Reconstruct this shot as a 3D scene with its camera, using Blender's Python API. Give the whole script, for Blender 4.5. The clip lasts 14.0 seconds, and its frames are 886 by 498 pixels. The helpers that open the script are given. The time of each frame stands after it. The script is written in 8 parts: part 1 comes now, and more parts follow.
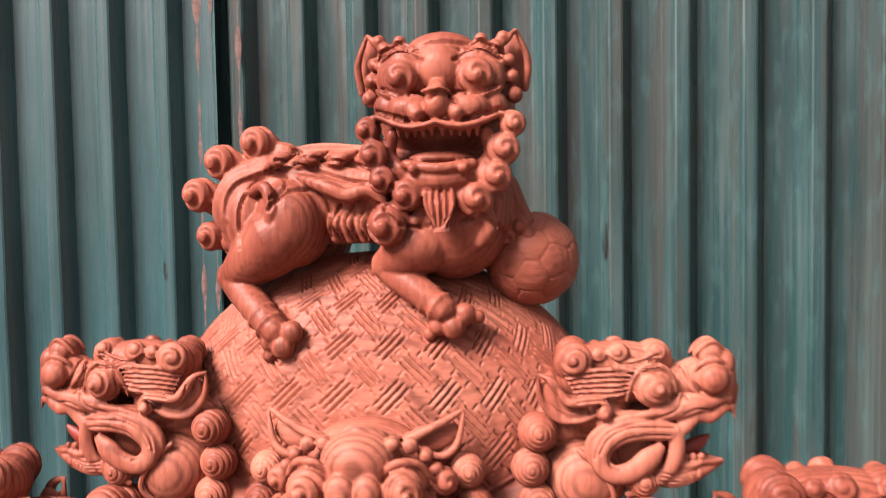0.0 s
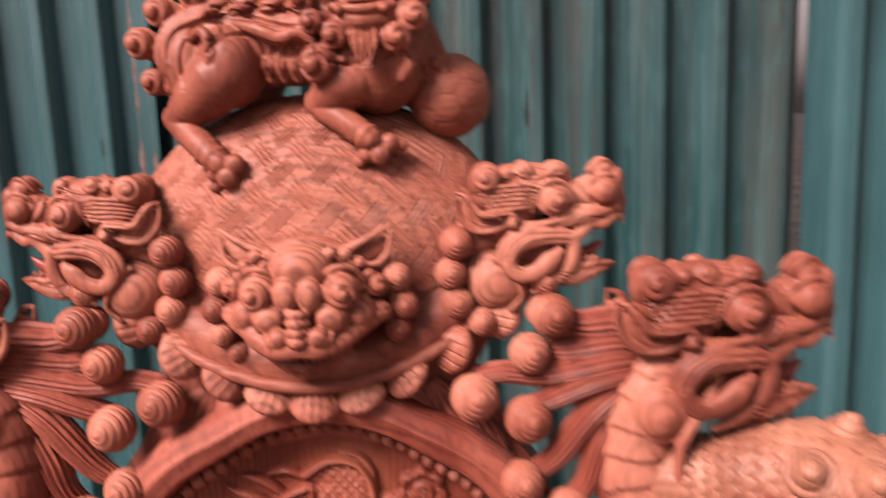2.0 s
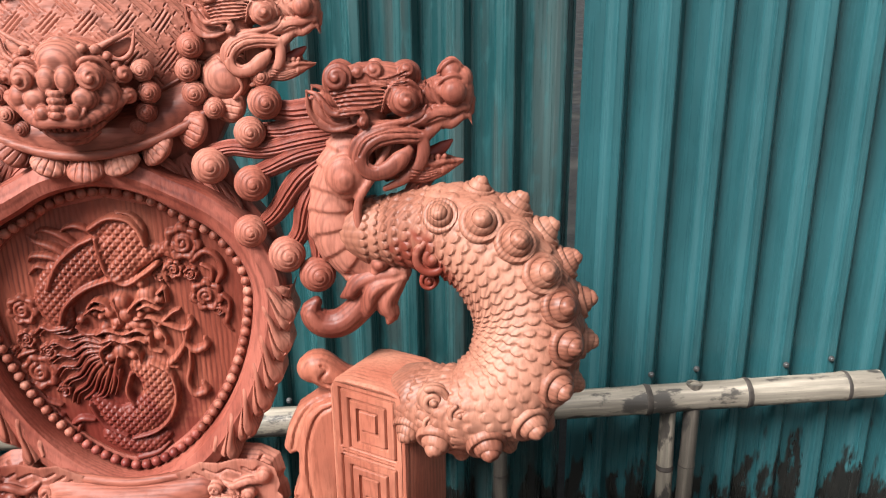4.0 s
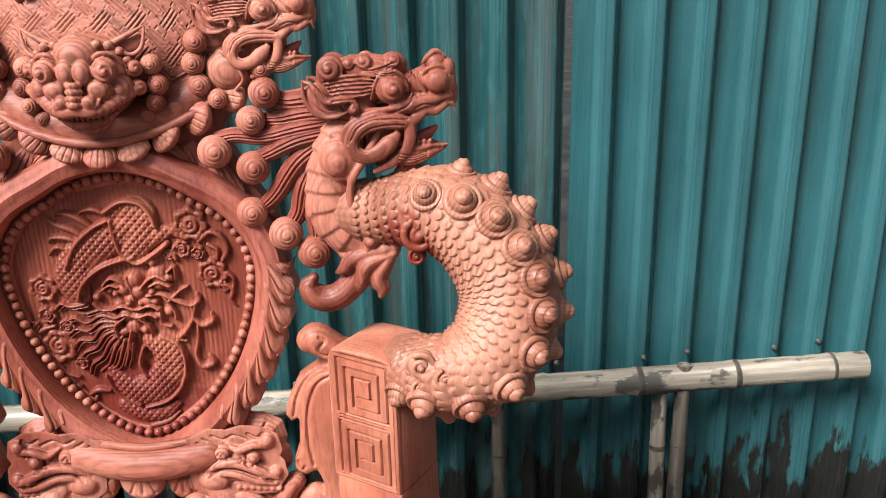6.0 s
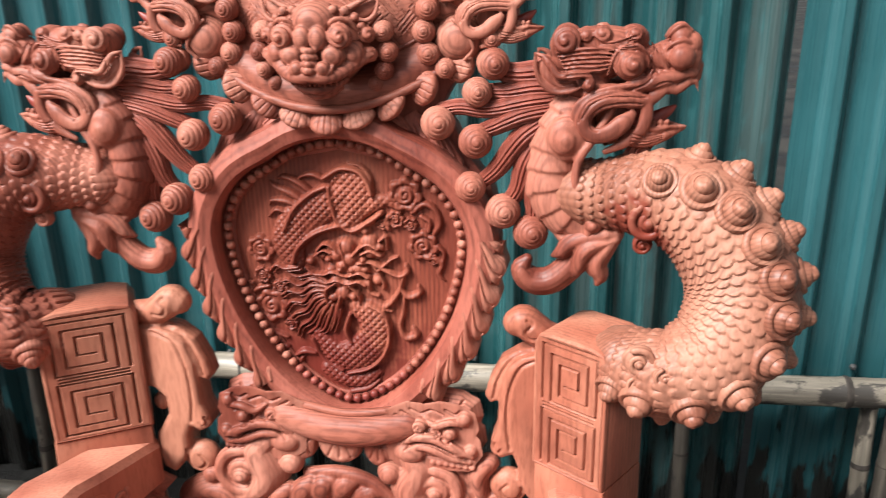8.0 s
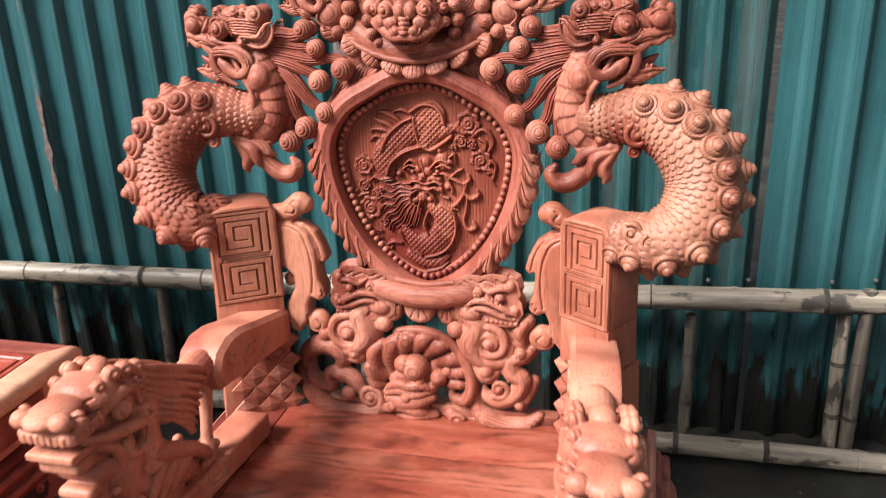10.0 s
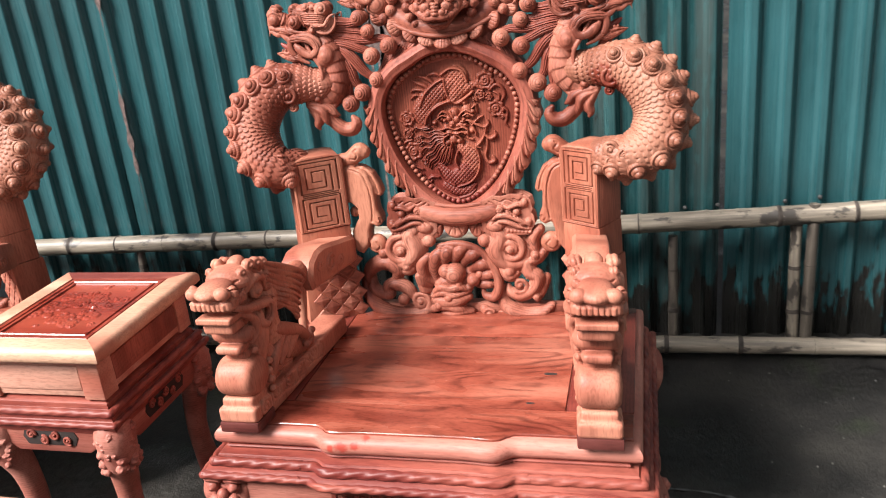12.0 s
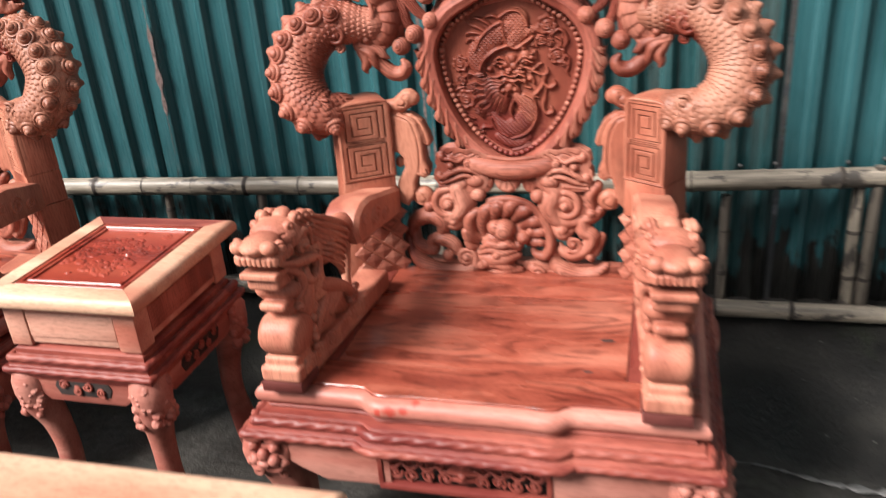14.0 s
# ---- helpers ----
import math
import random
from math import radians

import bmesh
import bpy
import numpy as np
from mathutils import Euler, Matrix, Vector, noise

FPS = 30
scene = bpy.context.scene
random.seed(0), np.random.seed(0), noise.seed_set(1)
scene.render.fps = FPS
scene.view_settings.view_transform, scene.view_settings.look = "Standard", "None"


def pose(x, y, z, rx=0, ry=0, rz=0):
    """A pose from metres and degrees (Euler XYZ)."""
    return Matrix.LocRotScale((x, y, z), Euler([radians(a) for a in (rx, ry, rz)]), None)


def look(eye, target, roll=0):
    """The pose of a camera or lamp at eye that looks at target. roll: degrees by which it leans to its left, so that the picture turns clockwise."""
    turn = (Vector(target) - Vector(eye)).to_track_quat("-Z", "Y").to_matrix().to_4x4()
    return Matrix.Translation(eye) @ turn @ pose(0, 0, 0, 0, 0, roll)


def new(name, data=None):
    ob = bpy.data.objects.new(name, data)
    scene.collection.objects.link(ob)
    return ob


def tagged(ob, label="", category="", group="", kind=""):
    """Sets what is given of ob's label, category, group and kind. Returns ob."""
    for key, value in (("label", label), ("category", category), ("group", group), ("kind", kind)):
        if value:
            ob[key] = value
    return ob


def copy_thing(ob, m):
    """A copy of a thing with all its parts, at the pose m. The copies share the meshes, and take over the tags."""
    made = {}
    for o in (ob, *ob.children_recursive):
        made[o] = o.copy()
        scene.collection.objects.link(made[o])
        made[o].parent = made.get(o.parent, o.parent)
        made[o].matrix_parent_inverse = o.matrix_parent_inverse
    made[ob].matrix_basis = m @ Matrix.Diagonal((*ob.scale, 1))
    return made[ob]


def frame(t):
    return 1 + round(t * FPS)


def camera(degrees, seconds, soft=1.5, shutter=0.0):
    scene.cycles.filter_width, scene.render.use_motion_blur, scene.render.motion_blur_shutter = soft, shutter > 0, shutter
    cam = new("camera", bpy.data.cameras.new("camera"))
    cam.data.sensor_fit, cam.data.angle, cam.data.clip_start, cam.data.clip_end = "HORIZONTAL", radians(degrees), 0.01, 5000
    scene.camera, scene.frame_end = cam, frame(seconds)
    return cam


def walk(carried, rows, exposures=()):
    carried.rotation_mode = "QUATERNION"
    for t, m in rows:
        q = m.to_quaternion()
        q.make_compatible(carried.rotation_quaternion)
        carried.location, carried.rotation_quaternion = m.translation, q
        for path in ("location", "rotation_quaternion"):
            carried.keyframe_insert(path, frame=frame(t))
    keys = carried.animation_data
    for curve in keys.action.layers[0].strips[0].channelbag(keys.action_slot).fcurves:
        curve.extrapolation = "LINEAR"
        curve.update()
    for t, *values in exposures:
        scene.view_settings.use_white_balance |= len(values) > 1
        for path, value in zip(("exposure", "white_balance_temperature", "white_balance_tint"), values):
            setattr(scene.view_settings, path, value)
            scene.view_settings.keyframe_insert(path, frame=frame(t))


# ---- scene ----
cam = camera(56.7, 14.0, soft=1.0, shutter=0.55)
METRES, EYE, TILT, LEAN, TURN = 2.3, 1.425, 0.0, 0.0, 6.4
ROWS = [
    (0.0, 0.0, 0.0, 0.0, -0.04, -2.73, 0.89),
    (0.5, -0.0092, 0.0206, -0.0007, -0.04, -1.39, 1.05),
    (1.0, -0.0097, 0.0281, -0.0055, 1.19, -2.02, 1.64),
    (1.5, -0.0084, 0.0084, -0.0148, 0.9, -5.42, 2.01),
    (2.0, 0.0022, -0.0381, -0.0229, -4.58, -9.5, 2.07),
    (2.5, 0.0251, -0.0813, -0.028, -10.0, -12.06, 2.26),
    (3.0, 0.0411, -0.1005, -0.0346, -12.24, -14.69, 2.09),
    (3.5, 0.0685, -0.123, -0.0363, -11.01, -16.95, 1.22),
    (4.0, 0.0895, -0.1547, -0.0399, -8.29, -18.45, 0.6),
    (6.5, 0.098, -0.1912, -0.0428, -7.53, -18.33, 1.25),
    (7.0, 0.0964, -0.1853, -0.0455, -6.32, -19.27, 0.8),
    (7.5, 0.0769, -0.1631, -0.045, -2.04, -19.92, 0.95),
    (8.0, 0.0664, -0.1689, -0.0423, 3.99, -20.1, 0.98),
    (10.5, 0.1023, -0.4235, -0.0324, 9.38, -21.31, 2.76),
    (11.0, 0.131, -0.4798, -0.0311, 13.62, -21.48, 3.71),
    (11.5, 0.1225, -0.5306, -0.032, 11.88, -21.13, 4.01),
    (12.0, 0.0794, -0.5858, -0.0292, 6.46, -20.74, 5.57),
    (12.5, 0.0628, -0.6235, -0.0294, 3.8, -20.58, 6.78),
    (13.0, 0.0637, -0.6681, -0.0258, 2.61, -22.66, 6.62),
    (13.5, 0.0551, -0.6473, -0.0275, 4.18, -24.75, 4.41),
    (14.0, 0.0349, -0.5452, -0.0329, 7.89, -24.45, 4.3),
]
walk(cam, [(t, pose(0, 0, EYE, TILT, LEAN, TURN) @ pose(METRES * x, METRES * y, METRES * z, 90 + pitch, roll, yaw)) for t, x, y, z, yaw, pitch, roll in ROWS],
     exposures=[(0.0, 2.33, 8050, 42), (1.2, 2.26, 8050, 42), (2.0, 2.02, 7750, 39), (3.0, 2.2, 6250, 11), (8.0, 2.28, 6300, 9), (10.5, 2.32, 6550, 13), (12.7, 2.28, 6550, 13), (14.0, 2.18, 6550, 13)])

# ---- light ----
world = bpy.data.worlds.new("overcast_sky")
scene.world = world
world.use_nodes = True
wn = world.node_tree.nodes
sky = wn.new("ShaderNodeTexSky")
sky.sky_type = "NISHITA"
sky.sun_disc = False
sky.sun_elevation, sky.sun_rotation = radians(47), radians(226)
sky.air_density, sky.dust_density, sky.ozone_density = 1.0, 4.0, 0.6
soft_sky = wn.new("ShaderNodeHueSaturation")
soft_sky.inputs["Saturation"].default_value = 0.25
world.node_tree.links.new(sky.outputs[0], soft_sky.inputs["Color"])
world.node_tree.links.new(soft_sky.outputs[0], wn["Background"].inputs[0])
wn["Background"].inputs[1].default_value = 0.027
sun_lamp = new("sun", bpy.data.lights.new("sun", "SUN"))
sun_lamp.data.energy, sun_lamp.data.angle, sun_lamp.data.color = 2.2, radians(24), (1.0, 0.96, 0.91)
sun_lamp.matrix_world = look((-2.6, -2.0, 4.0), (0, 0.5, 0.6))


# ---- materials ----
def nodes_of(name):
    m = bpy.data.materials.new(name)
    m.use_nodes = True
    nt = m.node_tree
    return m, nt, nt.nodes, nt.nodes["Principled BSDF"]


def wire(nt, a, b):
    nt.links.new(a, b)


def noise_at(nt, vec, scale, detail=4.0, rough=0.55):
    n = nt.nodes.new("ShaderNodeTexNoise")
    n.inputs["Scale"].default_value, n.inputs["Detail"].default_value, n.inputs["Roughness"].default_value = scale, detail, rough
    wire(nt, vec, n.inputs["Vector"])
    return n


def ramp(nt, fac, stops):
    r = nt.nodes.new("ShaderNodeValToRGB")
    e = r.color_ramp.elements
    e[0].position, e[0].color = stops[0][0], (*stops[0][1], 1)
    e[1].position, e[1].color = stops[-1][0], (*stops[-1][1], 1)
    for p, c in stops[1:-1]:
        e.new(p).color = (*c, 1)
    wire(nt, fac, r.inputs[0])
    return r


def mix(nt, fac, a, b, blend="MIX"):
    m = nt.nodes.new("ShaderNodeMix")
    m.data_type, m.blend_type = "RGBA", blend
    for v, k in ((fac, 0), (a, 6), (b, 7)):
        if isinstance(v, (int, float)):
            m.inputs[k].default_value = v
        elif isinstance(v, tuple):
            m.inputs[k].default_value = (*v, 1)
        else:
            wire(nt, v, m.inputs[k])
    return m.outputs[2]


def math_node(nt, op, a, b):
    m = nt.nodes.new("ShaderNodeMath")
    m.operation = op
    for v, k in ((a, 0), (b, 1)):
        if isinstance(v, (int, float)):
            m.inputs[k].default_value = v
        else:
            wire(nt, v, m.inputs[k])
    return m.outputs[0]


def coords(nt, stretch=(1, 1, 1), turn=(0, 0, 0), kind="Object"):
    tc, mp = nt.nodes.new("ShaderNodeTexCoord"), nt.nodes.new("ShaderNodeMapping")
    mp.inputs["Scale"].default_value, mp.inputs["Rotation"].default_value = stretch, [radians(a) for a in turn]
    wire(nt, tc.outputs[kind], mp.inputs["Vector"])
    return mp.outputs[0]


def bump(nt, bsdf, height, strength, dist):
    b = nt.nodes.new("ShaderNodeBump")
    b.inputs["Strength"].default_value, b.inputs["Distance"].default_value = strength, dist
    wire(nt, height, b.inputs["Height"])
    wire(nt, b.outputs[0], bsdf.inputs["Normal"])


def wood(name, dark, mid, light, along="z", rough=0.56, period=0.0042, bands="Y", swirl=0.014, lines=0.62, stain=None, relief=0.5, spec=0.28, stain_at=7.0, ring_relief=0.12, stretch=0.14):
    """Sawn and carved rosewood: growth rings cut through by the surface, long pores, broad figure, stains of dye."""
    m, nt, ns, bsdf = nodes_of(name)
    k = {"x": (stretch, 1, 1), "y": (1, stretch, 1), "z": (1, 1, stretch)}[along]
    info = ns.new("ShaderNodeObjectInfo")
    raw = coords(nt)
    off = ns.new("ShaderNodeVectorMath")
    off.operation = "MULTIPLY_ADD"
    wire(nt, info.outputs["Random"], off.inputs[0])
    off.inputs[1].default_value = (3.1, 2.3, 4.7)
    wire(nt, raw, off.inputs[2])
    mp = ns.new("ShaderNodeMapping")
    mp.inputs["Scale"].default_value, mp.inputs["Rotation"].default_value = k, [radians(q) for q in (4, 5, 3)]
    wire(nt, off.outputs[0], mp.inputs["Vector"])
    vec = mp.outputs[0]
    warp = noise_at(nt, vec, 9.0, 3.0)
    bend = ns.new("ShaderNodeVectorMath")
    bend.operation = "MULTIPLY_ADD"
    swirl_noise = noise_at(nt, vec, 7.0, 2.0, 0.5)
    wire(nt, swirl_noise.outputs[1], bend.inputs[0])
    bend.inputs[1].default_value = (swirl,) * 3
    wire(nt, off.outputs[0], bend.inputs[2])
    rings = ns.new("ShaderNodeTexWave")
    rings.wave_type, rings.bands_direction, rings.wave_profile = "BANDS", bands, "SIN"
    rings.inputs["Scale"].default_value, rings.inputs["Distortion"].default_value = 0.314 / period, 1.6
    rings.inputs["Detail"].default_value, rings.inputs["Detail Scale"].default_value = 2.0, 0.6
    wire(nt, bend.outputs[0], rings.inputs["Vector"])
    fine = noise_at(nt, vec, 260.0, 3.0)
    broad = ramp(nt, warp.outputs[0], [(0.30, dark), (0.48, mid), (0.70, light)])
    thin = ramp(nt, rings.outputs["Fac"], [(0.0, (1, 1, 1)), (0.45, (0.15,) * 3), (0.9, (0, 0, 0))])
    patch = ramp(nt, noise_at(nt, off.outputs[0], 14.0, 2.0).outputs[0], [(0.38, (0.1,) * 3), (0.62, (1, 1, 1))])
    lined = mix(nt, math_node(nt, "MULTIPLY", math_node(nt, "MULTIPLY", thin.outputs[0], patch.outputs[0]), lines), broad.outputs[0], tuple(c * 0.45 for c in dark))
    pores = ramp(nt, fine.outputs[0], [(0.36, (0.55, 0.5, 0.48)), (0.52, (1, 1, 1))])
    col = mix(nt, 0.5, lined, pores.outputs[0], "MULTIPLY")
    if stain:
        blot = noise_at(nt, coords(nt, k, (0, 0, 20)), stain_at * 2, 5.0, 0.6)
        sm = ramp(nt, blot.outputs[0], [(0.50, (0, 0, 0)), (0.62, (1, 1, 1))])
        col = mix(nt, math_node(nt, "MULTIPLY", sm.outputs[0], 0.75), col, stain)
    wire(nt, col, bsdf.inputs["Base Color"])
    rr = ramp(nt, warp.outputs[0], [(0.3, (rough - 0.08,) * 3), (0.7, (rough + 0.1,) * 3)])
    wire(nt, rr.outputs[0], bsdf.inputs["Roughness"])
    bsdf.inputs["Specular IOR Level"].default_value = spec
    tool = noise_at(nt, raw, 60.0, 2.0)
    hsum = math_node(nt, "ADD", math_node(nt, "MULTIPLY", fine.outputs[0], 0.5), tool.outputs[0])
    hsum = math_node(nt, "ADD", hsum, math_node(nt, "MULTIPLY", rings.outputs["Fac"], ring_relief))
    bump(nt, bsdf, hsum, relief, 0.0014)
    return m


CARVED = wood("carved_rosewood", (0.135, 0.0325, 0.021), (0.29, 0.094, 0.062), (0.44, 0.188, 0.132), "z", 0.52, lines=0.55, spec=0.24, relief=0.7)
CARVED_X = wood("carved_rosewood_cross", (0.135, 0.033, 0.0215), (0.29, 0.095, 0.063), (0.44, 0.188, 0.132), "x", 0.52, lines=0.55, spec=0.24, relief=0.7)
CARVED_DEEP = wood("dark_red_carved_rosewood", (0.102, 0.0197, 0.0136), (0.22, 0.0546, 0.0356), (0.37, 0.118, 0.0819), "z", 0.5, lines=0.45, spec=0.3, relief=0.7)
LOOP = wood("pale_pink_rosewood", (0.17, 0.058, 0.036), (0.285, 0.118, 0.076), (0.39, 0.190, 0.128), "z", 0.48, lines=0.6)
PALE = wood("pale_carved_wood", (0.24, 0.070, 0.046), (0.39, 0.145, 0.096), (0.50, 0.228, 0.152), "z", 0.5, 0.006, "Y", 0.03, 0.12)
ROSE = wood("washed_pink_rosewood", (0.22, 0.062, 0.045), (0.35, 0.125, 0.094), (0.46, 0.205, 0.160), "x", 0.5, 0.006, "Z", 0.03, 0.3, (0.22, 0.040, 0.030), 0.5, 0.3, 3.0)
POST_WOOD = wood("planed_red_wood", (0.20, 0.054, 0.033), (0.315, 0.104, 0.064), (0.41, 0.172, 0.110), "z", 0.48, 0.008, "Y", 0.03, 0.45)
SOAKED = wood("dark_soaked_wood", (0.06, 0.016, 0.014), (0.10, 0.028, 0.024), (0.15, 0.045, 0.038), "x", 0.4)
EDGE = wood("pink_rounded_edge_wood", (0.33, 0.105, 0.078), (0.43, 0.165, 0.125), (0.50, 0.22, 0.17), "x", 0.52, 0.009, "Z", 0.03, 0.2, None, 0.15, 0.4, 3.0, 0.0)
PLAQUE = wood("dark_red_relief_wood", (0.12, 0.024, 0.015), (0.22, 0.056, 0.033), (0.34, 0.110, 0.067), "z", 0.5, 0.006, "X", 0.020, 0.6)
SEAT = wood("oiled_red_seat_wood", (0.13, 0.022, 0.014), (0.27, 0.068, 0.042), (0.45, 0.165, 0.110), "x", 0.27, 0.013, "Z", 0.17, 0.70, None, 0.10, 0.5, 2.0, 0.0, 0.26)
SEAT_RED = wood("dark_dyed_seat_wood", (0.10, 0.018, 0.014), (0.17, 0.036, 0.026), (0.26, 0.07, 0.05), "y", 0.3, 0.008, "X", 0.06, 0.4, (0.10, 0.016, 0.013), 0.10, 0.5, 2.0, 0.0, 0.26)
BASE = wood("dyed_red_base_wood", (0.13, 0.0229, 0.0176), (0.24, 0.0582, 0.0418), (0.36, 0.114, 0.0819), "x", 0.46, 0.006, "Z", 0.02, 0.3, (0.12, 0.020, 0.018))
SAP = wood("pale_sapwood", (0.42, 0.185, 0.115), (0.54, 0.32, 0.215), (0.63, 0.44, 0.31), "x", 0.5, 0.012, "Z", 0.10, 0.14, (0.36, 0.13, 0.085), 0.10, 0.4, 1.6, 0.0, 0.2)
SAP_Y = wood("pale_sapwood_long", (0.42, 0.185, 0.115), (0.54, 0.32, 0.215), (0.63, 0.44, 0.31), "y", 0.5, 0.012, "Z", 0.10, 0.14, (0.36, 0.13, 0.085), 0.10, 0.4, 1.6, 0.0, 0.2)
PINK = wood("pink_sapwood", (0.36, 0.12, 0.082), (0.50, 0.235, 0.17), (0.60, 0.36, 0.27), "x", 0.45, 0.010, "Z", 0.08, 0.2, (0.34, 0.07, 0.05), 0.10, 0.4, 2.2, 0.0, 0.2)
INSET = wood("polished_red_inset_wood", (0.14, 0.018, 0.011), (0.23, 0.032, 0.018), (0.31, 0.060, 0.032), "x", 0.30, 0.006, "Z", 0.03, 0.3, None, 0.12, 0.45, 7.0, 0.0)


def smudged(mat, spots, dye, soft=0.10):
    """A few splashes of dye at set places on a material's surface."""
    nt = mat.node_tree
    bsdf = nt.nodes["Principled BSDF"]
    src = bsdf.inputs["Base Color"].links[0].from_socket
    pos = coords(nt)
    rag = noise_at(nt, pos, 55.0, 3.0)
    for c, r in spots:
        d = nt.nodes.new("ShaderNodeVectorMath")
        d.operation = "DISTANCE"
        wire(nt, pos, d.inputs[0])
        d.inputs[1].default_value = c
        m = ramp(nt, math_node(nt, "ADD", math_node(nt, "DIVIDE", d.outputs["Value"], r), rag.outputs[0]), [(0.88 - soft, (1, 1, 1)), (0.88 + soft, (0, 0, 0))])
        src = mix(nt, math_node(nt, "MULTIPLY", m.outputs[0], 0.85), src, dye)
    wire(nt, src, bsdf.inputs["Base Color"])


smudged(LOOP, [((0.366, 0.525, 1.032), 0.090), ((0.380, 0.515, 1.010), 0.065)], (0.15, 0.026, 0.015))
smudged(PLAQUE, [((-0.06, 0.60, 0.770), 0.20), ((0.03, 0.60, 0.745), 0.24), ((-0.02, 0.60, 0.80), 0.17)], (0.115, 0.018, 0.012), 0.22)
SPLASHES = [((-0.150, -0.016, 0.424), 0.030), ((-0.118, -0.016, 0.426), 0.024), ((-0.100, 0.0, 0.445), 0.028), ((-0.172, -0.014, 0.420), 0.02)]
smudged(EDGE, SPLASHES, (0.33, 0.035, 0.022))


def plain(name, col, rough, metal=0.0, var=0.25, scale=30.0, relief=0.2, dist=0.002):
    m, nt, ns, bsdf = nodes_of(name)
    n = noise_at(nt, coords(nt), scale, 5.0, 0.6)
    r = ramp(nt, n.outputs[0], [(0.3, tuple(c * (1 - var) for c in col)), (0.7, tuple(min(1, c * (1 + var)) for c in col))])
    wire(nt, r.outputs[0], bsdf.inputs["Base Color"])
    bsdf.inputs["Roughness"].default_value, bsdf.inputs["Metallic"].default_value = rough, metal
    bump(nt, bsdf, n.outputs[0], relief, dist)
    return m


def sheet_paint(name, teal, worn_lit, amount, wear_light, pitch, rusty=0.0):
    """Weathered coil-coated sheet: chalked streaks running down, rust and mould near the ground."""
    m, nt, ns, bsdf = nodes_of(name)
    info = ns.new("ShaderNodeObjectInfo")
    base = coords(nt, (1, 1, 1))
    off = ns.new("ShaderNodeVectorMath")
    off.operation = "MULTIPLY_ADD"
    wire(nt, info.outputs["Random"], off.inputs[0])
    off.inputs[1].default_value = (7.0, 0.0, 3.0)
    wire(nt, base, off.inputs[2])
    mp = ns.new("ShaderNodeMapping")
    mp.inputs["Scale"].default_value = (1, 1, 0.018)
    wire(nt, off.outputs[0], mp.inputs["Vector"])
    streak = noise_at(nt, mp.outputs[0], 95.0, 7.0, 0.68)
    mp2 = ns.new("ShaderNodeMapping")
    mp2.inputs["Scale"].default_value = (1, 1, 0.30)
    wire(nt, off.outputs[0], mp2.inputs["Vector"])
    blot = noise_at(nt, mp2.outputs[0], 9.0, 6.0, 0.6)
    mask = math_node(nt, "MULTIPLY", ramp(nt, streak.outputs[0], [(0.48, (0, 0, 0)), (0.60, (1, 1, 1))]).outputs[0],
                     ramp(nt, blot.outputs[0], [(0.40, (0.1,) * 3), (0.62, (1, 1, 1))]).outputs[0])
    shade = ramp(nt, blot.outputs[0], [(0.3, tuple(c * 0.75 for c in teal)), (0.7, tuple(c * 1.2 for c in teal))])
    col = mix(nt, math_node(nt, "MULTIPLY", mask, amount), shade.outputs[0], worn_lit)
    if rusty:
        mp3 = ns.new("ShaderNodeMapping")
        mp3.inputs["Scale"].default_value = (1, 1, 0.05)
        wire(nt, off.outputs[0], mp3.inputs["Vector"])
        band = ramp(nt, noise_at(nt, mp3.outputs[0], 24.0, 3.0).outputs[0], [(0.48, (0, 0, 0)), (0.60, (1, 1, 1))])
        col = mix(nt, math_node(nt, "MULTIPLY", band.outputs[0], rusty), col, (0.040, 0.042, 0.038))
        fleck = ramp(nt, noise_at(nt, mp2.outputs[0], 55.0, 4.0).outputs[0], [(0.56, (0, 0, 0)), (0.62, (1, 1, 1))])
        col = mix(nt, math_node(nt, "MULTIPLY", fleck.outputs[0], rusty * 0.5), col, (0.035, 0.12, 0.125))
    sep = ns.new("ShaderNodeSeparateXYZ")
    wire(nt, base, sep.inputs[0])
    # chalk wear on the rib crests, and light painted on their left slopes
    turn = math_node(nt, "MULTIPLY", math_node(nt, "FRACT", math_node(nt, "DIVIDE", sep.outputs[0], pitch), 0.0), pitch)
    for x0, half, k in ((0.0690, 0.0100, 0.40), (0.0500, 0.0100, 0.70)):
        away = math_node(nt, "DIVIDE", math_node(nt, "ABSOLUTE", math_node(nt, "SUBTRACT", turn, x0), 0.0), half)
        rib_band = ramp(nt, math_node(nt, "ADD", away, math_node(nt, "MULTIPLY", streak.outputs[0], 1.0)), [(0.9, (1, 1, 1)), (1.5, (0, 0, 0))])
        col = mix(nt, math_node(nt, "MULTIPLY", rib_band.outputs[0], k * wear_light), col, worn_lit)
    low = ns.new("ShaderNodeMapRange")
    low.inputs[1].default_value, low.inputs[2].default_value = 0.42, 0.05
    wire(nt, sep.outputs[2], low.inputs[0])
    grime = noise_at(nt, mp2.outputs[0], 16.0, 6.0, 0.62)
    gm = ramp(nt, math_node(nt, "ADD", math_node(nt, "MULTIPLY", low.outputs[0], 0.34), grime.outputs[0]), [(0.68, (0, 0, 0)), (0.73, (1, 1, 1))])
    col = mix(nt, gm.outputs[0], col, (0.012, 0.012, 0.011))
    wire(nt, col, bsdf.inputs["Base Color"])
    rr = ramp(nt, streak.outputs[0], [(0.35, (0.20,) * 3), (0.7, (0.42,) * 3)])
    wire(nt, rr.outputs[0], bsdf.inputs["Roughness"])
    bsdf.inputs["Specular IOR Level"].default_value = 0.5
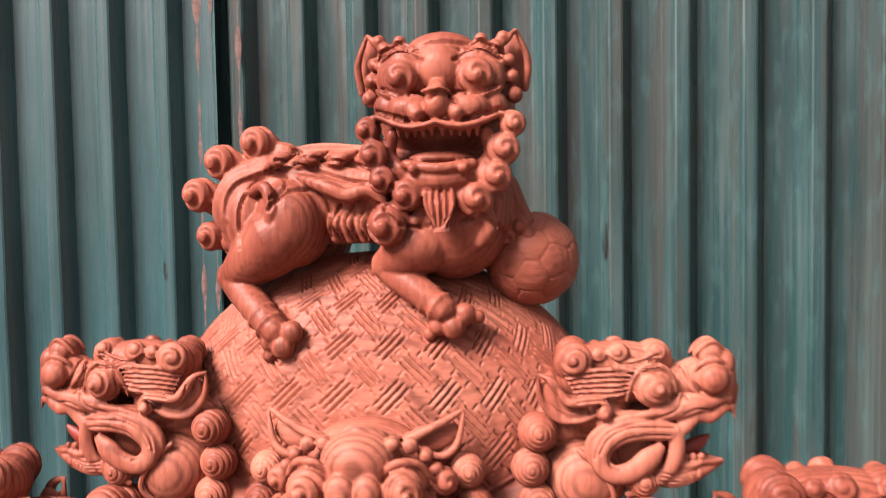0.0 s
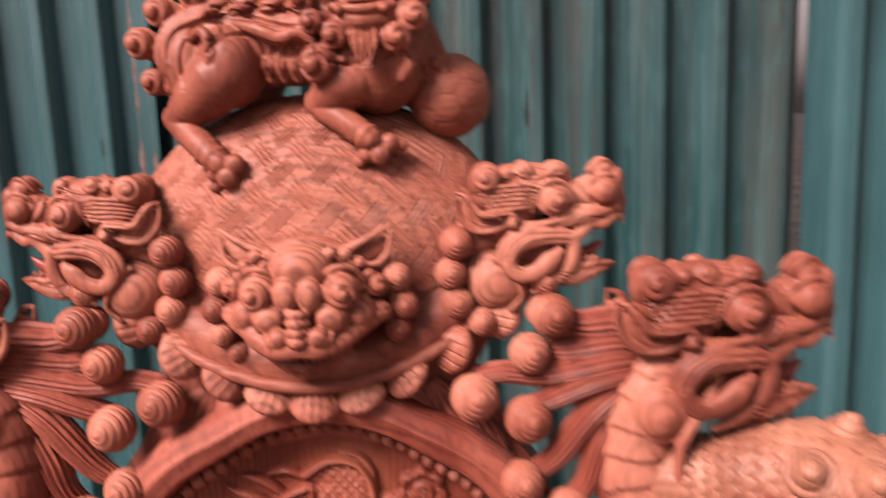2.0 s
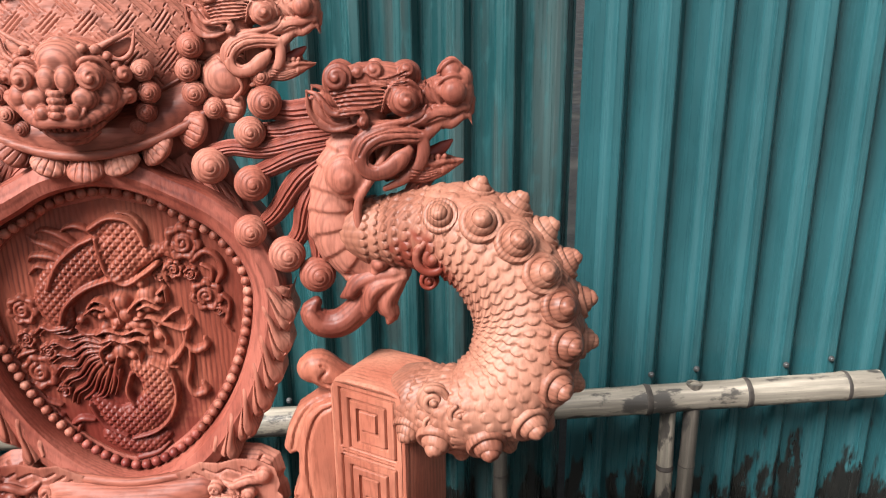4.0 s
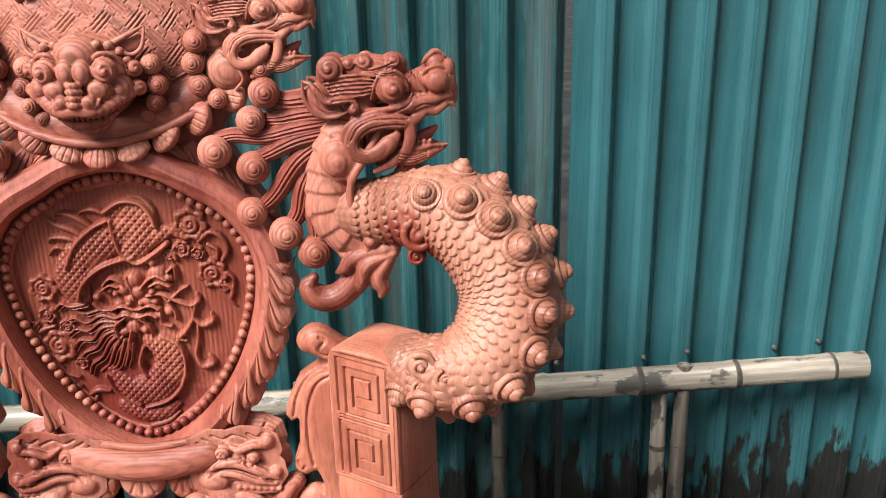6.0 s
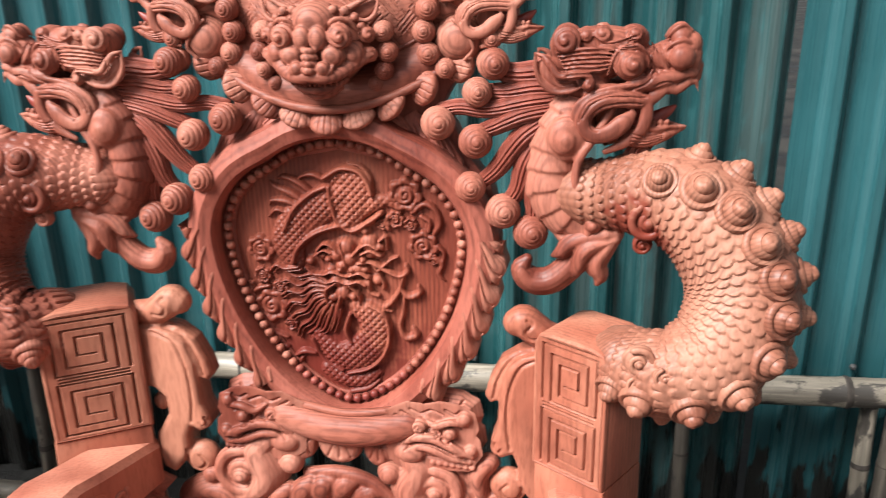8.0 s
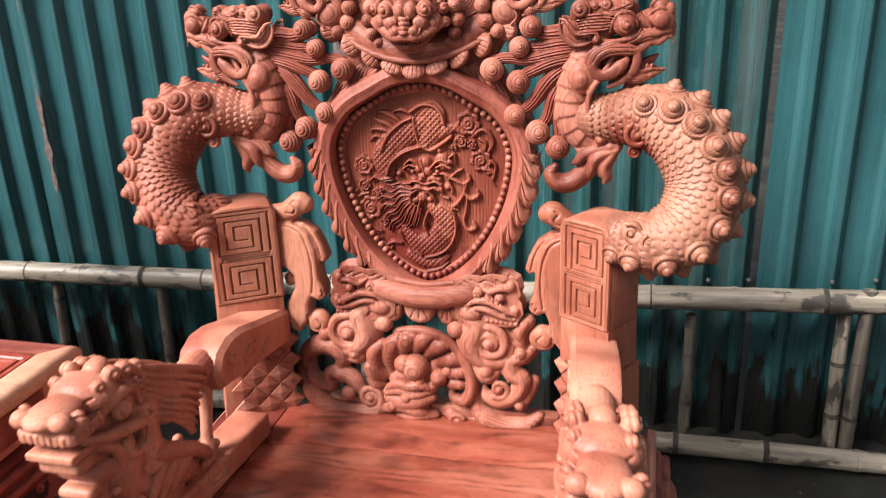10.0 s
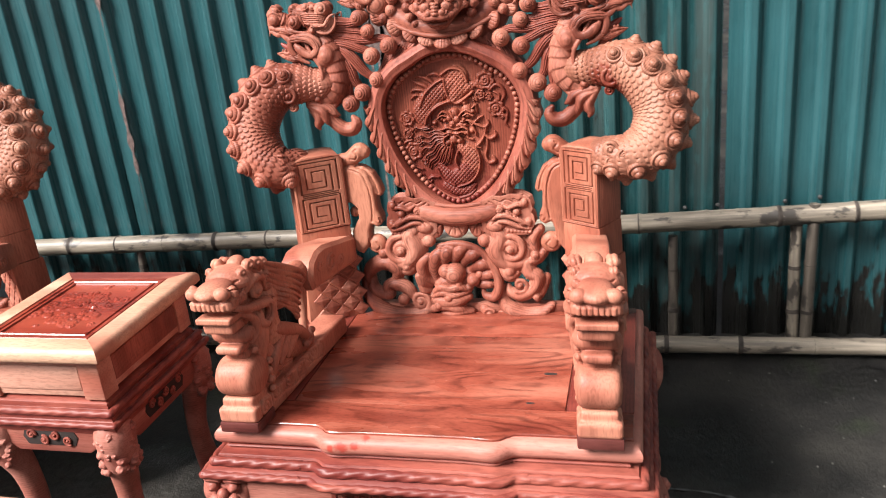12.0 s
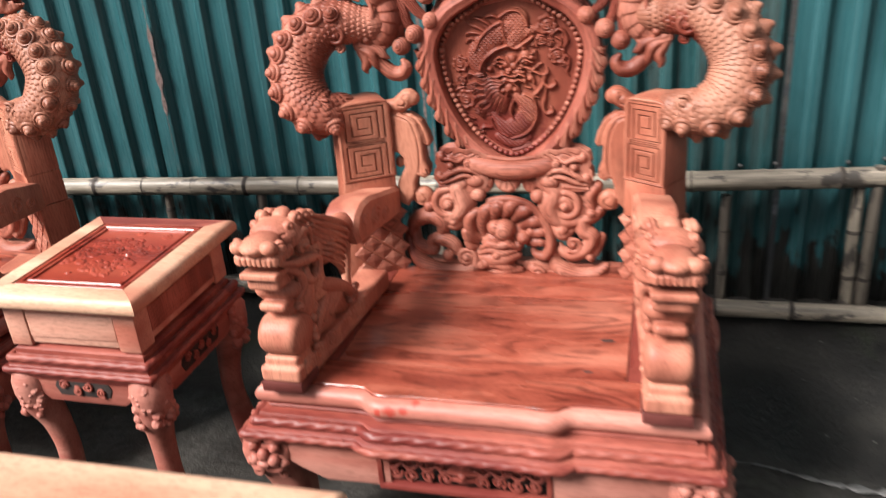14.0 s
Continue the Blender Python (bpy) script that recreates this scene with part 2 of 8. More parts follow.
    bump(nt, bsdf, blot.outputs[0], 0.25, 0.01)
    return m


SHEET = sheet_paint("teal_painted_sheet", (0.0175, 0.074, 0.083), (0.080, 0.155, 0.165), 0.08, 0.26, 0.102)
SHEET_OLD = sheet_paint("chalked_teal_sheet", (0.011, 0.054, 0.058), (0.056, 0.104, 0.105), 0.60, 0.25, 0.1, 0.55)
PEEL = plain("peeling_pink_primer", (0.105, 0.072, 0.066), 0.8, 0.0, 0.8, 60.0)
SCREW = plain("dull_steel_screw", (0.10, 0.10, 0.10), 0.5, 0.7)


def bamboo_skin(name, pale, grey):
    m, nt, ns, bsdf = nodes_of(name)
    v = coords(nt, (0.06, 1, 1))
    s = noise_at(nt, v, 60.0, 5.0, 0.6)
    b = noise_at(nt, coords(nt, (0.45, 1, 1)), 20.0, 6.0, 0.65)
    c1 = ramp(nt, s.outputs[0], [(0.3, tuple(c * 0.55 for c in grey)), (0.5, grey), (0.7, pale)])
    dk = ramp(nt, b.outputs[0], [(0.545, (0, 0, 0)), (0.60, (1, 1, 1))])
    col = mix(nt, math_node(nt, "MULTIPLY", dk.outputs[0], 0.85), c1.outputs[0], (0.025, 0.022, 0.021))
    wire(nt, col, bsdf.inputs["Base Color"])
    bsdf.inputs["Roughness"].default_value = 0.45
    bump(nt, bsdf, s.outputs[0], 0.3, 0.003)
    return m


BAMBOO = bamboo_skin("weathered_bamboo", (0.42, 0.365, 0.29), (0.22, 0.19, 0.15))
BAMBOO_DARK = bamboo_skin("dark_weathered_bamboo", (0.22, 0.19, 0.15), (0.10, 0.085, 0.07))
NODE_DARK = plain("mouldy_bamboo_node", (0.045, 0.036, 0.030), 0.7, var=0.8)
# near-black for knots, and for the shade inside pierced fretwork
DARK_FILL = plain("knot_and_hole_shade", (0.02, 0.012, 0.01), 0.8)
TONGUE = plain("red_stained_mouth_wood", (0.20, 0.03, 0.02), 0.5)


def earth():
    m, nt, ns, bsdf = nodes_of("damp_black_earth")
    a = noise_at(nt, coords(nt), 2.3, 8.0, 0.62)
    b = noise_at(nt, coords(nt), 38.0, 6.0, 0.65)
    c = noise_at(nt, coords(nt), 160.0, 4.0, 0.6)
    place = ns.new("ShaderNodeSeparateXYZ")
    wire(nt, coords(nt), place.inputs[0])
    slab_edge = math_node(nt, "ADD", place.outputs[1], math_node(nt, "MULTIPLY", noise_at(nt, coords(nt), 3.0, 6.0, 0.65).outputs[0], 0.35))
    trodden = ramp(nt, slab_edge, [(0.55, (1, 1, 1)), (0.72, (0, 0, 0))])
    grey = ramp(nt, b.outputs[0], [(0.3, (0.030, 0.0285, 0.026)), (0.7, (0.068, 0.064, 0.057))])
    col = ramp(nt, a.outputs[0], [(0.36, (0.006, 0.006, 0.006)), (0.5, (0.014, 0.0135, 0.0125)), (0.70, (0.040, 0.038, 0.033))])
    mixed = mix(nt, trodden.outputs[0], col.outputs[0], grey.outputs[0])
    moss = ramp(nt, noise_at(nt, coords(nt), 4.0, 5.0).outputs[0], [(0.6, (0, 0, 0)), (0.7, (1, 1, 1))])
    col2 = mix(nt, math_node(nt, "MULTIPLY", moss.outputs[0], 0.3), mixed, (0.03, 0.045, 0.018))
    speck = ramp(nt, c.outputs[0], [(0.72, (0, 0, 0)), (0.78, (1, 1, 1))])
    col3 = mix(nt, math_node(nt, "MULTIPLY", speck.outputs[0], 0.25), col2, (0.10, 0.095, 0.085))
    wire(nt, col3, bsdf.inputs["Base Color"])
    rr = ramp(nt, a.outputs[0], [(0.36, (0.30,) * 3), (0.5, (0.8,) * 3), (0.7, (0.95,) * 3)])
    wire(nt, rr.outputs[0], bsdf.inputs["Roughness"])
    bsdf.inputs["Specular IOR Level"].default_value = 0.3
    bump(nt, bsdf, math_node(nt, "ADD", b.outputs[0], math_node(nt, "MULTIPLY", c.outputs[0], 0.4)), 0.7, 0.012)
    return m


EARTH = earth()


# ---- mesh tools ----
class Form:
    """Collects vertices and faces of one mesh."""

    def __init__(self):
        self.v, self.f, self.n = [], [], 0

    def add(self, verts, faces):
        verts = np.asarray(verts, float).reshape(-1, 3)
        self.v.append(verts)
        if isinstance(faces, np.ndarray):
            self.f.extend((faces + self.n).tolist())
        else:
            k = self.n
            self.f.extend([[i + k for i in f] for f in faces])
        self.n += len(verts)
        return self

    def join(self, other, m=None):
        v = np.concatenate(other.v)
        if m is not None:
            a = np.array(m)
            v = v @ a[:3, :3].T + a[:3, 3]
        return self.add(v, [list(f) for f in other.f])

    def mirrored(self):
        g = Form()
        v = np.concatenate(self.v) * (-1, 1, 1)
        g.add(v, [f[::-1] for f in self.f])
        return g

    def data(self, name, mat, sharp=38, smooth=True):
        me = bpy.data.meshes.new(name)
        me.from_pydata(np.concatenate(self.v).tolist(), [], self.f)
        me.materials.append(mat)
        if smooth:
            me.shade_smooth()
            me.set_sharp_from_angle(angle=radians(sharp))
        me.update()
        return me


def part(name, form, mat, parent=None, label="", m=None, sharp=38):
    """One mesh object under a thing or a part; form: a Form or ready mesh data."""
    me = form if isinstance(form, bpy.types.Mesh) else form.data(name, mat, sharp)
    ob = new(name, me)
    if parent:
        ob.parent = parent
    if m is not None:
        ob.matrix_basis = m
    if label:
        tagged(ob, label)
    return ob


def thing(name, label, category, group="", kind="", m=None):
    ob = new(name)
    ob.empty_display_size = 0.05
    if m is not None:
        ob.matrix_basis = m
    return tagged(ob, label, category, group, kind)


def grid_faces(rows, cols, closed):
    i = np.arange(rows - 1)[:, None] * cols
    j = np.arange(cols if closed else cols - 1)[None, :]
    j2 = (j + 1) % cols
    return np.stack([i + j, i + j2, i + cols + j2, i + cols + j], -1).reshape(-1, 4)


def frame_to(axis, up=(0, 0, 1)):
    z = np.array(axis, float)
    z /= np.linalg.norm(z)
    u = np.array(up, float)
    if abs(u @ z) > 0.95:
        u = np.array((1.0, 0, 0))
    x = np.cross(u, z)
    x /= np.linalg.norm(x)
    return np.stack([x, np.cross(z, x), z], 1)


def ball(g, c, r, front=(0, -1, 0), n=(20, 14), spiral=0.0, depth=0.07, reach=0.62):
    """A rounded boss; its pole looks along front, and a spiral groove of so many turns may be cut round it."""
    r = (r, r, r) if isinstance(r, (int, float)) else r
    th, ph = np.linspace(0, np.pi, n[1]), np.linspace(0, 2 * np.pi, n[0], endpoint=False)
    T, P = np.meshgrid(th, ph, indexing="ij")
    k = np.ones_like(T)
    if spiral:
        n = (max(n[0], 24), max(n[1], 18))
        T, P = np.meshgrid(np.linspace(0, np.pi, n[1]), np.linspace(0, 2 * np.pi, n[0], endpoint=False), indexing="ij")
        k = np.ones_like(T)
        w = (T / (np.pi * reach)) * spiral + P / (2 * np.pi)
        cut = np.abs((w % 1.0) - 0.5) * 2
        k = 1 - depth * np.clip((0.5 - cut) / 0.5, 0, 1) ** 0.7 * (T < np.pi * reach) * np.clip(T / 0.25, 0, 1)
        k = k + 0.10 * np.clip(1 - T / 0.5, 0, 1)
    p = np.stack([np.sin(T) * np.cos(P) * r[0] * k, np.sin(T) * np.sin(P) * r[1] * k, np.cos(T) * r[2] * k], -1).reshape(-1, 3)
    g.add(p @ frame_to(front).T + np.array(c, float), grid_faces(n[1], n[0], True)[:, ::-1])


def spline(pts, step):
    """Catmull-Rom through rows of any width."""
    p = np.array(pts, float)
    q = np.vstack([2 * p[0] - p[1], p, 2 * p[-1] - p[-2]])
    out = []
    for i in range(len(p) - 1):
        a, b, c, d = q[i:i + 4]
        m = max(2, int(np.ceil(np.linalg.norm((c - b)[:3]) / step)))
        t = np.linspace(0, 1, m, endpoint=False)[:, None]
        out.append(0.5 * (2 * b + (c - a) * t + (2 * a - 5 * b + 4 * c - d) * t * t + (3 * b - a - 3 * c + d) * t ** 3))
    out.append(p[-1:])
    return np.vstack(out)


def tube(g, rows, n=12, step=0.006, flute=0, amp=0.0, twist=0.0, wide=1.0, up=(0, -1, 0), disp=None, cap=True):
    """A limb, strand or roll: rows of (x, y, z, radius). wide stretches it across 'up'; flutes may twist along it."""
    s = spline(rows, step)
    p, r = s[:, :3], np.maximum(s[:, 3], 1e-4)
    d = np.gradient(p, axis=0)
    d /= np.linalg.norm(d, axis=1)[:, None] + 1e-12
    u = np.array(up, float)[None, :] - (d @ np.array(up, float))[:, None] * d
    for i in range(len(u)):
        if np.linalg.norm(u[i]) < 0.15:
            u[i] = u[i - 1] if i else np.cross(d[i], (0.3, 0.9, 0.2))
        u[i] /= np.linalg.norm(u[i])
    side = np.cross(d, u)
    arc = np.concatenate([[0], np.cumsum(np.linalg.norm(np.diff(p, axis=0), axis=1))])
    if cap:
        e = np.array([0.0, 0.45, 0.8]) ** 1
        lift = np.sqrt(1 - np.array([1.0, 0.8, 0.45]) ** 2)
        head = [(p[0] - d[0] * r[0] * q, d[0], u[0], side[0], r[0] * k, arc[0]) for k, q in ((0.02, 1.0), (0.5, 0.86), (0.85, 0.5))]
        tail = [(p[-1] + d[-1] * r[-1] * q, d[-1], u[-1], side[-1], r[-1] * k, arc[-1]) for k, q in ((0.85, 0.5), (0.5, 0.86), (0.02, 1.0))]
        p = np.vstack([[h[0] for h in head], p, [h[0] for h in tail]])
        u = np.vstack([[h[2] for h in head], u, [h[2] for h in tail]])
        side = np.vstack([[h[3] for h in head], side, [h[3] for h in tail]])
        r = np.concatenate([[h[4] for h in head], r, [h[4] for h in tail]])
        arc = np.concatenate([[h[5] for h in head], arc, [h[5] for h in tail]])
    ph = np.linspace(0, 2 * np.pi, n, endpoint=False)
    R = np.repeat(r[:, None], n, 1)
    if flute:
        R = R * (1 + amp * (np.abs(np.cos(flute * ph[None, :] / 2 + twist * arc[:, None])) - 0.6))
    if disp is not None:
        R = R + disp(arc[:, None], ph[None, :], R)
    v = p[:, None, :] + R[..., None] * (np.cos(ph)[None, :, None] * u[:, None, :] + wide * np.sin(ph)[None, :, None] * side[:, None, :])
    g.add(v, grid_faces(len(p), n, True))


def offset_loop(pts, d):
    """The closed outline moved outwards by d (anticlockwise outlines)."""
    p = np.array(pts, float)
    a, b = p - np.roll(p, 1, 0), np.roll(p, -1, 0) - p
    na = np.stack([a[:, 1], -a[:, 0]], 1) / (np.linalg.norm(a, axis=1)[:, None] + 1e-9)
    nb = np.stack([b[:, 1], -b[:, 0]], 1) / (np.linalg.norm(b, axis=1)[:, None] + 1e-9)
    m = na + nb
    m /= np.maximum((m * m).sum(1)[:, None] / 2, 0.5)
    return p + m * d


def slab(g, pts, y0, y1, bev=0.003):
    """An outline in x and z (anticlockwise seen from the front), from y0 in front to y1 behind, with eased edges."""
    p = np.array(pts, float)
    k = len(p)
    rings = [(offset_loop(p, -bev), y0), (offset_loop(p, -bev * 0.3), y0 + bev * 0.3), (p, y0 + bev), (p, y1 - bev), (offset_loop(p, -bev), y1)]
    v = np.vstack([np.stack([q[:, 0], np.full(k, y), q[:, 1]], 1) for q, y in rings])
    f = grid_faces(len(rings), k, True)[:, ::-1].tolist()
    f.append(list(range(k)))
    f.append(list(range((len(rings) - 1) * k, len(rings) * k))[::-1])
    g.add(v, f)


def ring_slab(g, outer, inner, y0, y1, bev=0.003):
    """A band between two outlines with as many points."""
    a, b = np.array(outer, float), np.array(inner, float)
    k = len(a)
    mid = (a + b) / 2
    rings = [(a, y1), (a, y0 + bev), (a + (b - a) * 0.12, y0), (mid, y0 - bev * 0.6), (b + (a - b) * 0.12, y0), (b, y0 + bev), (b, y1)]
    v = np.vstack([np.stack([q[:, 0], np.full(k, y), q[:, 1]], 1) for q, y in rings])
    g.add(v, grid_faces(len(rings), k, True))


def swept(g, plan, profile, z_top_cap=True):
    """A moulding: rows of (outward, height) led round a closed plan outline in x and y, low to high."""
    k = len(plan)
    v = np.vstack([np.column_stack([offset_loop(plan, d), np.full(k, z)]) for d, z in profile])
    f = grid_faces(len(profile), k, True).tolist()
    f.append(list(range(k))[::-1])
    f.append(list(range((len(profile) - 1) * k, len(profile) * k)))
    g.add(v, f)


def block(g, c, size, bev=0.004, seg=2, m=None):
    bm = bmesh.new()
    bmesh.ops.create_cube(bm, size=1.0, matrix=Matrix.Diagonal((*size, 1)))
    bmesh.ops.bevel(bm, geom=bm.edges[:], offset=min(bev, min(size) * 0.45), segments=seg, affect="EDGES", profile=0.5)
    bm.transform((m or Matrix.Identity(4)))
    bm.transform(Matrix.Translation(c))
    bm.verts.ensure_lookup_table()
    g.add([v.co[:] for v in bm.verts], [[v.index for v in f.verts] for f in bm.faces])
    bm.free()


def field(g, x, z, h, y_front):
    """A carved face: heights h (towards the viewer) over a grid of x and z."""
    X, Z = np.meshgrid(x, z)
    v = np.stack([X, y_front - h, Z], -1).reshape(-1, 3)
    g.add(v, grid_faces(len(z), len(x), False))


def volute(cx, cz, r0, r1, turns, start=0.0, n=26, hand=1):
    """Points of a scroll in x and z, from the outside inwards."""
    t = np.linspace(0, 1, n)
    a = start + hand * 2 * np.pi * turns * t
    r = r0 + (r1 - r0) * t
    return np.stack([cx + r * np.cos(a), cz + r * np.sin(a)], 1)


def scroll(g, cx, cz, y, r, turns=1.5, start=0.0, hand=1, thick=None, n=10):
    """A raised carved scroll with its end rolled into a knob."""
    thick = thick or r * 0.24
    p = volute(cx, cz, r, r * 0.18, turns, start, 22, hand)
    k = np.linspace(1, 0.75, len(p))
    tube(g, [(a, y - 0.25 * r * (1 - q), b, thick * q) for (a, b), q in zip(p, k)], n=n, step=r * 0.2)
    ball(g, (cx, y - 0.1 * r, cz), r * 0.34, n=(12, 8))


def scales_on(pitch, around, height):
    """Overlapping scales cut into a round body, tips along it."""
    def f(arc, ph, R):
        a = arc / pitch + 0 * ph
        q = ph / (2 * np.pi) * around + 0 * arc
        h = np.zeros(np.broadcast(a, q).shape)
        done = np.zeros_like(h, bool)
        for up in (-1, 0, 1, 2):
            k = np.floor(a) + up
            qq = q + 0.5 * (k % 2)
            d = np.hypot(a - k, (qq - np.floor(qq) - 0.5) * 1.5)
            inside = (d < 0.98) & ~done
            h = np.where(inside, (a - k + 0.98) / 1.96 - 0.42 * np.clip(1 - (0.98 - d) / 0.15, 0, 1) - 0.15 * ((qq - np.floor(qq) - 0.5) * 1.5) ** 2, h)
            done |= inside
        return height * (h - 0.5)
    return f


def fused(form, voxel, rounds=2):
    """Melts the shapes of a form into one carved skin."""
    ob = new("carving_block", form.data("carving_block", DARK_FILL, smooth=False))
    r = ob.modifiers.new("fuse", "REMESH")
    r.mode, r.voxel_size, r.adaptivity = "VOXEL", voxel, 0.0
    if rounds:
        sm = ob.modifiers.new("ease", "SMOOTH")
        sm.factor, sm.iterations = 0.5, rounds
    me = bpy.data.meshes.new_from_object(ob.evaluated_get(bpy.context.evaluated_depsgraph_get()))
    v = np.empty(len(me.vertices) * 3)
    me.vertices.foreach_get("co", v)
    f = np.empty(len(me.loops), int)
    me.loops.foreach_get("vertex_index", f)
    bpy.data.objects.remove(ob)
    g = Form()
    g.add(v.reshape(-1, 3), f.reshape(-1, 4))
    return g


def normals_of(v, f):
    n = np.zeros_like(v)
    fn = np.cross(v[f[:, 2]] - v[f[:, 0]], v[f[:, 3]] - v[f[:, 1]])
    for k in range(4):
        np.add.at(n, f[:, k], fn)
    return n / (np.linalg.norm(n, axis=1)[:, None] + 1e-12)


def engraved(form, lines, width, depth, front_only=False, facing=0.25):
    """Cuts V grooves along lines drawn in x and z into the faces that look along y."""
    v, f = np.concatenate(form.v), np.array(form.f)
    n = normals_of(v, f)
    ok = (-n[:, 1] > facing) if front_only else (np.abs(n[:, 1]) > facing) & (np.sign(n[:, 1]) == np.sign(v[:, 1]))
    near = np.full(len(v), 9.0)
    for rows in lines:
        p = spline([(x, z, 0.0) for x, z in rows], width * 0.5)[:, :2]
        lo, hi = p.min(0) - width, p.max(0) + width
        i = np.nonzero(ok & (v[:, 0] > lo[0]) & (v[:, 0] < hi[0]) & (v[:, 2] > lo[1]) & (v[:, 2] < hi[1]))[0]
        for a in range(0, len(i), 20000):
            j = i[a:a + 20000]
            d = np.hypot(v[j, 0][:, None] - p[None, :, 0], v[j, 2][:, None] - p[None, :, 1]).min(1)
            near[j] = np.minimum(near[j], d)
    cut = depth * np.clip(1 - near / width, 0, 1) ** 0.8
    g = Form()
    g.add(v - n * cut[:, None], f)
    return g


def engraved_sides(form, lines, width, depth):
    """The same cuts for faces that look along x; lines in y and z."""
    g = Form()
    v = np.concatenate(form.v)
    g.add(v[:, [1, 0, 2]], np.array(form.f)[:, ::-1])
    g = engraved(g, lines, width, depth)
    out = Form()
    return out.add(np.concatenate(g.v)[:, [1, 0, 2]], np.array(g.f)[:, ::-1])


def thinned(me, voxel):
    """A lighter copy of a mesh for a thing that stays far off."""
    ob = new("carving_block", me)
    d = ob.modifiers.new("thin", "REMESH")
    d.mode, d.voxel_size = "VOXEL", voxel
    out = bpy.data.meshes.new_from_object(ob.evaluated_get(bpy.context.evaluated_depsgraph_get()))
    bpy.data.objects.remove(ob)
    out.shade_smooth()
    return out


def fan_petal(g, root, tip, w, thick, cuts=5, wave=0.0, y_up=(0, -1, 0), deep=0.22, frill=0.035):
    """A broad petal from root to tip, cupped, scalloped at its end and cut with fanning grooves."""
    a, b, o = np.array(root, float), np.array(tip, float), np.array(y_up, float)
    d = b - a
    side = np.cross(d, o)
    side /= np.linalg.norm(side)
    nu, nv = 45, 18
    U, V = np.meshgrid(np.linspace(-1, 1, nu), np.linspace(0, 1, nv))
    prof = 0.42 + 0.58 * np.sin(np.clip(V * 1.25, 0, 1) * np.pi / 2)
    end = 1 - 0.30 * np.abs(U) ** 2.4 + frill * np.cos(U * np.pi * cuts) + wave * np.sin(U * 7)
    groove = np.clip(1 - np.abs(((U * 0.5 + 0.5) * cuts) % 1 - 0.5) / 0.17, 0, 1) * np.clip((V - 0.12) / 0.1, 0, 1) * np.clip((0.92 - V) / 0.12, 0, 1) * (np.abs(U) < 0.88)
    h = np.sqrt(np.clip(1 - U ** 2, 0, 1)) * np.sqrt(np.clip(1 - np.clip((V - 0.6) / 0.4, 0, 1) ** 3, 0, 1)) * (0.45 + 0.55 * V) - deep * groove
    P = a + d * (V * end)[..., None] + side * (w * U * prof)[..., None] + o * (thick * h)[..., None]
    g.add(P, grid_faces(nv, nu, False))


# ---- the yard ----
def ground_sheet():
    a = np.concatenate([[-80, -30, -12, -6], np.linspace(-3.4, 3.0, 150), [5, 12, 30, 80]])
    b = np.concatenate([[-80, -30, -12, -5], np.linspace(-2.4, 1.5, 100), [3, 8, 30, 80]])
    g = Form()
    X, Y = np.meshgrid(a, b)
    Z = np.zeros_like(X)
    for i in range(Z.shape[0]):
        for j in range(Z.shape[1]):
            q = Vector((X[i, j] * 1.7, Y[i, j] * 1.7, 0))
            Z[i, j] = 0.012 * noise.noise(q) + 0.006 * noise.noise(q * 4.3) + 0.0025 * noise.noise(q * 15)
    Z -= 0.006
    Z += 0.02 * np.exp(-((Y - 1.28) / 0.09) ** 2)
    g.add(np.stack([X, Y, Z], -1), grid_faces(len(b), len(a), False))
    return tagged(part("ground", g, EARTH), "damp black earth yard with pale specks and moss", "ground", kind="structure")


ground_sheet()

FENCE_Y = 1.318
PITCH = 0.1


def sheet_form(width, low, high, seed, pitch, lap):
    """A ribbed sheet: crests towards the viewer, a little dented."""
    xs, ds = [], []
    k = int(round(width / pitch))
    for i in range(k + 1):
        for dx, d in ((0.0, 0), (0.040, 0.0), (0.043, 0.001), (0.058, 0.0245), (0.061, 0.0260), (0.077, 0.0260), (0.080, 0.0245), (0.0955, 0.001)):
            xs.append(i * pitch + dx)
            ds.append(d)
    xs, ds = np.array(xs), np.array(ds)
    keep = xs < width + lap
    xs, ds = xs[keep], ds[keep]
    zs = np.linspace(low, high, 34)
    X, Z = np.meshgrid(xs, zs)
    wob = np.zeros_like(X)
    for i in range(X.shape[0]):
        for j in range(X.shape[1]):
            q = Vector((X[i, j] * 2.0 + seed * 7.3, seed, Z[i, j] * 1.5))
            wob[i, j] = 0.007 * noise.noise(q) + 0.002 * noise.noise(q * 5)
    g = Form()
    Y = -ds[None, :] + wob
    g.add(np.stack([X, Y, Z], -1), grid_faces(len(zs), len(xs), False))
    g.add(np.stack([X, Y + 0.0012, Z], -1), grid_faces(len(zs), len(xs), False)[:, ::-1])
    return g


fence = thing("fence", "weathered teal corrugated sheet metal fence, chalked and mouldy at its foot", "fence", kind="structure", m=pose(0, FENCE_Y, 0))
edges = [-5.649, -4.629, -3.609, -2.589, -1.569, -0.543, 0.573, 1.595, 2.615, 3.635, 4.655]
for i, x in enumerate(edges[:-1]):
    old = i == 5
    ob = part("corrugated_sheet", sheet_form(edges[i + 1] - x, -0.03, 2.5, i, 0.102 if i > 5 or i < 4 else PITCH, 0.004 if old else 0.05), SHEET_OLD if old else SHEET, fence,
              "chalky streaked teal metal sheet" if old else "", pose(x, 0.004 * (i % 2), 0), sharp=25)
sc = Form()
ball(sc, (0, 0, 0), (0.0075, 0.0075, 0.0035), n=(10, 6))
block(sc, (0, -0.004, 0), (0.008, 0.006, 0.008), 0.001, 1)
screw_mesh = sc.data("screw", SCREW)
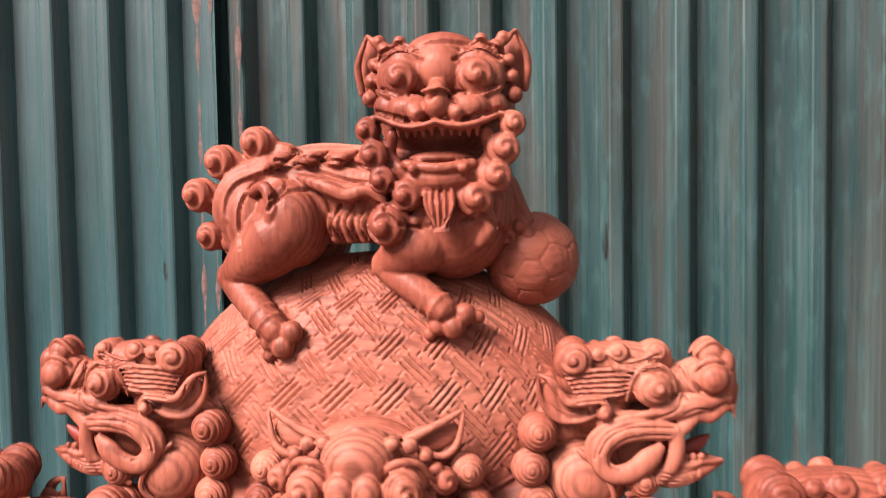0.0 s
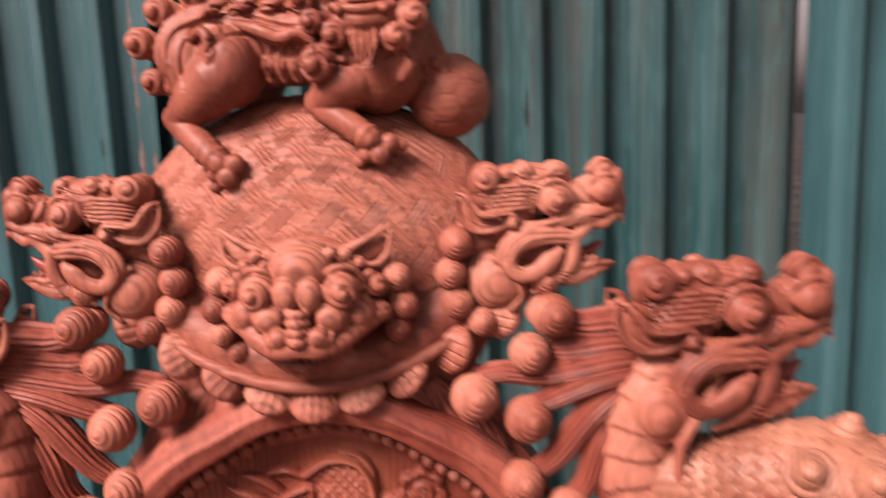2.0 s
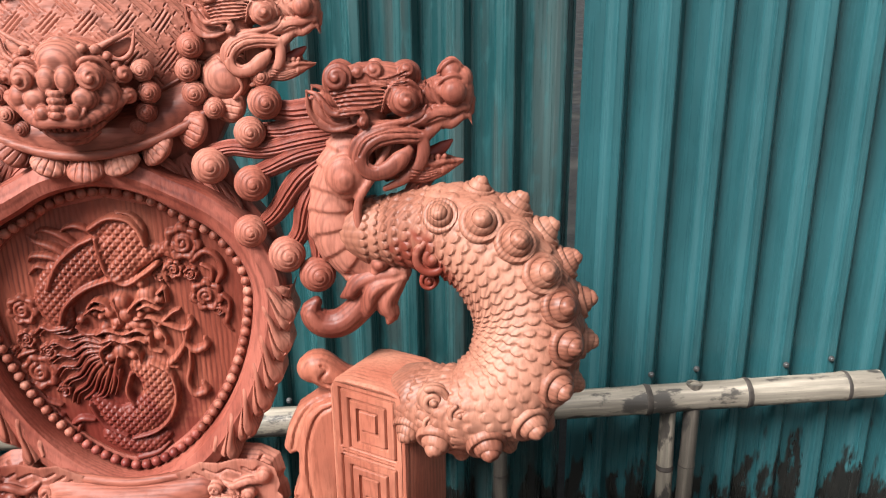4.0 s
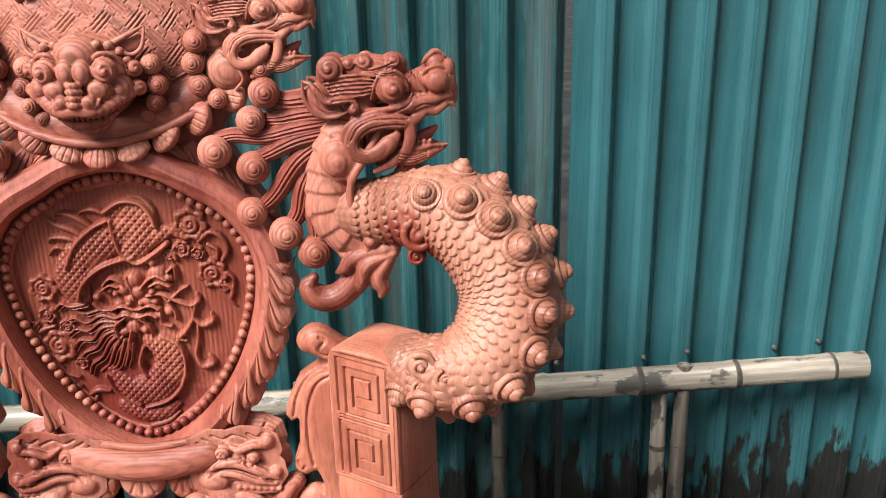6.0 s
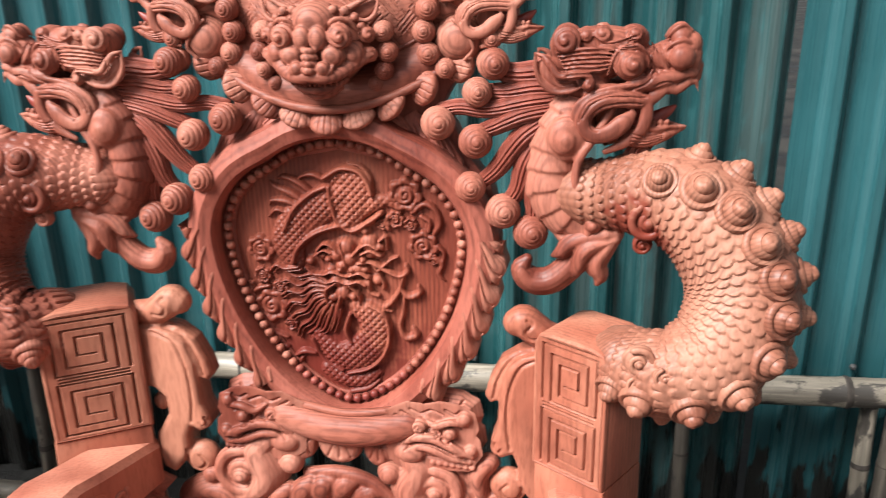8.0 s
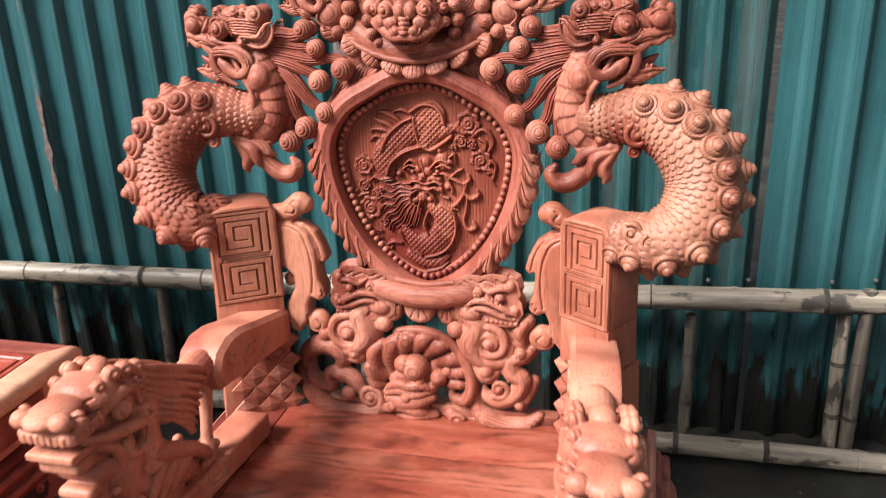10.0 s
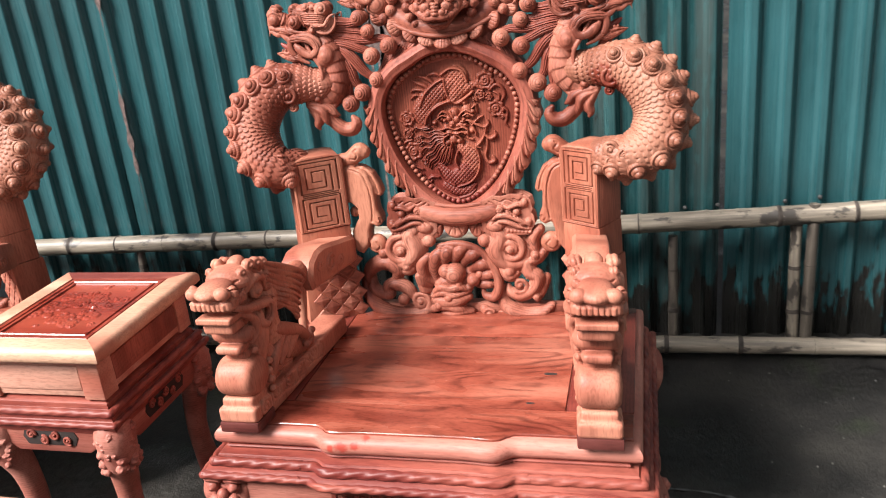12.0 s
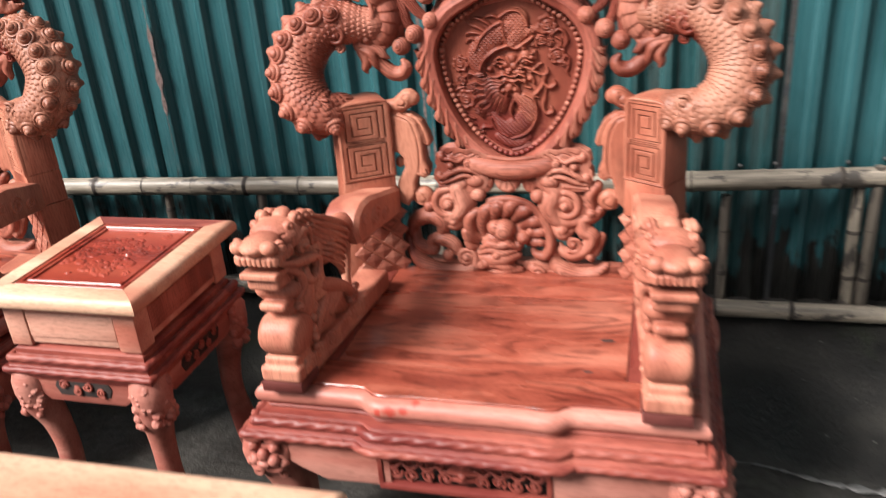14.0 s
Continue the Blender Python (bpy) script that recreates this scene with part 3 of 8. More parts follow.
for i in range(40):
    x = -2.45 + i * PITCH * 1.0
    if i % 3 != 1:
        part("screw", screw_mesh, None, fence, m=pose(x, -0.029, 0.455 + 0.052 * x + 0.004 * math.sin(i * 2.3)))
for x, w, top, even in ((-0.538, 0.015, 2.4, 0.55), (-0.515, 0.022, 2.4, 0.25), (-0.470, 0.026, 2.2, 0.25), (-1.500, 0.034, 2.3, 0.20)):
    g = Form()
    zs = np.linspace(0.5, top, 240)
    half = np.array([w * max(0.04, even + (1.5 - 1.4 * even) * noise.noise(Vector((x * 9, z * 4, 0.3))) + 0.8 * noise.noise(Vector((x * 9, z * 21, 1.3)))) for z in zs]) * 0.55
    v = np.stack([np.stack([-half, 0 * zs, zs], 1), np.stack([half, 0 * zs, zs], 1)], 1)
    g.add(v, grid_faces(len(zs), 2, False))
    part("peeling_strip", g, PEEL, fence, "strip of bare pinkish primer along a sheet joint", pose(x, -0.0305, 0))


def bamboo_form(length, r, node_gap, seed, taper=0.08):
    """A pole along x with swollen joints and a slight bow."""
    g = Form()
    k = int(length / 0.012)
    nodes = []
    q = 0.09
    while q < length:
        nodes.append(q)
        q += node_gap * (0.85 + 0.3 * abs(noise.noise(Vector((seed * 3.1, q, 0)))))
    rows = []
    for i in range(k + 1):
        x = length * i / k
        swell = sum(math.exp(-((x - n) / 0.009) ** 2) - 0.5 * math.exp(-((x - n - 0.011) / 0.005) ** 2) for n in nodes)
        rows.append((x, 0.010 * math.sin(x * 1.3 + seed), 0.012 * math.sin(x * 0.9 + seed * 2), r * (1 - taper * x / length) * (1 + 0.09 * swell)))
    p = np.array(rows)
    ph = np.linspace(0, 2 * np.pi, 22, endpoint=False)
    v = np.stack([np.repeat(p[:, :1], 22, 1), p[:, 1:2] + p[:, 3:] * np.cos(ph), p[:, 2:3] + p[:, 3:] * np.sin(ph)], -1)
    inner = np.stack([np.repeat(p[:, :1], 22, 1), p[:, 1:2] + 0.6 * p[:, 3:] * np.cos(ph), p[:, 2:3] + 0.6 * p[:, 3:] * np.sin(ph)], -1)
    both = np.concatenate([inner[3:0:-1], inner[:1], v, inner[-1:], inner[-2:-5:-1]])
    g.add(both, grid_faces(len(both), 22, True))
    return g, nodes, p


rail = thing("bamboo_rail", "weathered grey bamboo railing of two poles and short uprights", "railing", m=pose(0, 0, 0))


def bamboo(a, b, r, gap, seed, mat, name):
    a, b = Vector(a), Vector(b)
    d = b - a
    g, nodes, p = bamboo_form(d.length, r, gap, seed)
    turn = Matrix(frame_to(d, (0, 0, 1) if abs(d.normalized().z) < 0.9 else (0, 1, 0))) @ Matrix(((0, 1, 0), (0, 0, 1), (1, 0, 0)))
    m = Matrix.Translation(a) @ turn.to_4x4()
    pole = part(name, g, mat, rail, m=m)
    for n in nodes:
        i = min(len(p) - 1, int(n / d.length * (len(p) - 1)))
        h = Form()
        ph = np.linspace(0, 2 * np.pi, 22, endpoint=False)
        rr = p[i, 3] * 1.012
        prof = [(-0.004, 0.98), (-0.002, 1.03), (0.003, 1.02), (0.007, 0.97), (0.011, 0.94)]
        v = np.array([[(n + dx, p[i, 1] + rr * k * math.cos(t), p[i, 2] + rr * k * math.sin(t)) for t in ph] for dx, k in prof])
        h.add(v, grid_faces(len(prof), 22, True))
        part("joint_ring", h, NODE_DARK, pole)
    return pole


bamboo((-2.75, 1.225, 0.352), (1.232, 1.235, 0.492), 0.033, 0.235, 1, BAMBOO, "upper_pole")
bamboo((-2.75, 1.15, 0.075), (2.1, 1.165, 0.028), 0.029, 0.26, 2, BAMBOO, "lower_pole")
for x, r, top, seed, mat in ((0.41, 0.016, 0.40, 3, BAMBOO_DARK), (0.785, 0.0185, 0.44, 4, BAMBOO), (0.827, 0.018, 0.50, 5, BAMBOO_DARK),
                             (-2.0, 0.017, 0.37, 6, BAMBOO_DARK), (-1.55, 0.016, 0.385, 7, BAMBOO_DARK), (-1.16, 0.017, 0.39, 8, BAMBOO_DARK), (-0.5, 0.016, 0.40, 9, BAMBOO_DARK)):
    bamboo((x, 1.20 if mat is BAMBOO else 1.215, 0.055), (x + 0.004, 1.235, top), r, 0.16, seed, mat, "upright")


# ---- plain unseen walls, added round the yard to block low skylight ----
def unseen_wall(name, x0, x1, y0, y1, high):
    g = Form()
    block(g, ((x0 + x1) / 2, (y0 + y1) / 2, high / 2 - 0.05), (x1 - x0, y1 - y0, high + 0.1), 0.01, 1)
    return tagged(part(name, g, PLASTER), "plain weathered grey wall, added out of view to block skylight", "wall", kind="structure")


PLASTER = plain("grey_weathered_plaster", (0.16, 0.155, 0.145), 0.9, 0.0, 0.35, 3.0)
unseen_wall("wall_south", -5.8, 2.93, -3.6, -3.4, 1.0)
unseen_wall("wall_west", -5.8, -5.62, -3.4, 1.35, 1.1)
unseen_wall("wall_east", 2.75, 2.93, -3.4, 1.24, 3.9)


# ---- carved heads, shared by the armchair's parts ----
def leaf(g, a, b, w, thick, ribs=5, bend=(0, 0, 0), up=(0, -1, 0)):
    """A carved leaf or petal from a to b: swelling, fluted, pointed."""
    a, b, c = np.array(a, float), np.array(b, float), np.array(bend, float)
    rows = []
    for t in np.linspace(0, 1, 9):
        p = a + (b - a) * t + c * 4 * t * (1 - t)
        rows.append((*p, max(0.0008, thick * (0.35 + 0.75 * math.sin(math.pi * min(1, t * 0.85 + 0.12))) * (1 if t < 0.95 else 0.6))))
    tube(g, rows, n=18, step=0.004, wide=w / thick, up=up, flute=ribs * 2, amp=0.12)


def dragon_head(half):
    """A dragon's head in units: eye at the origin, snout to +x, crown to +z, viewer at -y. half: half its thickness."""
    g = Form()
    h = half
    # skull with a flat crown, long raised snout, bulb of a nose
    ball(g, (-1.0, 0, 0.08), (1.12, 0.60, h * 0.90), n=(28, 20))
    ball(g, (-0.75, 0, 0.50), (1.10, 0.44, h * 0.84), n=(36, 26))
    ball(g, (0.02, 0, 0.58), (0.42, 0.40, h * 0.72), n=(28, 20))
    ball(g, (-1.72, 0, 0.42), (0.46, 0.46, h * 0.80), n=(24, 18))
    ball(g, (-1.25, 0, -0.55), (0.75, 0.60, h * 0.86), n=(24, 18))
    tube(g, [(0.10, 0, -0.02, 0.42), (0.60, 0, 0.04, 0.40), (1.0, 0, 0.18, 0.42), (1.4, 0, 0.20, 0.42)], 24, 0.1)
    ball(g, (1.22, 0, 0.66), (0.34, 0.32, h * 0.62), n=(24, 18))
    ball(g, (1.50, 0, 0.44), (0.30, 0.36, h * 0.60), n=(20, 14))
    ball(g, (1.56, 0, 0.02), (0.26, 0.38, h * 0.56), n=(20, 14))
    tube(g, [(1.60, 0, -0.10, 0.20), (1.66, 0, -0.42, 0.13)], 14, 0.08, wide=1.4)
    tube(g, [(0.2, 0, -0.45, 0.30), (0.8, 0, -0.38, 0.28), (1.4, 0, -0.28, 0.26)], 16, 0.1)
    for s in (-1, 1):
        y = s * h
        # eye: a spiral cone under a rolled brow
        ball(g, (-0.04, y * 0.80, 0.0), (0.44, 0.44, 0.24), (0.2, s, 0.05), (28, 20))
        ball(g, (0.0, y * 1.02, 0.0), (0.34, 0.34, 0.26), (0.3, s, 0.05), (44, 34), 2.0, 0.22)
        ball(g, (0.07, y * 1.36, 0.0), 0.11, n=(14, 10))
        tube(g, [(-0.62, y * 0.86, -0.30, 0.03), (-0.48, y * 0.94, 0.10, 0.06), (-0.25, y * 0.96, 0.42, 0.07), (0.12, y * 0.92, 0.46, 0.07), (0.40, y * 0.78, 0.20, 0.05), (0.44, y * 0.72, -0.12, 0.03)], 12, 0.05)
        # hair combed back in waves to the crown's knob
        for k in range(6):
            tube(g, [(-0.50 - 0.03 * k, y * 0.96, 0.36 - 0.10 * k, 0.03), (-0.90, y * 1.0, 0.40 - 0.115 * k, 0.058), (-1.40, y * 0.98, 0.36 - 0.11 * k, 0.058), (-1.95 + 0.05 * k, y * 0.84, 0.26 - 0.10 * k, 0.035)], 8, 0.06)
        ball(g, (-1.72, y * 0.74, 0.58), (0.40, 0.40, 0.30), (-0.1, s, 0.15), (48, 38), 3.0, 0.20)
        ball(g, (-1.20, y * 0.74, 0.72), (0.18, 0.18, 0.12), (0, s, 0.4), (30, 22), 1.6, 0.2)
        ball(g, (-0.78, y * 0.78, 0.76), (0.24, 0.24, 0.14), (0, s, 0.4), (40, 30), 2.2, 0.24)
        ball(g, (0.06, y * 0.62, 0.76), (0.20, 0.20, 0.12), (0.1, s, 0.5), (36, 26), 1.8, 0.22)
        for k in range(4):
            tube(g, [(-1.02 + 0.05 * k, y * (0.80 + 0.02 * k), 0.70 - 0.06 * k, 0.035), (-0.72, y * (0.88 + 0.02 * k), 0.54 - 0.05 * k, 0.05), (-0.30, y * 0.84, 0.60 - 0.05 * k, 0.05), (0.0, y * 0.72, 0.72 - 0.08 * k, 0.03)], 8, 0.05)
        # nostril ball with its wing, folds on the bridge
        ball(g, (1.26, y * 0.60, 0.16), (0.34, 0.34, 0.30), (0.15, s, 0), (30, 22))
        tube(g, [(0.82, y * 0.56, 0.30, 0.03), (1.0, y * 0.66, 0.50, 0.06), (1.30, y * 0.64, 0.58, 0.065), (1.60, y * 0.46, 0.44, 0.03)], 10, 0.05)
        tube(g, [(0.52, y * 0.56, 0.46, 0.03), (0.62, y * 0.60, 0.20, 0.06), (0.80, y * 0.62, -0.04, 0.06), (0.98, y * 0.58, -0.22, 0.03)], 10, 0.05)
        tube(g, [(0.84, y * 0.40, 0.62, 0.03), (1.02, y * 0.44, 0.84, 0.06), (1.26, y * 0.40, 0.96, 0.06), (1.50, y * 0.30, 0.82, 0.03)], 10, 0.05)
        # muzzle wall, wavy upper lip, fang
        tube(g, [(1.58, y * 0.36, -0.26, 0.14), (1.1, y * 0.52, -0.36, 0.20), (0.6, y * 0.62, -0.46, 0.25), (0.15, y * 0.72, -0.52, 0.24)], 14, 0.06)
        tube(g, [(1.72, y * 0.30, -0.50, 0.03), (1.48, y * 0.48, -0.50, 0.07), (1.20, y * 0.60, -0.68, 0.08), (0.92, y * 0.66, -0.64, 0.09), (0.66, y * 0.74, -0.84, 0.10), (0.44, y * 0.82, -1.02, 0.11)], 12, 0.05, wide=1.6)
        tube(g, [(1.68, y * 0.34, -0.46, 0.07), (1.76, y * 0.34, -0.74, 0.012)], 8, 0.05)
        # ridge swept back under the eye
        tube(g, [(0.56, y * 0.74, -0.16, 0.04), (0.36, y * 0.86, -0.42, 0.07), (0.0, y * 0.96, -0.54, 0.085), (-0.5, y * 1.0, -0.62, 0.09), (-1.0, y * 1.02, -0.80, 0.095), (-1.36, y * 1.02, -1.10, 0.10), (-1.44, y * 1.0, -1.48, 0.09), (-1.26, y * 0.98, -1.80, 0.05)], 14, 0.05)
        ball(g, (-0.50, y * 0.74, -0.80), (0.80, 0.28, 0.20), (0, s, 0), (24, 16))
        # lip rolled into an open curl behind the mouth
        tube(g, [(0.46, y * 0.82, -0.98, 0.12), (0.10, y * 0.95, -0.94, 0.14), (-0.35, y * 1.06, -0.90, 0.155), (-0.85, y * 1.12, -1.02, 0.16), (-1.16, y * 1.14, -1.32, 0.15), (-1.18, y * 1.14, -1.66, 0.14), (-0.90, y * 1.14, -1.88, 0.14),
                 (-0.50, y * 1.12, -1.80, 0.15), (-0.16, y * 1.06, -1.54, 0.16), (0.10, y * 0.98, -1.28, 0.08)], 16, 0.05, wide=1.55)
        tube(g, [(0.44, y * 0.82, -1.0, 0.12), (0.45, y * 0.84, -1.40, 0.13), (0.28, y * 0.84, -1.80, 0.12), (-0.10, y * 0.84, -2.12, 0.10), (-0.60, y * 0.86, -2.36, 0.06)], 14, 0.05, wide=1.4)
        # ear: a long hollow leaf with a rolled lobe
        tube(g, [(-2.54, y * 0.92, 0.28, 0.03), (-2.26, y * 1.02, 0.16, 0.09), (-2.06, y * 1.14, -0.10, 0.11), (-1.86, y * 1.22, -0.30, 0.10), (-1.50, y * 1.24, -0.28, 0.11), (-1.18, y * 1.20, -0.26, 0.09), (-1.0, y * 1.16, -0.44, 0.08)], 12, 0.05)
        ball(g, (-1.10, y * 1.14, -0.54), 0.17, (0.2, s, 0), (30, 22), 1.4, 0.2)
        tube(g, [(-2.52, y * 0.90, 0.24, 0.03), (-2.50, y * 0.88, -0.14, 0.07), (-2.36, y * 0.88, -0.48, 0.08), (-2.04, y * 0.90, -0.74, 0.08), (-1.62, y * 0.96, -0.74, 0.07), (-1.30, y * 0.98, -0.62, 0.05)], 12, 0.05)
        tube(g, [(-2.30, y * 0.74, 0.02, 0.09), (-2.20, y * 0.74, -0.32, 0.14), (-1.90, y * 0.80, -0.54, 0.13), (-1.50, y * 0.86, -0.56, 0.08)], 12, 0.06, wide=2.0)
        # lower jaw with a flicked tip, lip and teeth
        tube(g, [(0.0, y * 0.38, -1.95, 0.30), (0.45, y * 0.42, -2.0, 0.28), (0.90, y * 0.38, -1.92, 0.20), (1.22, y * 0.28, -1.84, 0.10), (1.52, y * 0.10, -1.76, 0.025)], 14, 0.06)
        tube(g, [(0.34, y * 0.72, -1.62, 0.07), (0.70, y * 0.64, -1.74, 0.085), (1.05, y * 0.50, -1.68, 0.07), (1.34, y * 0.28, -1.72, 0.05), (1.56, y * 0.10, -1.70, 0.015)], 12, 0.05)
        for q, z, r in ((0.66, -1.56, 0.08), (0.84, -1.56, 0.085), (1.02, -1.54, 0.07)):
            ball(g, (q, y * 0.54, z), (r, r * 1.2, r), n=(10, 8))
        for q, z, r in ((0.78, -0.80, 0.075), (0.98, -0.74, 0.08)):
            ball(g, (q, y * 0.5, z), (r, r * 1.2, r), n=(10, 8))
    ball(g, (-0.40, 0, -1.45), (0.48, 0.80, h * 0.55), n=(18, 14))
    return g


def head_lines():
    """The carver's cuts on a dragon's head, in its units."""
    out = []
    for k in range(6):
        out.append([(-0.55 - 0.01 * k, 0.30 - 0.09 * k), (-0.90, 0.34 - 0.115 * k), (-1.40, 0.30 - 0.11 * k), (-1.92 + 0.05 * k, 0.21 - 0.10 * k)])
    for k in range(4):
        out.append([(-0.58 + 0.06 * k, -0.40 + 0.02 * k), (-0.52 + 0.03 * k, -0.10), (-0.40 + 0.02 * k, 0.24 + 0.03 * k)])
    for k in range(5):
        out.append([(-1.02 + 0.03 * k, 0.66 - 0.06 * k), (-0.72, 0.50 - 0.05 * k), (-0.30, 0.56 - 0.05 * k), (0.06, 0.70 - 0.09 * k)])
    out.append([(0.62, -0.12), (0.44, -0.46), (0.0, -0.66), (-0.5, -0.74), (-1.0, -0.92), (-1.24, -1.2), (-1.32, -1.5)])
    out.append([(0.40, -0.86), (-0.1, -0.83), (-0.6, -0.84), (-1.0, -1.05), (-1.22, -1.40)])
    out.append([(0.30, -1.02), (-0.2, -1.00), (-0.7, -1.10), (-0.98, -1.36), (-0.98, -1.64), (-0.80, -1.74)])
    out.append([(0.70, 0.46), (0.78, 0.20), (0.94, -0.02), (1.20, -0.20), (1.48, -0.12)])
    out.append([(0.62, -0.56), (0.90, -0.46), (1.20, -0.50), (1.52, -0.36)])
    out.append([(0.56, 0.40), (0.46, 0.20), (0.56, 0.0), (0.70, -0.24)])
    for k in range(4):
        out.append([(0.10, -1.84 - 0.10 * k), (0.46, -1.92 - 0.08 * k), (0.92, -1.84 - 0.06 * k)])
    out.append([(-2.38, 0.16), (-2.40, -0.16), (-2.24, -0.42), (-1.98, -0.62)])
    out.append([(-2.14, 0.0), (-2.06, -0.36), (-1.80, -0.56), (-1.45, -0.48)])
    return out


def tongue_form(half):
    g = Form()
    tube(g, [(0.1, 0, -1.60, 0.20), (0.62, 0, -1.56, 0.17), (1.0, 0, -1.34, 0.12), (1.22, 0, -1.18, 0.04)], 12, 0.08, wide=1.3)
    ball(g, (0.22, 0, -1.15), (0.42, 0.45, half * 0.5), n=(14, 10))
    return g


# ---- the armchair ----
CX = -0.122
NEIGHBOUR = -1.65
chair = thing("armchair", "large carved rosewood armchair with dragons, lion crest and red seat", "armchair", "carved armchairs", m=pose(CX, 0, 0))


def both(name, form, mat, parent, label=""):
    """A part on the chair's right and its mirror image on the left."""
    return part(name, form, mat, parent, label), part(name, form.mirrored(), mat, parent, label)


# seat: slab with a stepped, rounded front edge and a framed board
def wave_front(x, y, deep, half=0.19, soft=0.022):
    """A front edge that swells forward in its middle part."""
    return y - deep * (1 / (1 + math.exp(-(x + half + 0.008) / (soft / 4))) - 1 / (1 + math.exp(-(x - half + 0.008) / (soft / 4)))) - 0.004 * math.exp(-((abs(x + 0.008) - half + 0.03) / 0.03) ** 2)


WAVE = [-0.435] + [round(-0.26 + 0.012 * k, 4) for k in range(43)] + [0.435]
STEP = [(x, wave_front(x, 0.012, 0.020)) for x in WAVE] + [(0.435, 0.615), (-0.435, 0.615)]
g = Form()
swept(g, STEP, [(-0.034, 0.398), (-0.010, 0.3985), (0.000, 0.402), (0.0055, 0.409), (0.0075, 0.417), (0.0065, 0.426), (0.002, 0.433), (-0.006, 0.4375), (-0.016, 0.4395), (-0.05, 0.4398)])
seat = part("seat_frame", g, EDGE, chair, "rounded, stepped rosewood seat edge")
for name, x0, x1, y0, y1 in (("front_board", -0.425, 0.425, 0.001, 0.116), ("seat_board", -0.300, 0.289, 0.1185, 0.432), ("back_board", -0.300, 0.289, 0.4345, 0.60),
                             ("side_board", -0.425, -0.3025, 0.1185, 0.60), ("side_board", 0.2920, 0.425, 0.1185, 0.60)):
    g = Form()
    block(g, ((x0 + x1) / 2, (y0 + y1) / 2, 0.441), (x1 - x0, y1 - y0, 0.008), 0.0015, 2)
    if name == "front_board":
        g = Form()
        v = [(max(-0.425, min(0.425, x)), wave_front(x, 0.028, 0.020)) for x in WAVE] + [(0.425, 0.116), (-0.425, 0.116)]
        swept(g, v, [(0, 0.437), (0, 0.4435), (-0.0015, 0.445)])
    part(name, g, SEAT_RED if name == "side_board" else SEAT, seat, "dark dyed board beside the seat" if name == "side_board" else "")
for x, y, a, b in ((0.245, 0.262, 0.016, 0.006), (0.215, 0.140, 0.010, 0.004)):
    g = Form()
    ball(g, (x, y, 0.4449), (b, a, 0.0006), (0, 0, 1), (14, 6))
    part("knot", g, DARK_FILL, seat, "dark knot in the seat wood")

# base: coved mouldings with two carved ropes
BASE_PLAN = [(max(-0.43, min(0.43, x)), wave_front(x, 0.0, 0.016)) for x in WAVE] + [(0.43, 0.61), (-0.43, 0.61)]
g = Form()
swept(g, BASE_PLAN, [(-0.06, 0.238), (0.028, 0.342), (0.034, 0.348), (0.034, 0.356), (0.026, 0.362), (0.012, 0.366), (0.010, 0.376), (0.004, 0.385), (-0.014, 0.389), (-0.014, 0.393), (-0.010, 0.395), (-0.012, 0.398), (-0.02, 0.400)])
base = part("base_moulding", g, BASE, chair, "dark red stepped base moulding")


def rope_round(plan, d, z, r, name, lobes, pitch):
    p = offset_loop(plan, d)
    k = len(WAVE)
    for run in (p[:k], p[k - 1:k + 1], np.vstack([p[k + 1:], p[:1]])):
        g = Form()
        tube(g, [(*q, z, r) for q in run], 18, 0.004, lobes, 0.24, pitch, up=(0, 0, 1))
        part(name, g, BASE, base)


rope_round(BASE_PLAN, 0.014, 0.372, 0.0105, "rope_moulding", 3, 70)
rope_round(BASE_PLAN, 0.034, 0.350, 0.0085, "rope_moulding", 3, 85)

# aprons
for s in (-1, 1):
    g = Form()
    slab(g, [(s * 0.16, 0.243), (s * 0.30, 0.240), (s * 0.35, 0.262), (s * 0.39, 0.285), (s * 0.39, 0.342), (s * 0.16, 0.342)][::s], -0.018, 0.02, 0.004)
    part("apron", g, ROSE, chair, "plain apron board under the seat")
g = Form()
slab(g, [(-0.16, 0.238), (0.16, 0.238), (0.16, 0.252), (-0.16, 0.252)], -0.024, 0.0, 0.004)
slab(g, [(-0.16, 0.328), (0.16, 0.328), (0.16, 0.342), (-0.16, 0.342)], -0.024, 0.0, 0.004)
slab(g, [(-0.16, 0.24), (-0.150, 0.24), (-0.150, 0.34), (-0.16, 0.34)], -0.022, 0.0, 0.002)
slab(g, [(0.150, 0.24), (0.16, 0.24), (0.16, 0.34), (0.150, 0.34)], -0.022, 0.0, 0.002)
fret = part("fretwork_frame", g, BASE, chair, m=pose(-0.0115, 0, 0) @ Matrix.Diagonal((1.09, 1, 1, 1)))
g = Form()
rnd = random.Random(5)
for s in (-1, 1):
    for i in range(4):
        cx = s * (0.032 + i * 0.032)
        scroll(g, cx, 0.272 + 0.004 * (i % 2), -0.012, 0.0135, 1.4, rnd.random() * 6, s, 0.0036, 8)
        scroll(g, cx + s * 0.014, 0.308 - 0.003 * (i % 2), -0.012, 0.0125, 1.3, rnd.random() * 6, -s, 0.0034, 8)
        tube(g, [(cx - s * 0.012, -0.010, 0.296, 0.003), (cx + s * 0.004, -0.014, 0.288, 0.004), (cx + s * 0.018, -0.010, 0.296, 0.003)], 8, 0.005)
for z, w in ((0.305, 0.02), (0.29, 0.026), (0.274, 0.02)):
    tube(g, [(-w, -0.013, z, 0.0045), (0, -0.019, z + 0.004, 0.006), (w, -0.013, z, 0.0045)], 8, 0.006)
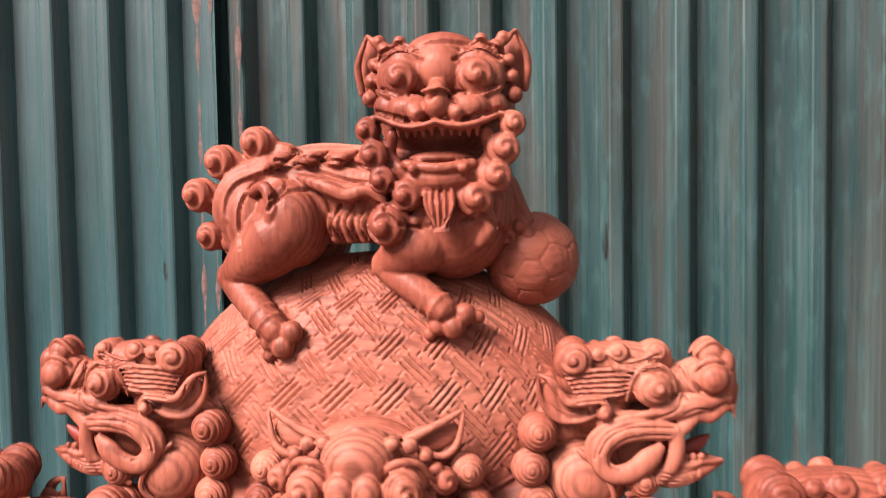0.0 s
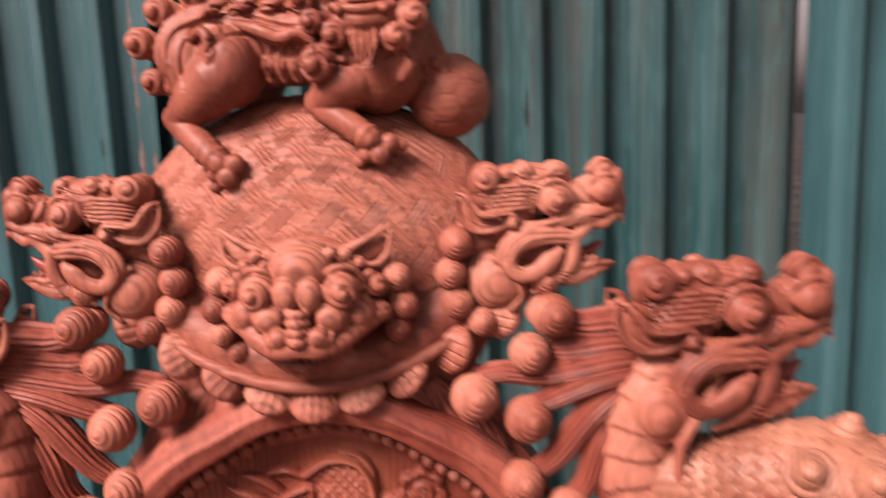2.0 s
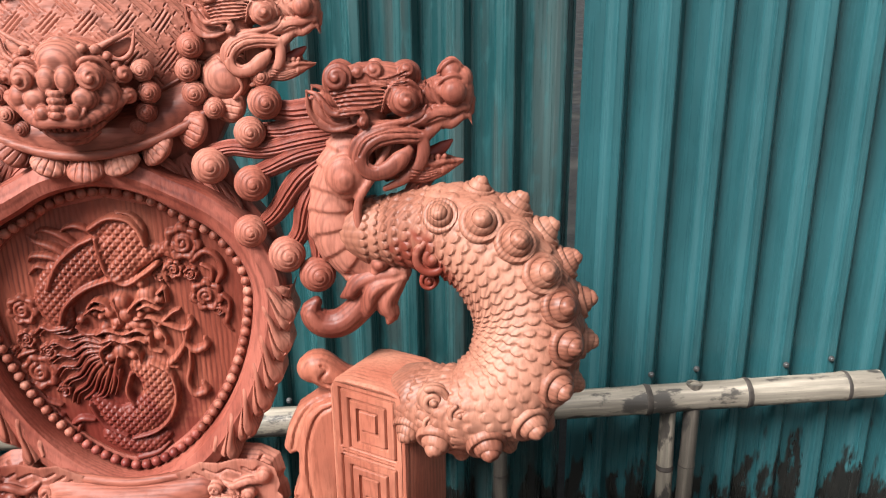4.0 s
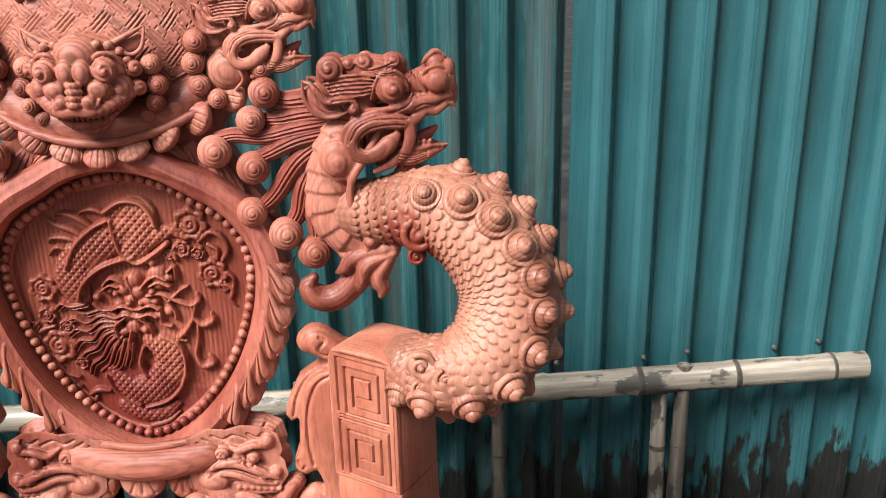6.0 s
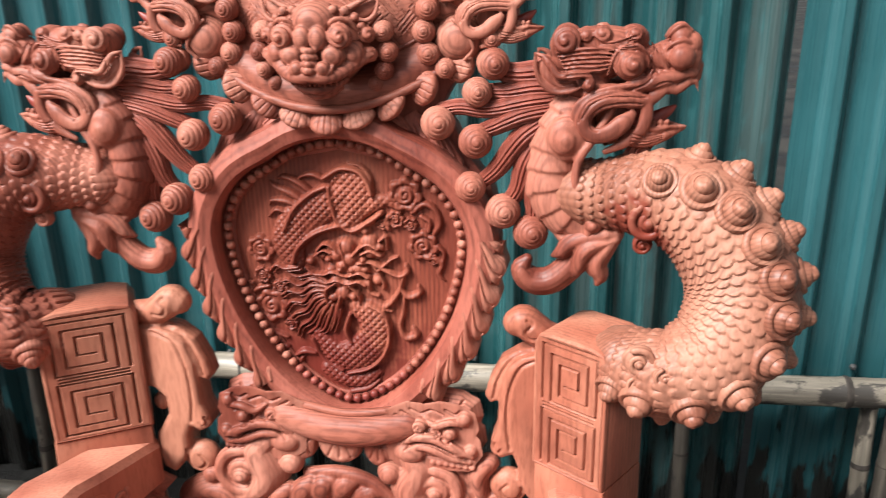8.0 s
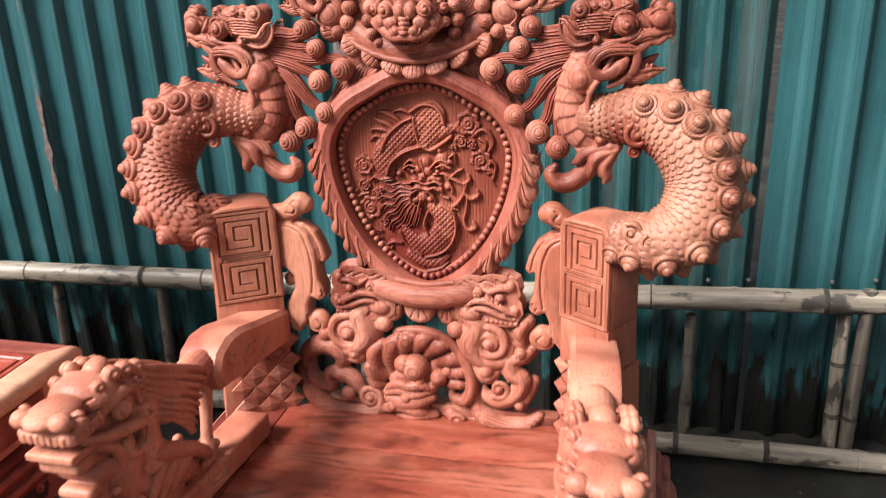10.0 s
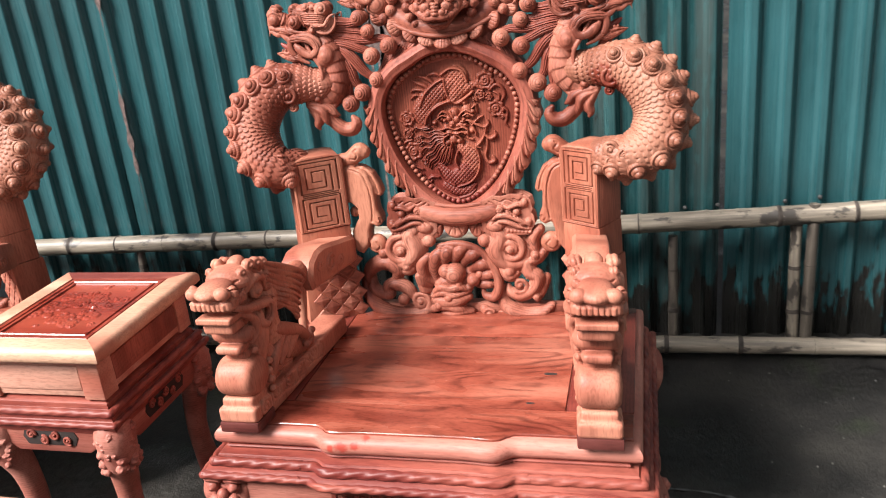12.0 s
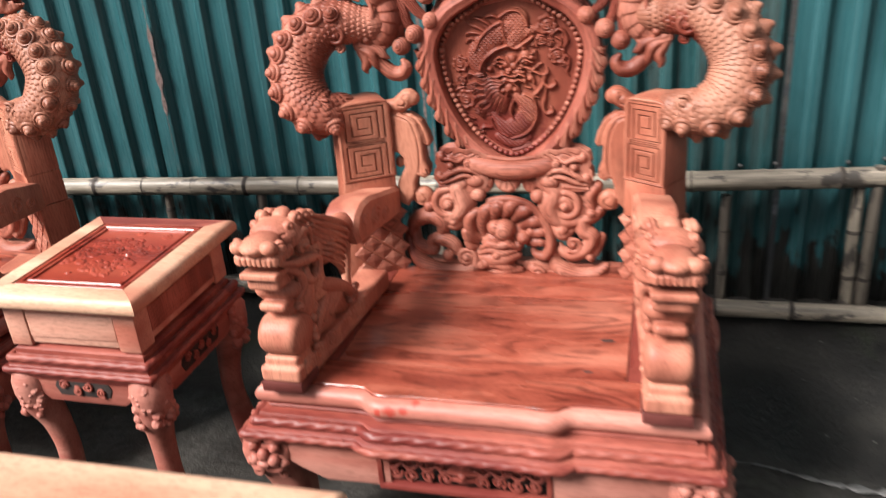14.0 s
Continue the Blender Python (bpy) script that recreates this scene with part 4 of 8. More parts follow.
ball(g, (0, -0.02, 0.29), 0.010, n=(12, 8), spiral=1.5)
part("fretwork", g, BASE, fret, "pierced scrolling fretwork panel")
# a near-black board paints the shade seen through the openings
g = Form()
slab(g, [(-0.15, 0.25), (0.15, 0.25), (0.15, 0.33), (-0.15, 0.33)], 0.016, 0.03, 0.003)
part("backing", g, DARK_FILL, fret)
for s in (-1, 1):
    g = Form()
    block(g, (s * 0.435, 0.30, 0.29), (0.03, 0.50, 0.10), 0.006)
    part("side_apron", g, ROSE, chair)


def leg_form(s, f):
    """A heavy cabriole leg with a beast mask on its knee; s: side, f: -1 front, 1 back."""
    g = Form()
    rows = []
    for z, out, half in ((0.345, 0.000, 0.052), (0.31, 0.012, 0.060), (0.27, 0.014, 0.058), (0.22, 0.004, 0.046), (0.16, -0.004, 0.040), (0.09, -0.002, 0.040), (0.035, 0.010, 0.050), (0.0, 0.016, 0.052)):
        rows.append((z, out, half))
    sp = spline([(0, 0, z, o, h) for z, o, h in rows], 0.008)
    a = np.linspace(0, 2 * np.pi, 28, endpoint=False)
    sq = lambda q: np.sign(q) * np.abs(q) ** 0.45
    v = np.array([[(s * (0.415 + o) + h * sq(math.cos(t)), (0.045 if f < 0 else 0.56) + f * o + h * sq(math.sin(t)), z) for t in a] for _, _, z, o, h in sp[::-1]])
    fc = grid_faces(len(v), 28, True).tolist()
    fc.append(list(range(28))[::-1])
    g.add(v, fc)
    rr = random.Random(int(s * 3 + f * 7 + 20))
    if f < 0:
        y = -0.028
        for sx in (-1, 1):
            cx = s * 0.426
            ball(g, (cx + sx * 0.024, y, 0.318), 0.013, n=(14, 10), spiral=1.5)
            ball(g, (cx + sx * 0.020, y - 0.004, 0.288), 0.014, n=(12, 8))
            ball(g, (cx + sx * 0.036, y + 0.006, 0.276), 0.012, n=(12, 8), spiral=1.4)
            tube(g, [(cx + sx * 0.008, y, 0.334, 0.006), (cx + sx * 0.03, y - 0.002, 0.338, 0.008), (cx + sx * 0.046, y + 0.01, 0.326, 0.005)], 8, 0.006)
            tube(g, [(cx + sx * 0.004, y - 0.006, 0.268, 0.007), (cx + sx * 0.024, y - 0.002, 0.262, 0.007), (cx + sx * 0.042, y + 0.008, 0.268, 0.004)], 8, 0.006)
            scroll(g, cx + sx * 0.03, 0.244, y + 0.012, 0.013, 1.2, 1.0, sx, 0.005, 8)
        ball(g, (cx, y - 0.008, 0.302), (0.013, 0.016, 0.012), n=(14, 10))
        ball(g, (cx, y - 0.010, 0.282), (0.016, 0.010, 0.012), n=(14, 10))
        for k in range(10):
            z = 0.25 + 0.085 * rr.random()
            side = s * (0.476 + 0.006 * rr.random())
            ball(g, (side, 0.0 + 0.09 * rr.random(), z), 0.009 + 0.006 * rr.random(), (s, 0, 0), (12, 8), 1.4)
        for k in range(3):
            leaf(g, (s * (0.385 + 0.042 * k), -0.010, 0.06), (s * (0.380 + 0.048 * k), -0.030, 0.008), 0.018, 0.012, 2)
    return g


for s in (-1, 1):
    for f in (-1, 1):
        part("leg", leg_form(s, f), ROSE, chair, "heavy curved leg with a carved beast mask knee" if f < 0 else "")

# posts with fret spirals, diamond-cut feet and winged brackets
def post_form():
    g = Form()
    out = [(0.262, 0.700), (0.350, 0.700), (0.350, 0.873), (0.344, 0.885), (0.329, 0.890), (0.283, 0.890), (0.268, 0.885), (0.262, 0.873)]
    slab(g, out, 0.5055, 0.60, 0.002)
    inner = [(0.2675, 0.7045), (0.3445, 0.7045), (0.3445, 0.872), (0.341, 0.8805), (0.329, 0.8815), (0.283, 0.8815), (0.271, 0.8805), (0.2675, 0.872)]
    ring_slab(g, out, inner, 0.4975, 0.507, 0.002)
    slab(g, [(0.264, 0.612), (0.353, 0.612), (0.351, 0.699), (0.264, 0.699)], 0.4985, 0.60, 0.003)
    slab(g, [(0.258, 0.440), (0.360, 0.440), (0.354, 0.610), (0.263, 0.610)], 0.508, 0.61, 0.003)
    return g


def spiral_face():
    """The post's front: two square spirals cut as grooves into a flat face."""
    xs, zs = np.linspace(0.2665, 0.3455, 130), np.linspace(0.704, 0.882, 300)
    X, Z = np.meshgrid(xs, zs)
    D = np.full(X.shape, 1.0)

    def line(x0, z0, x1, z1):
        nonlocal D
        dx = np.maximum(np.maximum(min(x0, x1) - X, X - max(x0, x1)), 0)
        dz = np.maximum(np.maximum(min(z0, z1) - Z, Z - max(z0, z1)), 0)
        D = np.minimum(D, np.hypot(dx, dz))
    for cz in (0.837, 0.747):
        a, b, p, q = 0.0325, 0.0385, 0.0105, 0.0115
        pts = [(-a, -b), (-a, b), (a, b), (a, -b), (-a + p, -b), (-a + p, b - q), (a - p, b - q), (a - p, -b + q), (-a + 2 * p, -b + q), (-a + 2 * p, b - 2 * q), (a - 2 * p, b - 2 * q), (a - 2 * p, -b + 2.4 * q), (-a + 2.7 * p, -b + 2.4 * q)]
        for (x0, z0), (x1, z1) in zip(pts, pts[1:]):
            line(0.306 + x0, cz + z0, 0.306 + x1, cz + z1)
    for z in (0.7895, 0.7945):
        line(0.276, z, 0.336, z)
    H = -0.0075 * np.clip(1.5 - D / 0.0011, 0, 1)
    g = Form()
    field(g, xs, zs, H, 0.4964)
    return g


g = post_form()
post = both("post", g, POST_WOOD, chair, "square post with carved square spirals")
POST = Matrix.Translation((0.345, 0.488, 0)) @ pose(0, 0, 0, 0, 0, -32) @ Matrix.Diagonal((1.19, 0.90, 1, 1)) @ Matrix.Translation((-0.350, -0.497, 0))
post[0].matrix_basis, post[1].matrix_basis = POST, Matrix.Translation((-0.388, 0.480, 0)) @ pose(0, 0, 0, 0, 0, 32) @ Matrix.Diagonal((1.46, 0.90, 1, 1)) @ Matrix.Translation((0.350, -0.497, 0))
g = spiral_face()
for p_, f_ in zip(post, (g, g.mirrored())):
    part("spiral_fret", f_, POST_WOOD, p_, sharp=70)
g = Form()
rim = [(-0.0160, 0), (0, -0.0212), (0.0160, 0), (0, 0.0212)]
g.add([(x, 0.003, z) for x, z in rim] + [(0.86 * x, -0.0026, 0.86 * z) for x, z in rim] + [(0, -0.0050, 0)], [[0, 1, 5, 4], [1, 2, 6, 5], [2, 3, 7, 6], [3, 0, 4, 7], [4, 5, 8], [5, 6, 8], [6, 7, 8], [7, 4, 8]])
diamond = g.data("diamond", CARVED_X, 10)
for i in range(4):
    for j in range(5):
        for o in (0, 1):
            x, z = 0.264 + 0.0345 * (i + 0.5 * o), 0.462 + 0.0455 * (j + 0.5 * o)
            if 0.262 <= x <= 0.346 and z < 0.602:
                for p_, s in zip(post, (1, -1)):
                    part("diamond", diamond, None, p_, m=pose(s * x, 0.507, z))
g = Form()
slab(g, [(0.305, 0.846), (0.265, 0.848), (0.240, 0.842), (0.222, 0.826), (0.212, 0.796), (0.210, 0.762), (0.208, 0.732), (0.200, 0.713), (0.202, 0.695), (0.214, 0.687), (0.229, 0.694), (0.236, 0.676), (0.238, 0.645), (0.262, 0.614), (0.280, 0.622),
         (0.286, 0.650), (0.284, 0.678), (0.262, 0.712), (0.262, 0.738), (0.276, 0.752), (0.305, 0.757)], 0.556, 0.604, 0.008)
slab(g, [(0.264, 0.849), (0.236, 0.846), (0.212, 0.829), (0.197, 0.799), (0.191, 0.776), (0.199, 0.765), (0.212, 0.772), (0.222, 0.800), (0.240, 0.832)], 0.564, 0.602, 0.008)
tube(g, [(0.300, 0.580, 0.860, 0.017), (0.272, 0.578, 0.864, 0.019), (0.254, 0.577, 0.874, 0.021), (0.240, 0.577, 0.884, 0.0215), (0.232, 0.577, 0.882, 0.019)], 24, 0.004)
ball(g, (0.224, 0.576, 0.637), (0.027, 0.027, 0.018), n=(24, 14))
ball(g, (0.275, 0.574, 0.726), (0.012, 0.015, 0.012), n=(16, 10))
ball(g, (0.211, 0.568, 0.702), (0.012, 0.012, 0.014), n=(16, 10))
wing_lines = [[(0.268, 0.842), (0.240, 0.828), (0.227, 0.800), (0.222, 0.770), (0.222, 0.735), (0.226, 0.704)], [(0.255, 0.848), (0.228, 0.836), (0.210, 0.806), (0.203, 0.776)],
              [(0.262, 0.868), (0.250, 0.866), (0.244, 0.876), (0.252, 0.886), (0.246, 0.892)], [(0.206, 0.712), (0.203, 0.703), (0.209, 0.697), (0.214, 0.703)], [(0.240, 0.655), (0.242, 0.630), (0.226, 0.622), (0.214, 0.634), (0.222, 0.646)]]
g = engraved(fused(g, 0.0021, 2), wing_lines, 0.0030, 0.0036, True)
both("wing_bracket", g, POST_WOOD, chair, "broad wing bracket with scrolled lobes")


# back: egg-shaped frame round a relief plaque
def egg(grow=0.0, k=96):
    pts = []
    for a in np.linspace(0, 2 * np.pi, k, endpoint=False):
        t, c = math.sin(a), math.cos(a)
        w = (1 - abs(t) ** (2.0 if t > 0 else 1.7)) if abs(t) < 1 else 0
        x = (0.161 + grow) * math.copysign(max(0.0, w) ** 0.6, c)
        pts.append((x, 0.975 + (0.130 + grow) * t - 0.005 * math.exp(-((abs(x) - 0.092) / 0.026) ** 2) if t > 0 else 0.975 + (0.240 + grow) * t))
    return pts


def even_loop(pts, k):
    p = np.array(pts + [pts[0]])
    s = np.concatenate([[0], np.cumsum(np.linalg.norm(np.diff(p, axis=0), axis=1))])
    q = np.linspace(0, s[-1], k, endpoint=False)
    return np.stack([np.interp(q, s, p[:, 0]), np.interp(q, s, p[:, 1])], 1)


g = Form()
ring_slab(g, even_loop(egg(0.046), 160), even_loop(egg(0.006), 160), 0.574, 0.63, 0.009)
ring_slab(g, even_loop(egg(0.010), 160), even_loop(egg(-0.010), 160), 0.604, 0.63, 0.002)
back = part("back_frame", g, CARVED_DEEP, chair, "egg-shaped carved frame round the back panel")
h = Form()
ball(h, (0, 0, 0), 0.0064, n=(12, 9))
bead_mesh, dyed_bead = h.data("bead", CARVED), h.data("bead", BASE)
for x, z in even_loop(egg(-0.003), 78):
    part("bead", dyed_bead if z < 0.785 else bead_mesh, None, back, m=pose(x, 0.599, z))


def plaque_form():
    """A coiled dragon among clouds in low relief."""
    xs, zs = np.linspace(-0.168, 0.168, 330), np.linspace(0.728, 1.114, 380)
    X, Z = np.meshgrid(xs, zs)
    H = np.zeros_like(X)

    def lay(rows, flat=1.0, pattern=None):
        nonlocal H
        s = spline([(x, z, 0, r, hh) for x, z, r, hh in rows], min(0.004, 0.3 * min(q[2] for q in rows)))
        arc = 0.0
        best = np.full(X.shape, -1.0)
        prev = None
        for x, z, _, r, hh in s:
            if prev is not None:
                arc += math.hypot(x - prev[0], z - prev[1])
            prev = (x, z)
            m = (np.abs(X - x) < r) & (np.abs(Z - z) < r)
            if not m.any():
                continue
            d2 = ((X[m] - x) ** 2 + (Z[m] - z) ** 2) / (r * r)
            best[m] = np.maximum(best[m], hh * np.sqrt(np.clip(1 - d2, 0, 1)) ** flat)
        if pattern is not None:
            best = np.where(best > 0, best * (1 + pattern), best)
        H = np.maximum(H, best)

    lattice = 0.34 * (np.minimum(np.abs(((X + Z) / 0.0105) % 1 - 0.5), np.abs(((X - Z) / 0.0105) % 1 - 0.5)) * 2 - 0.5)
    # upper coil, tail and its smooth belly bands
    lay([(-0.072, 0.938, 0.0154, 0.008), (-0.077, 0.966, 0.024, 0.011), (-0.056, 0.997, 0.0266, 0.012), (-0.023, 1.019, 0.0224, 0.013), (0.002, 1.033, 0.0182, 0.013)], 0.8, lattice)
    lay([(-0.014, 1.05, 0.0112, 0.009), (0.007, 1.054, 0.0168, 0.011), (0.021, 1.036, 0.0196, 0.013), (0.012, 1.01, 0.0196, 0.014), (0.001, 0.997, 0.0141, 0.013)], 0.8, lattice)
    lay([(0.02, 1.014, 0.0154, 0.011), (0.042, 1.023, 0.012, 0.01), (0.059, 1.026, 0.0071, 0.008), (0.069, 1.019, 0.004, 0.006)], 0.8, lattice)
    for rows, r_, h_ in (
        ([(-0.071, 0.938), (-0.062, 0.959), (-0.04, 0.978), (-0.013, 0.989), (0.006, 0.993)], 0.0042, 0.016),
        ([(-0.015, 1.043), (-0.012, 1.018), (-0.006, 0.998), (0.012, 0.985), (0.033, 0.996), (0.052, 1.01)], 0.0042, 0.016),
        ([(-0.021, 1.055), (0.002, 1.068), (0.025, 1.065), (0.037, 1.05), (0.041, 1.035)], 0.0042, 0.016),
        ([(-0.08, 0.982), (-0.064, 1.012), (-0.039, 1.034), (-0.019, 1.044)], 0.0042, 0.016),
    ):
        lay([(x, z, r_, h_) for x, z in rows])
    # flames off the coil
    lay([(-0.042, 1.012, 0.0035, 0.008), (-0.065, 1.031, 0.0056, 0.011), (-0.085, 1.039, 0.0042, 0.009), (-0.096, 1.047, 0.0014, 0.005)])
    lay([(-0.047, 1.004, 0.0035, 0.008), (-0.07, 1.02, 0.0049, 0.011), (-0.093, 1.022, 0.0035, 0.009), (-0.1, 1.015, 0.0014, 0.005)])
    lay([(-0.036, 1.03, 0.0035, 0.008), (-0.055, 1.046, 0.0049, 0.011), (-0.075, 1.054, 0.0035, 0.009), (-0.086, 1.051, 0.0014, 0.005)])
    lay([(-0.019, 1.049, 0.0035, 0.008), (-0.035, 1.058, 0.0042, 0.01), (-0.05, 1.056, 0.0028, 0.007), (-0.058, 1.05, 0.0014, 0.004)])
    lay([(-0.076, 1.005, 0.0028, 0.008), (-0.09, 1.009, 0.0035, 0.009), (-0.102, 0.999, 0.0016, 0.005)])
    lay([(0.041, 1.04, 0.0028, 0.008), (0.038, 1.058, 0.004, 0.009), (0.027, 1.071, 0.0028, 0.008), (0.01, 1.074, 0.0014, 0.005)])
    # lower coil
    lay([(0.014, 0.875, 0.0129, 0.01), (0.032, 0.859, 0.0208, 0.013), (0.034, 0.832, 0.0224, 0.014), (0.014, 0.807, 0.024, 0.014), (-0.014, 0.799, 0.0208, 0.013), (-0.034, 0.816, 0.0127, 0.011), (-0.046, 0.835, 0.0071, 0.008)], 0.8, lattice)
    lay([(-0.034, 0.778, 0.0112, 0.009), (-0.01, 0.766, 0.0126, 0.011), (0.017, 0.765, 0.0112, 0.01), (0.038, 0.779, 0.0057, 0.007)], 0.8, lattice)
    for rows, r_, h_ in (
        ([(0.03, 0.881), (0.051, 0.867), (0.057, 0.84), (0.049, 0.809), (0.027, 0.786), (-0.004, 0.776)], 0.0036, 0.014),
        ([(-0.052, 0.825), (-0.038, 0.796), (-0.012, 0.78)], 0.0036, 0.014),
        ([(0.003, 0.865), (-0.004, 0.842), (0.003, 0.823)], 0.0036, 0.014),
    ):
        lay([(x, z, r_, h_) for x, z in rows])
    lay([(-0.05, 0.761, 0.0048, 0.009), (-0.037, 0.746, 0.0056, 0.01), (-0.014, 0.74, 0.004, 0.007)])
    lay([(-0.001, 0.746, 0.0049, 0.009), (0.023, 0.753, 0.0048, 0.009), (0.039, 0.766, 0.0021, 0.006)])
    lay([(-0.071, 0.793, 0.0032, 0.007), (-0.079, 0.774, 0.0049, 0.009), (-0.08, 0.753, 0.0064, 0.009)])
    lay([(-0.052, 0.801, 0.0032, 0.007), (-0.067, 0.803, 0.0048, 0.009), (-0.079, 0.797, 0.0028, 0.008)])
    # face
    for x, z, r, hh in [(0.002, 0.94, 0.0238, 0.012), (0.002, 0.962, 0.0119, 0.02), (-0.01, 0.95, 0.0091, 0.021), (0.007, 0.946, 0.0104, 0.021), (-0.004, 0.936, 0.0072, 0.021), (0.034, 0.969, 0.0126, 0.019), (0.035, 0.955, 0.0084, 0.018), (0.049, 0.964, 0.0064, 0.016), (-0.029, 0.949, 0.0063, 0.017), (-0.048, 0.939, 0.0063, 0.014), (-0.019, 0.96, 0.0064, 0.016), (0.03, 0.985, 0.0063, 0.016), (0.017, 0.932, 0.0089, 0.018), (-0.02, 0.929, 0.0071, 0.018), (-0.013, 0.914, 0.0104, 0.019), (0.004, 0.911, 0.0091, 0.019), (-0.006, 0.896, 0.0112, 0.018), (-0.019, 0.889, 0.0072, 0.017), (0.009, 0.891, 0.0063, 0.016), (0.028, 0.911, 0.007, 0.015), (0.043, 0.916, 0.0072, 0.013), (-0.028, 0.909, 0.0063, 0.015), (0.027, 0.931, 0.0056, 0.016)]:
        lay([(x - 0.0004, z, r, hh * 0.80), (x + 0.0004, z, r, hh * 0.80)], 0.7)
    soft = (np.abs(X - 0.004) < 0.056) & (np.abs(Z - 0.935) < 0.062)
    for _ in range(7):
        near = (np.roll(H, 1, 0) + np.roll(H, -1, 0) + np.roll(H, 1, 1) + np.roll(H, -1, 1)) / 4
        H = np.where(soft, 0.5 * H + 0.5 * near, H)
    # brows, nose, lips and teeth
    for rows in ([(-0.036, 0.957), (-0.026, 0.966), (-0.014, 0.962), (-0.006, 0.951)], [(0.046, 0.962), (0.034, 0.968), (0.022, 0.962), (0.012, 0.951)], [(-0.040, 0.949), (-0.028, 0.957), (-0.017, 0.954)], [(0.050, 0.953), (0.036, 0.959), (0.024, 0.954)],
                 [(-0.030, 0.922), (-0.016, 0.927), (0.002, 0.922), (0.020, 0.927), (0.032, 0.921)], [(-0.026, 0.911), (-0.012, 0.915), (0.003, 0.911), (0.018, 0.915), (0.028, 0.910)], [(-0.004, 0.968), (0.000, 0.950), (0.002, 0.936)]):
        lay([(x, z, 0.0027, 0.0175) for x, z in rows])
    for x, z in ((-0.021, 0.945), (0.026, 0.946), (-0.006, 0.931), (0.010, 0.931)):
        lay([(x - 0.0003, z, 0.0050, 0.0180), (x + 0.0003, z, 0.0050, 0.0180)], 0.7)
    # whiskers, hooks and horns
    lay([(0.018, 0.94, 0.0032, 0.015), (0.036, 0.942, 0.0035, 0.014), (0.054, 0.932, 0.004, 0.012), (0.073, 0.924, 0.0035, 0.011), (0.084, 0.931, 0.0042, 0.01), (0.082, 0.939, 0.0028, 0.009)])
    lay([(0.039, 0.939, 0.0028, 0.013), (0.051, 0.916, 0.0028, 0.011), (0.051, 0.905, 0.0028, 0.009)])
    lay([(0.073, 0.922, 0.0028, 0.01), (0.076, 0.904, 0.0035, 0.01), (0.087, 0.895, 0.0056, 0.011), (0.1, 0.902, 0.0048, 0.01), (0.098, 0.911, 0.0024, 0.008)])
    lay([(0.078, 0.922, 0.0028, 0.01), (0.072, 0.902, 0.0035, 0.01), (0.061, 0.886, 0.0042, 0.011), (0.052, 0.877, 0.0048, 0.01), (0.061, 0.872, 0.0021, 0.008)])
    lay([(0.079, 0.897, 0.0028, 0.009), (0.077, 0.873, 0.0032, 0.009), (0.072, 0.852, 0.0035, 0.01), (0.079, 0.835, 0.0056, 0.011), (0.093, 0.839, 0.0056, 0.01), (0.09, 0.849, 0.0028, 0.008)])
    lay([(-0.013, 0.912, 0.0021, 0.017), (-0.028, 0.899, 0.0032, 0.016), (-0.027, 0.88, 0.0028, 0.013)])
    lay([(0.005, 0.908, 0.0021, 0.017), (0.017, 0.895, 0.0028, 0.015), (0.018, 0.881, 0.0021, 0.011)])
    lay([(-0.008, 0.892, 0.0024, 0.017), (-0.013, 0.875, 0.0032, 0.013), (-0.013, 0.857, 0.0016, 0.009)])
    lay([(-0.022, 0.925, 0.0021, 0.015), (-0.042, 0.921, 0.0032, 0.012), (-0.055, 0.93, 0.0021, 0.01)])
    lay([(0.033, 0.919, 0.0028, 0.012), (0.032, 0.9, 0.004, 0.011), (0.044, 0.894, 0.0024, 0.009)])
    lay([(0.045, 0.931, 0.0032, 0.012), (0.062, 0.946, 0.0028, 0.01), (0.071, 0.95, 0.0016, 0.008)])
    lay([(0.048, 0.972, 0.0021, 0.014), (0.057, 0.978, 0.0028, 0.012), (0.058, 0.961, 0.0021, 0.01)])
    # hair combed down from the jaw in waves
    for rows in (
        [(-0.028, 0.909), (-0.047, 0.913), (-0.067, 0.903), (-0.084, 0.91), (-0.099, 0.901)],
        [(-0.028, 0.904), (-0.048, 0.904), (-0.066, 0.892), (-0.083, 0.894), (-0.097, 0.885)],
        [(-0.028, 0.899), (-0.048, 0.895), (-0.063, 0.879), (-0.08, 0.878), (-0.091, 0.865)],
        [(-0.029, 0.892), (-0.045, 0.885), (-0.06, 0.867), (-0.077, 0.859), (-0.087, 0.844)],
        [(-0.027, 0.886), (-0.041, 0.873), (-0.054, 0.853), (-0.069, 0.842), (-0.075, 0.827)],
        [(-0.024, 0.881), (-0.036, 0.864), (-0.046, 0.843), (-0.06, 0.831)],
        [(-0.027, 0.913), (-0.045, 0.921), (-0.068, 0.916), (-0.084, 0.923)],
        [(-0.02, 0.877), (-0.027, 0.859), (-0.035, 0.841), (-0.046, 0.833)],
        [(-0.014, 0.876), (-0.019, 0.855), (-0.026, 0.838)],
        [(-0.066, 0.93), (-0.085, 0.927), (-0.097, 0.931), (-0.106, 0.923)],
    ):
        k = len(rows) - 1
        lay([(x, z, 0.0038 * (1 - 0.55 * i / k), 0.0125 - 0.005 * i / k) for i, (x, z) in enumerate(rows)])
        lay([(x + 0.0045, z - 0.0035, 0.0026 * (1 - 0.55 * i / k), 0.011 - 0.005 * i / k) for i, (x, z) in enumerate(rows)])
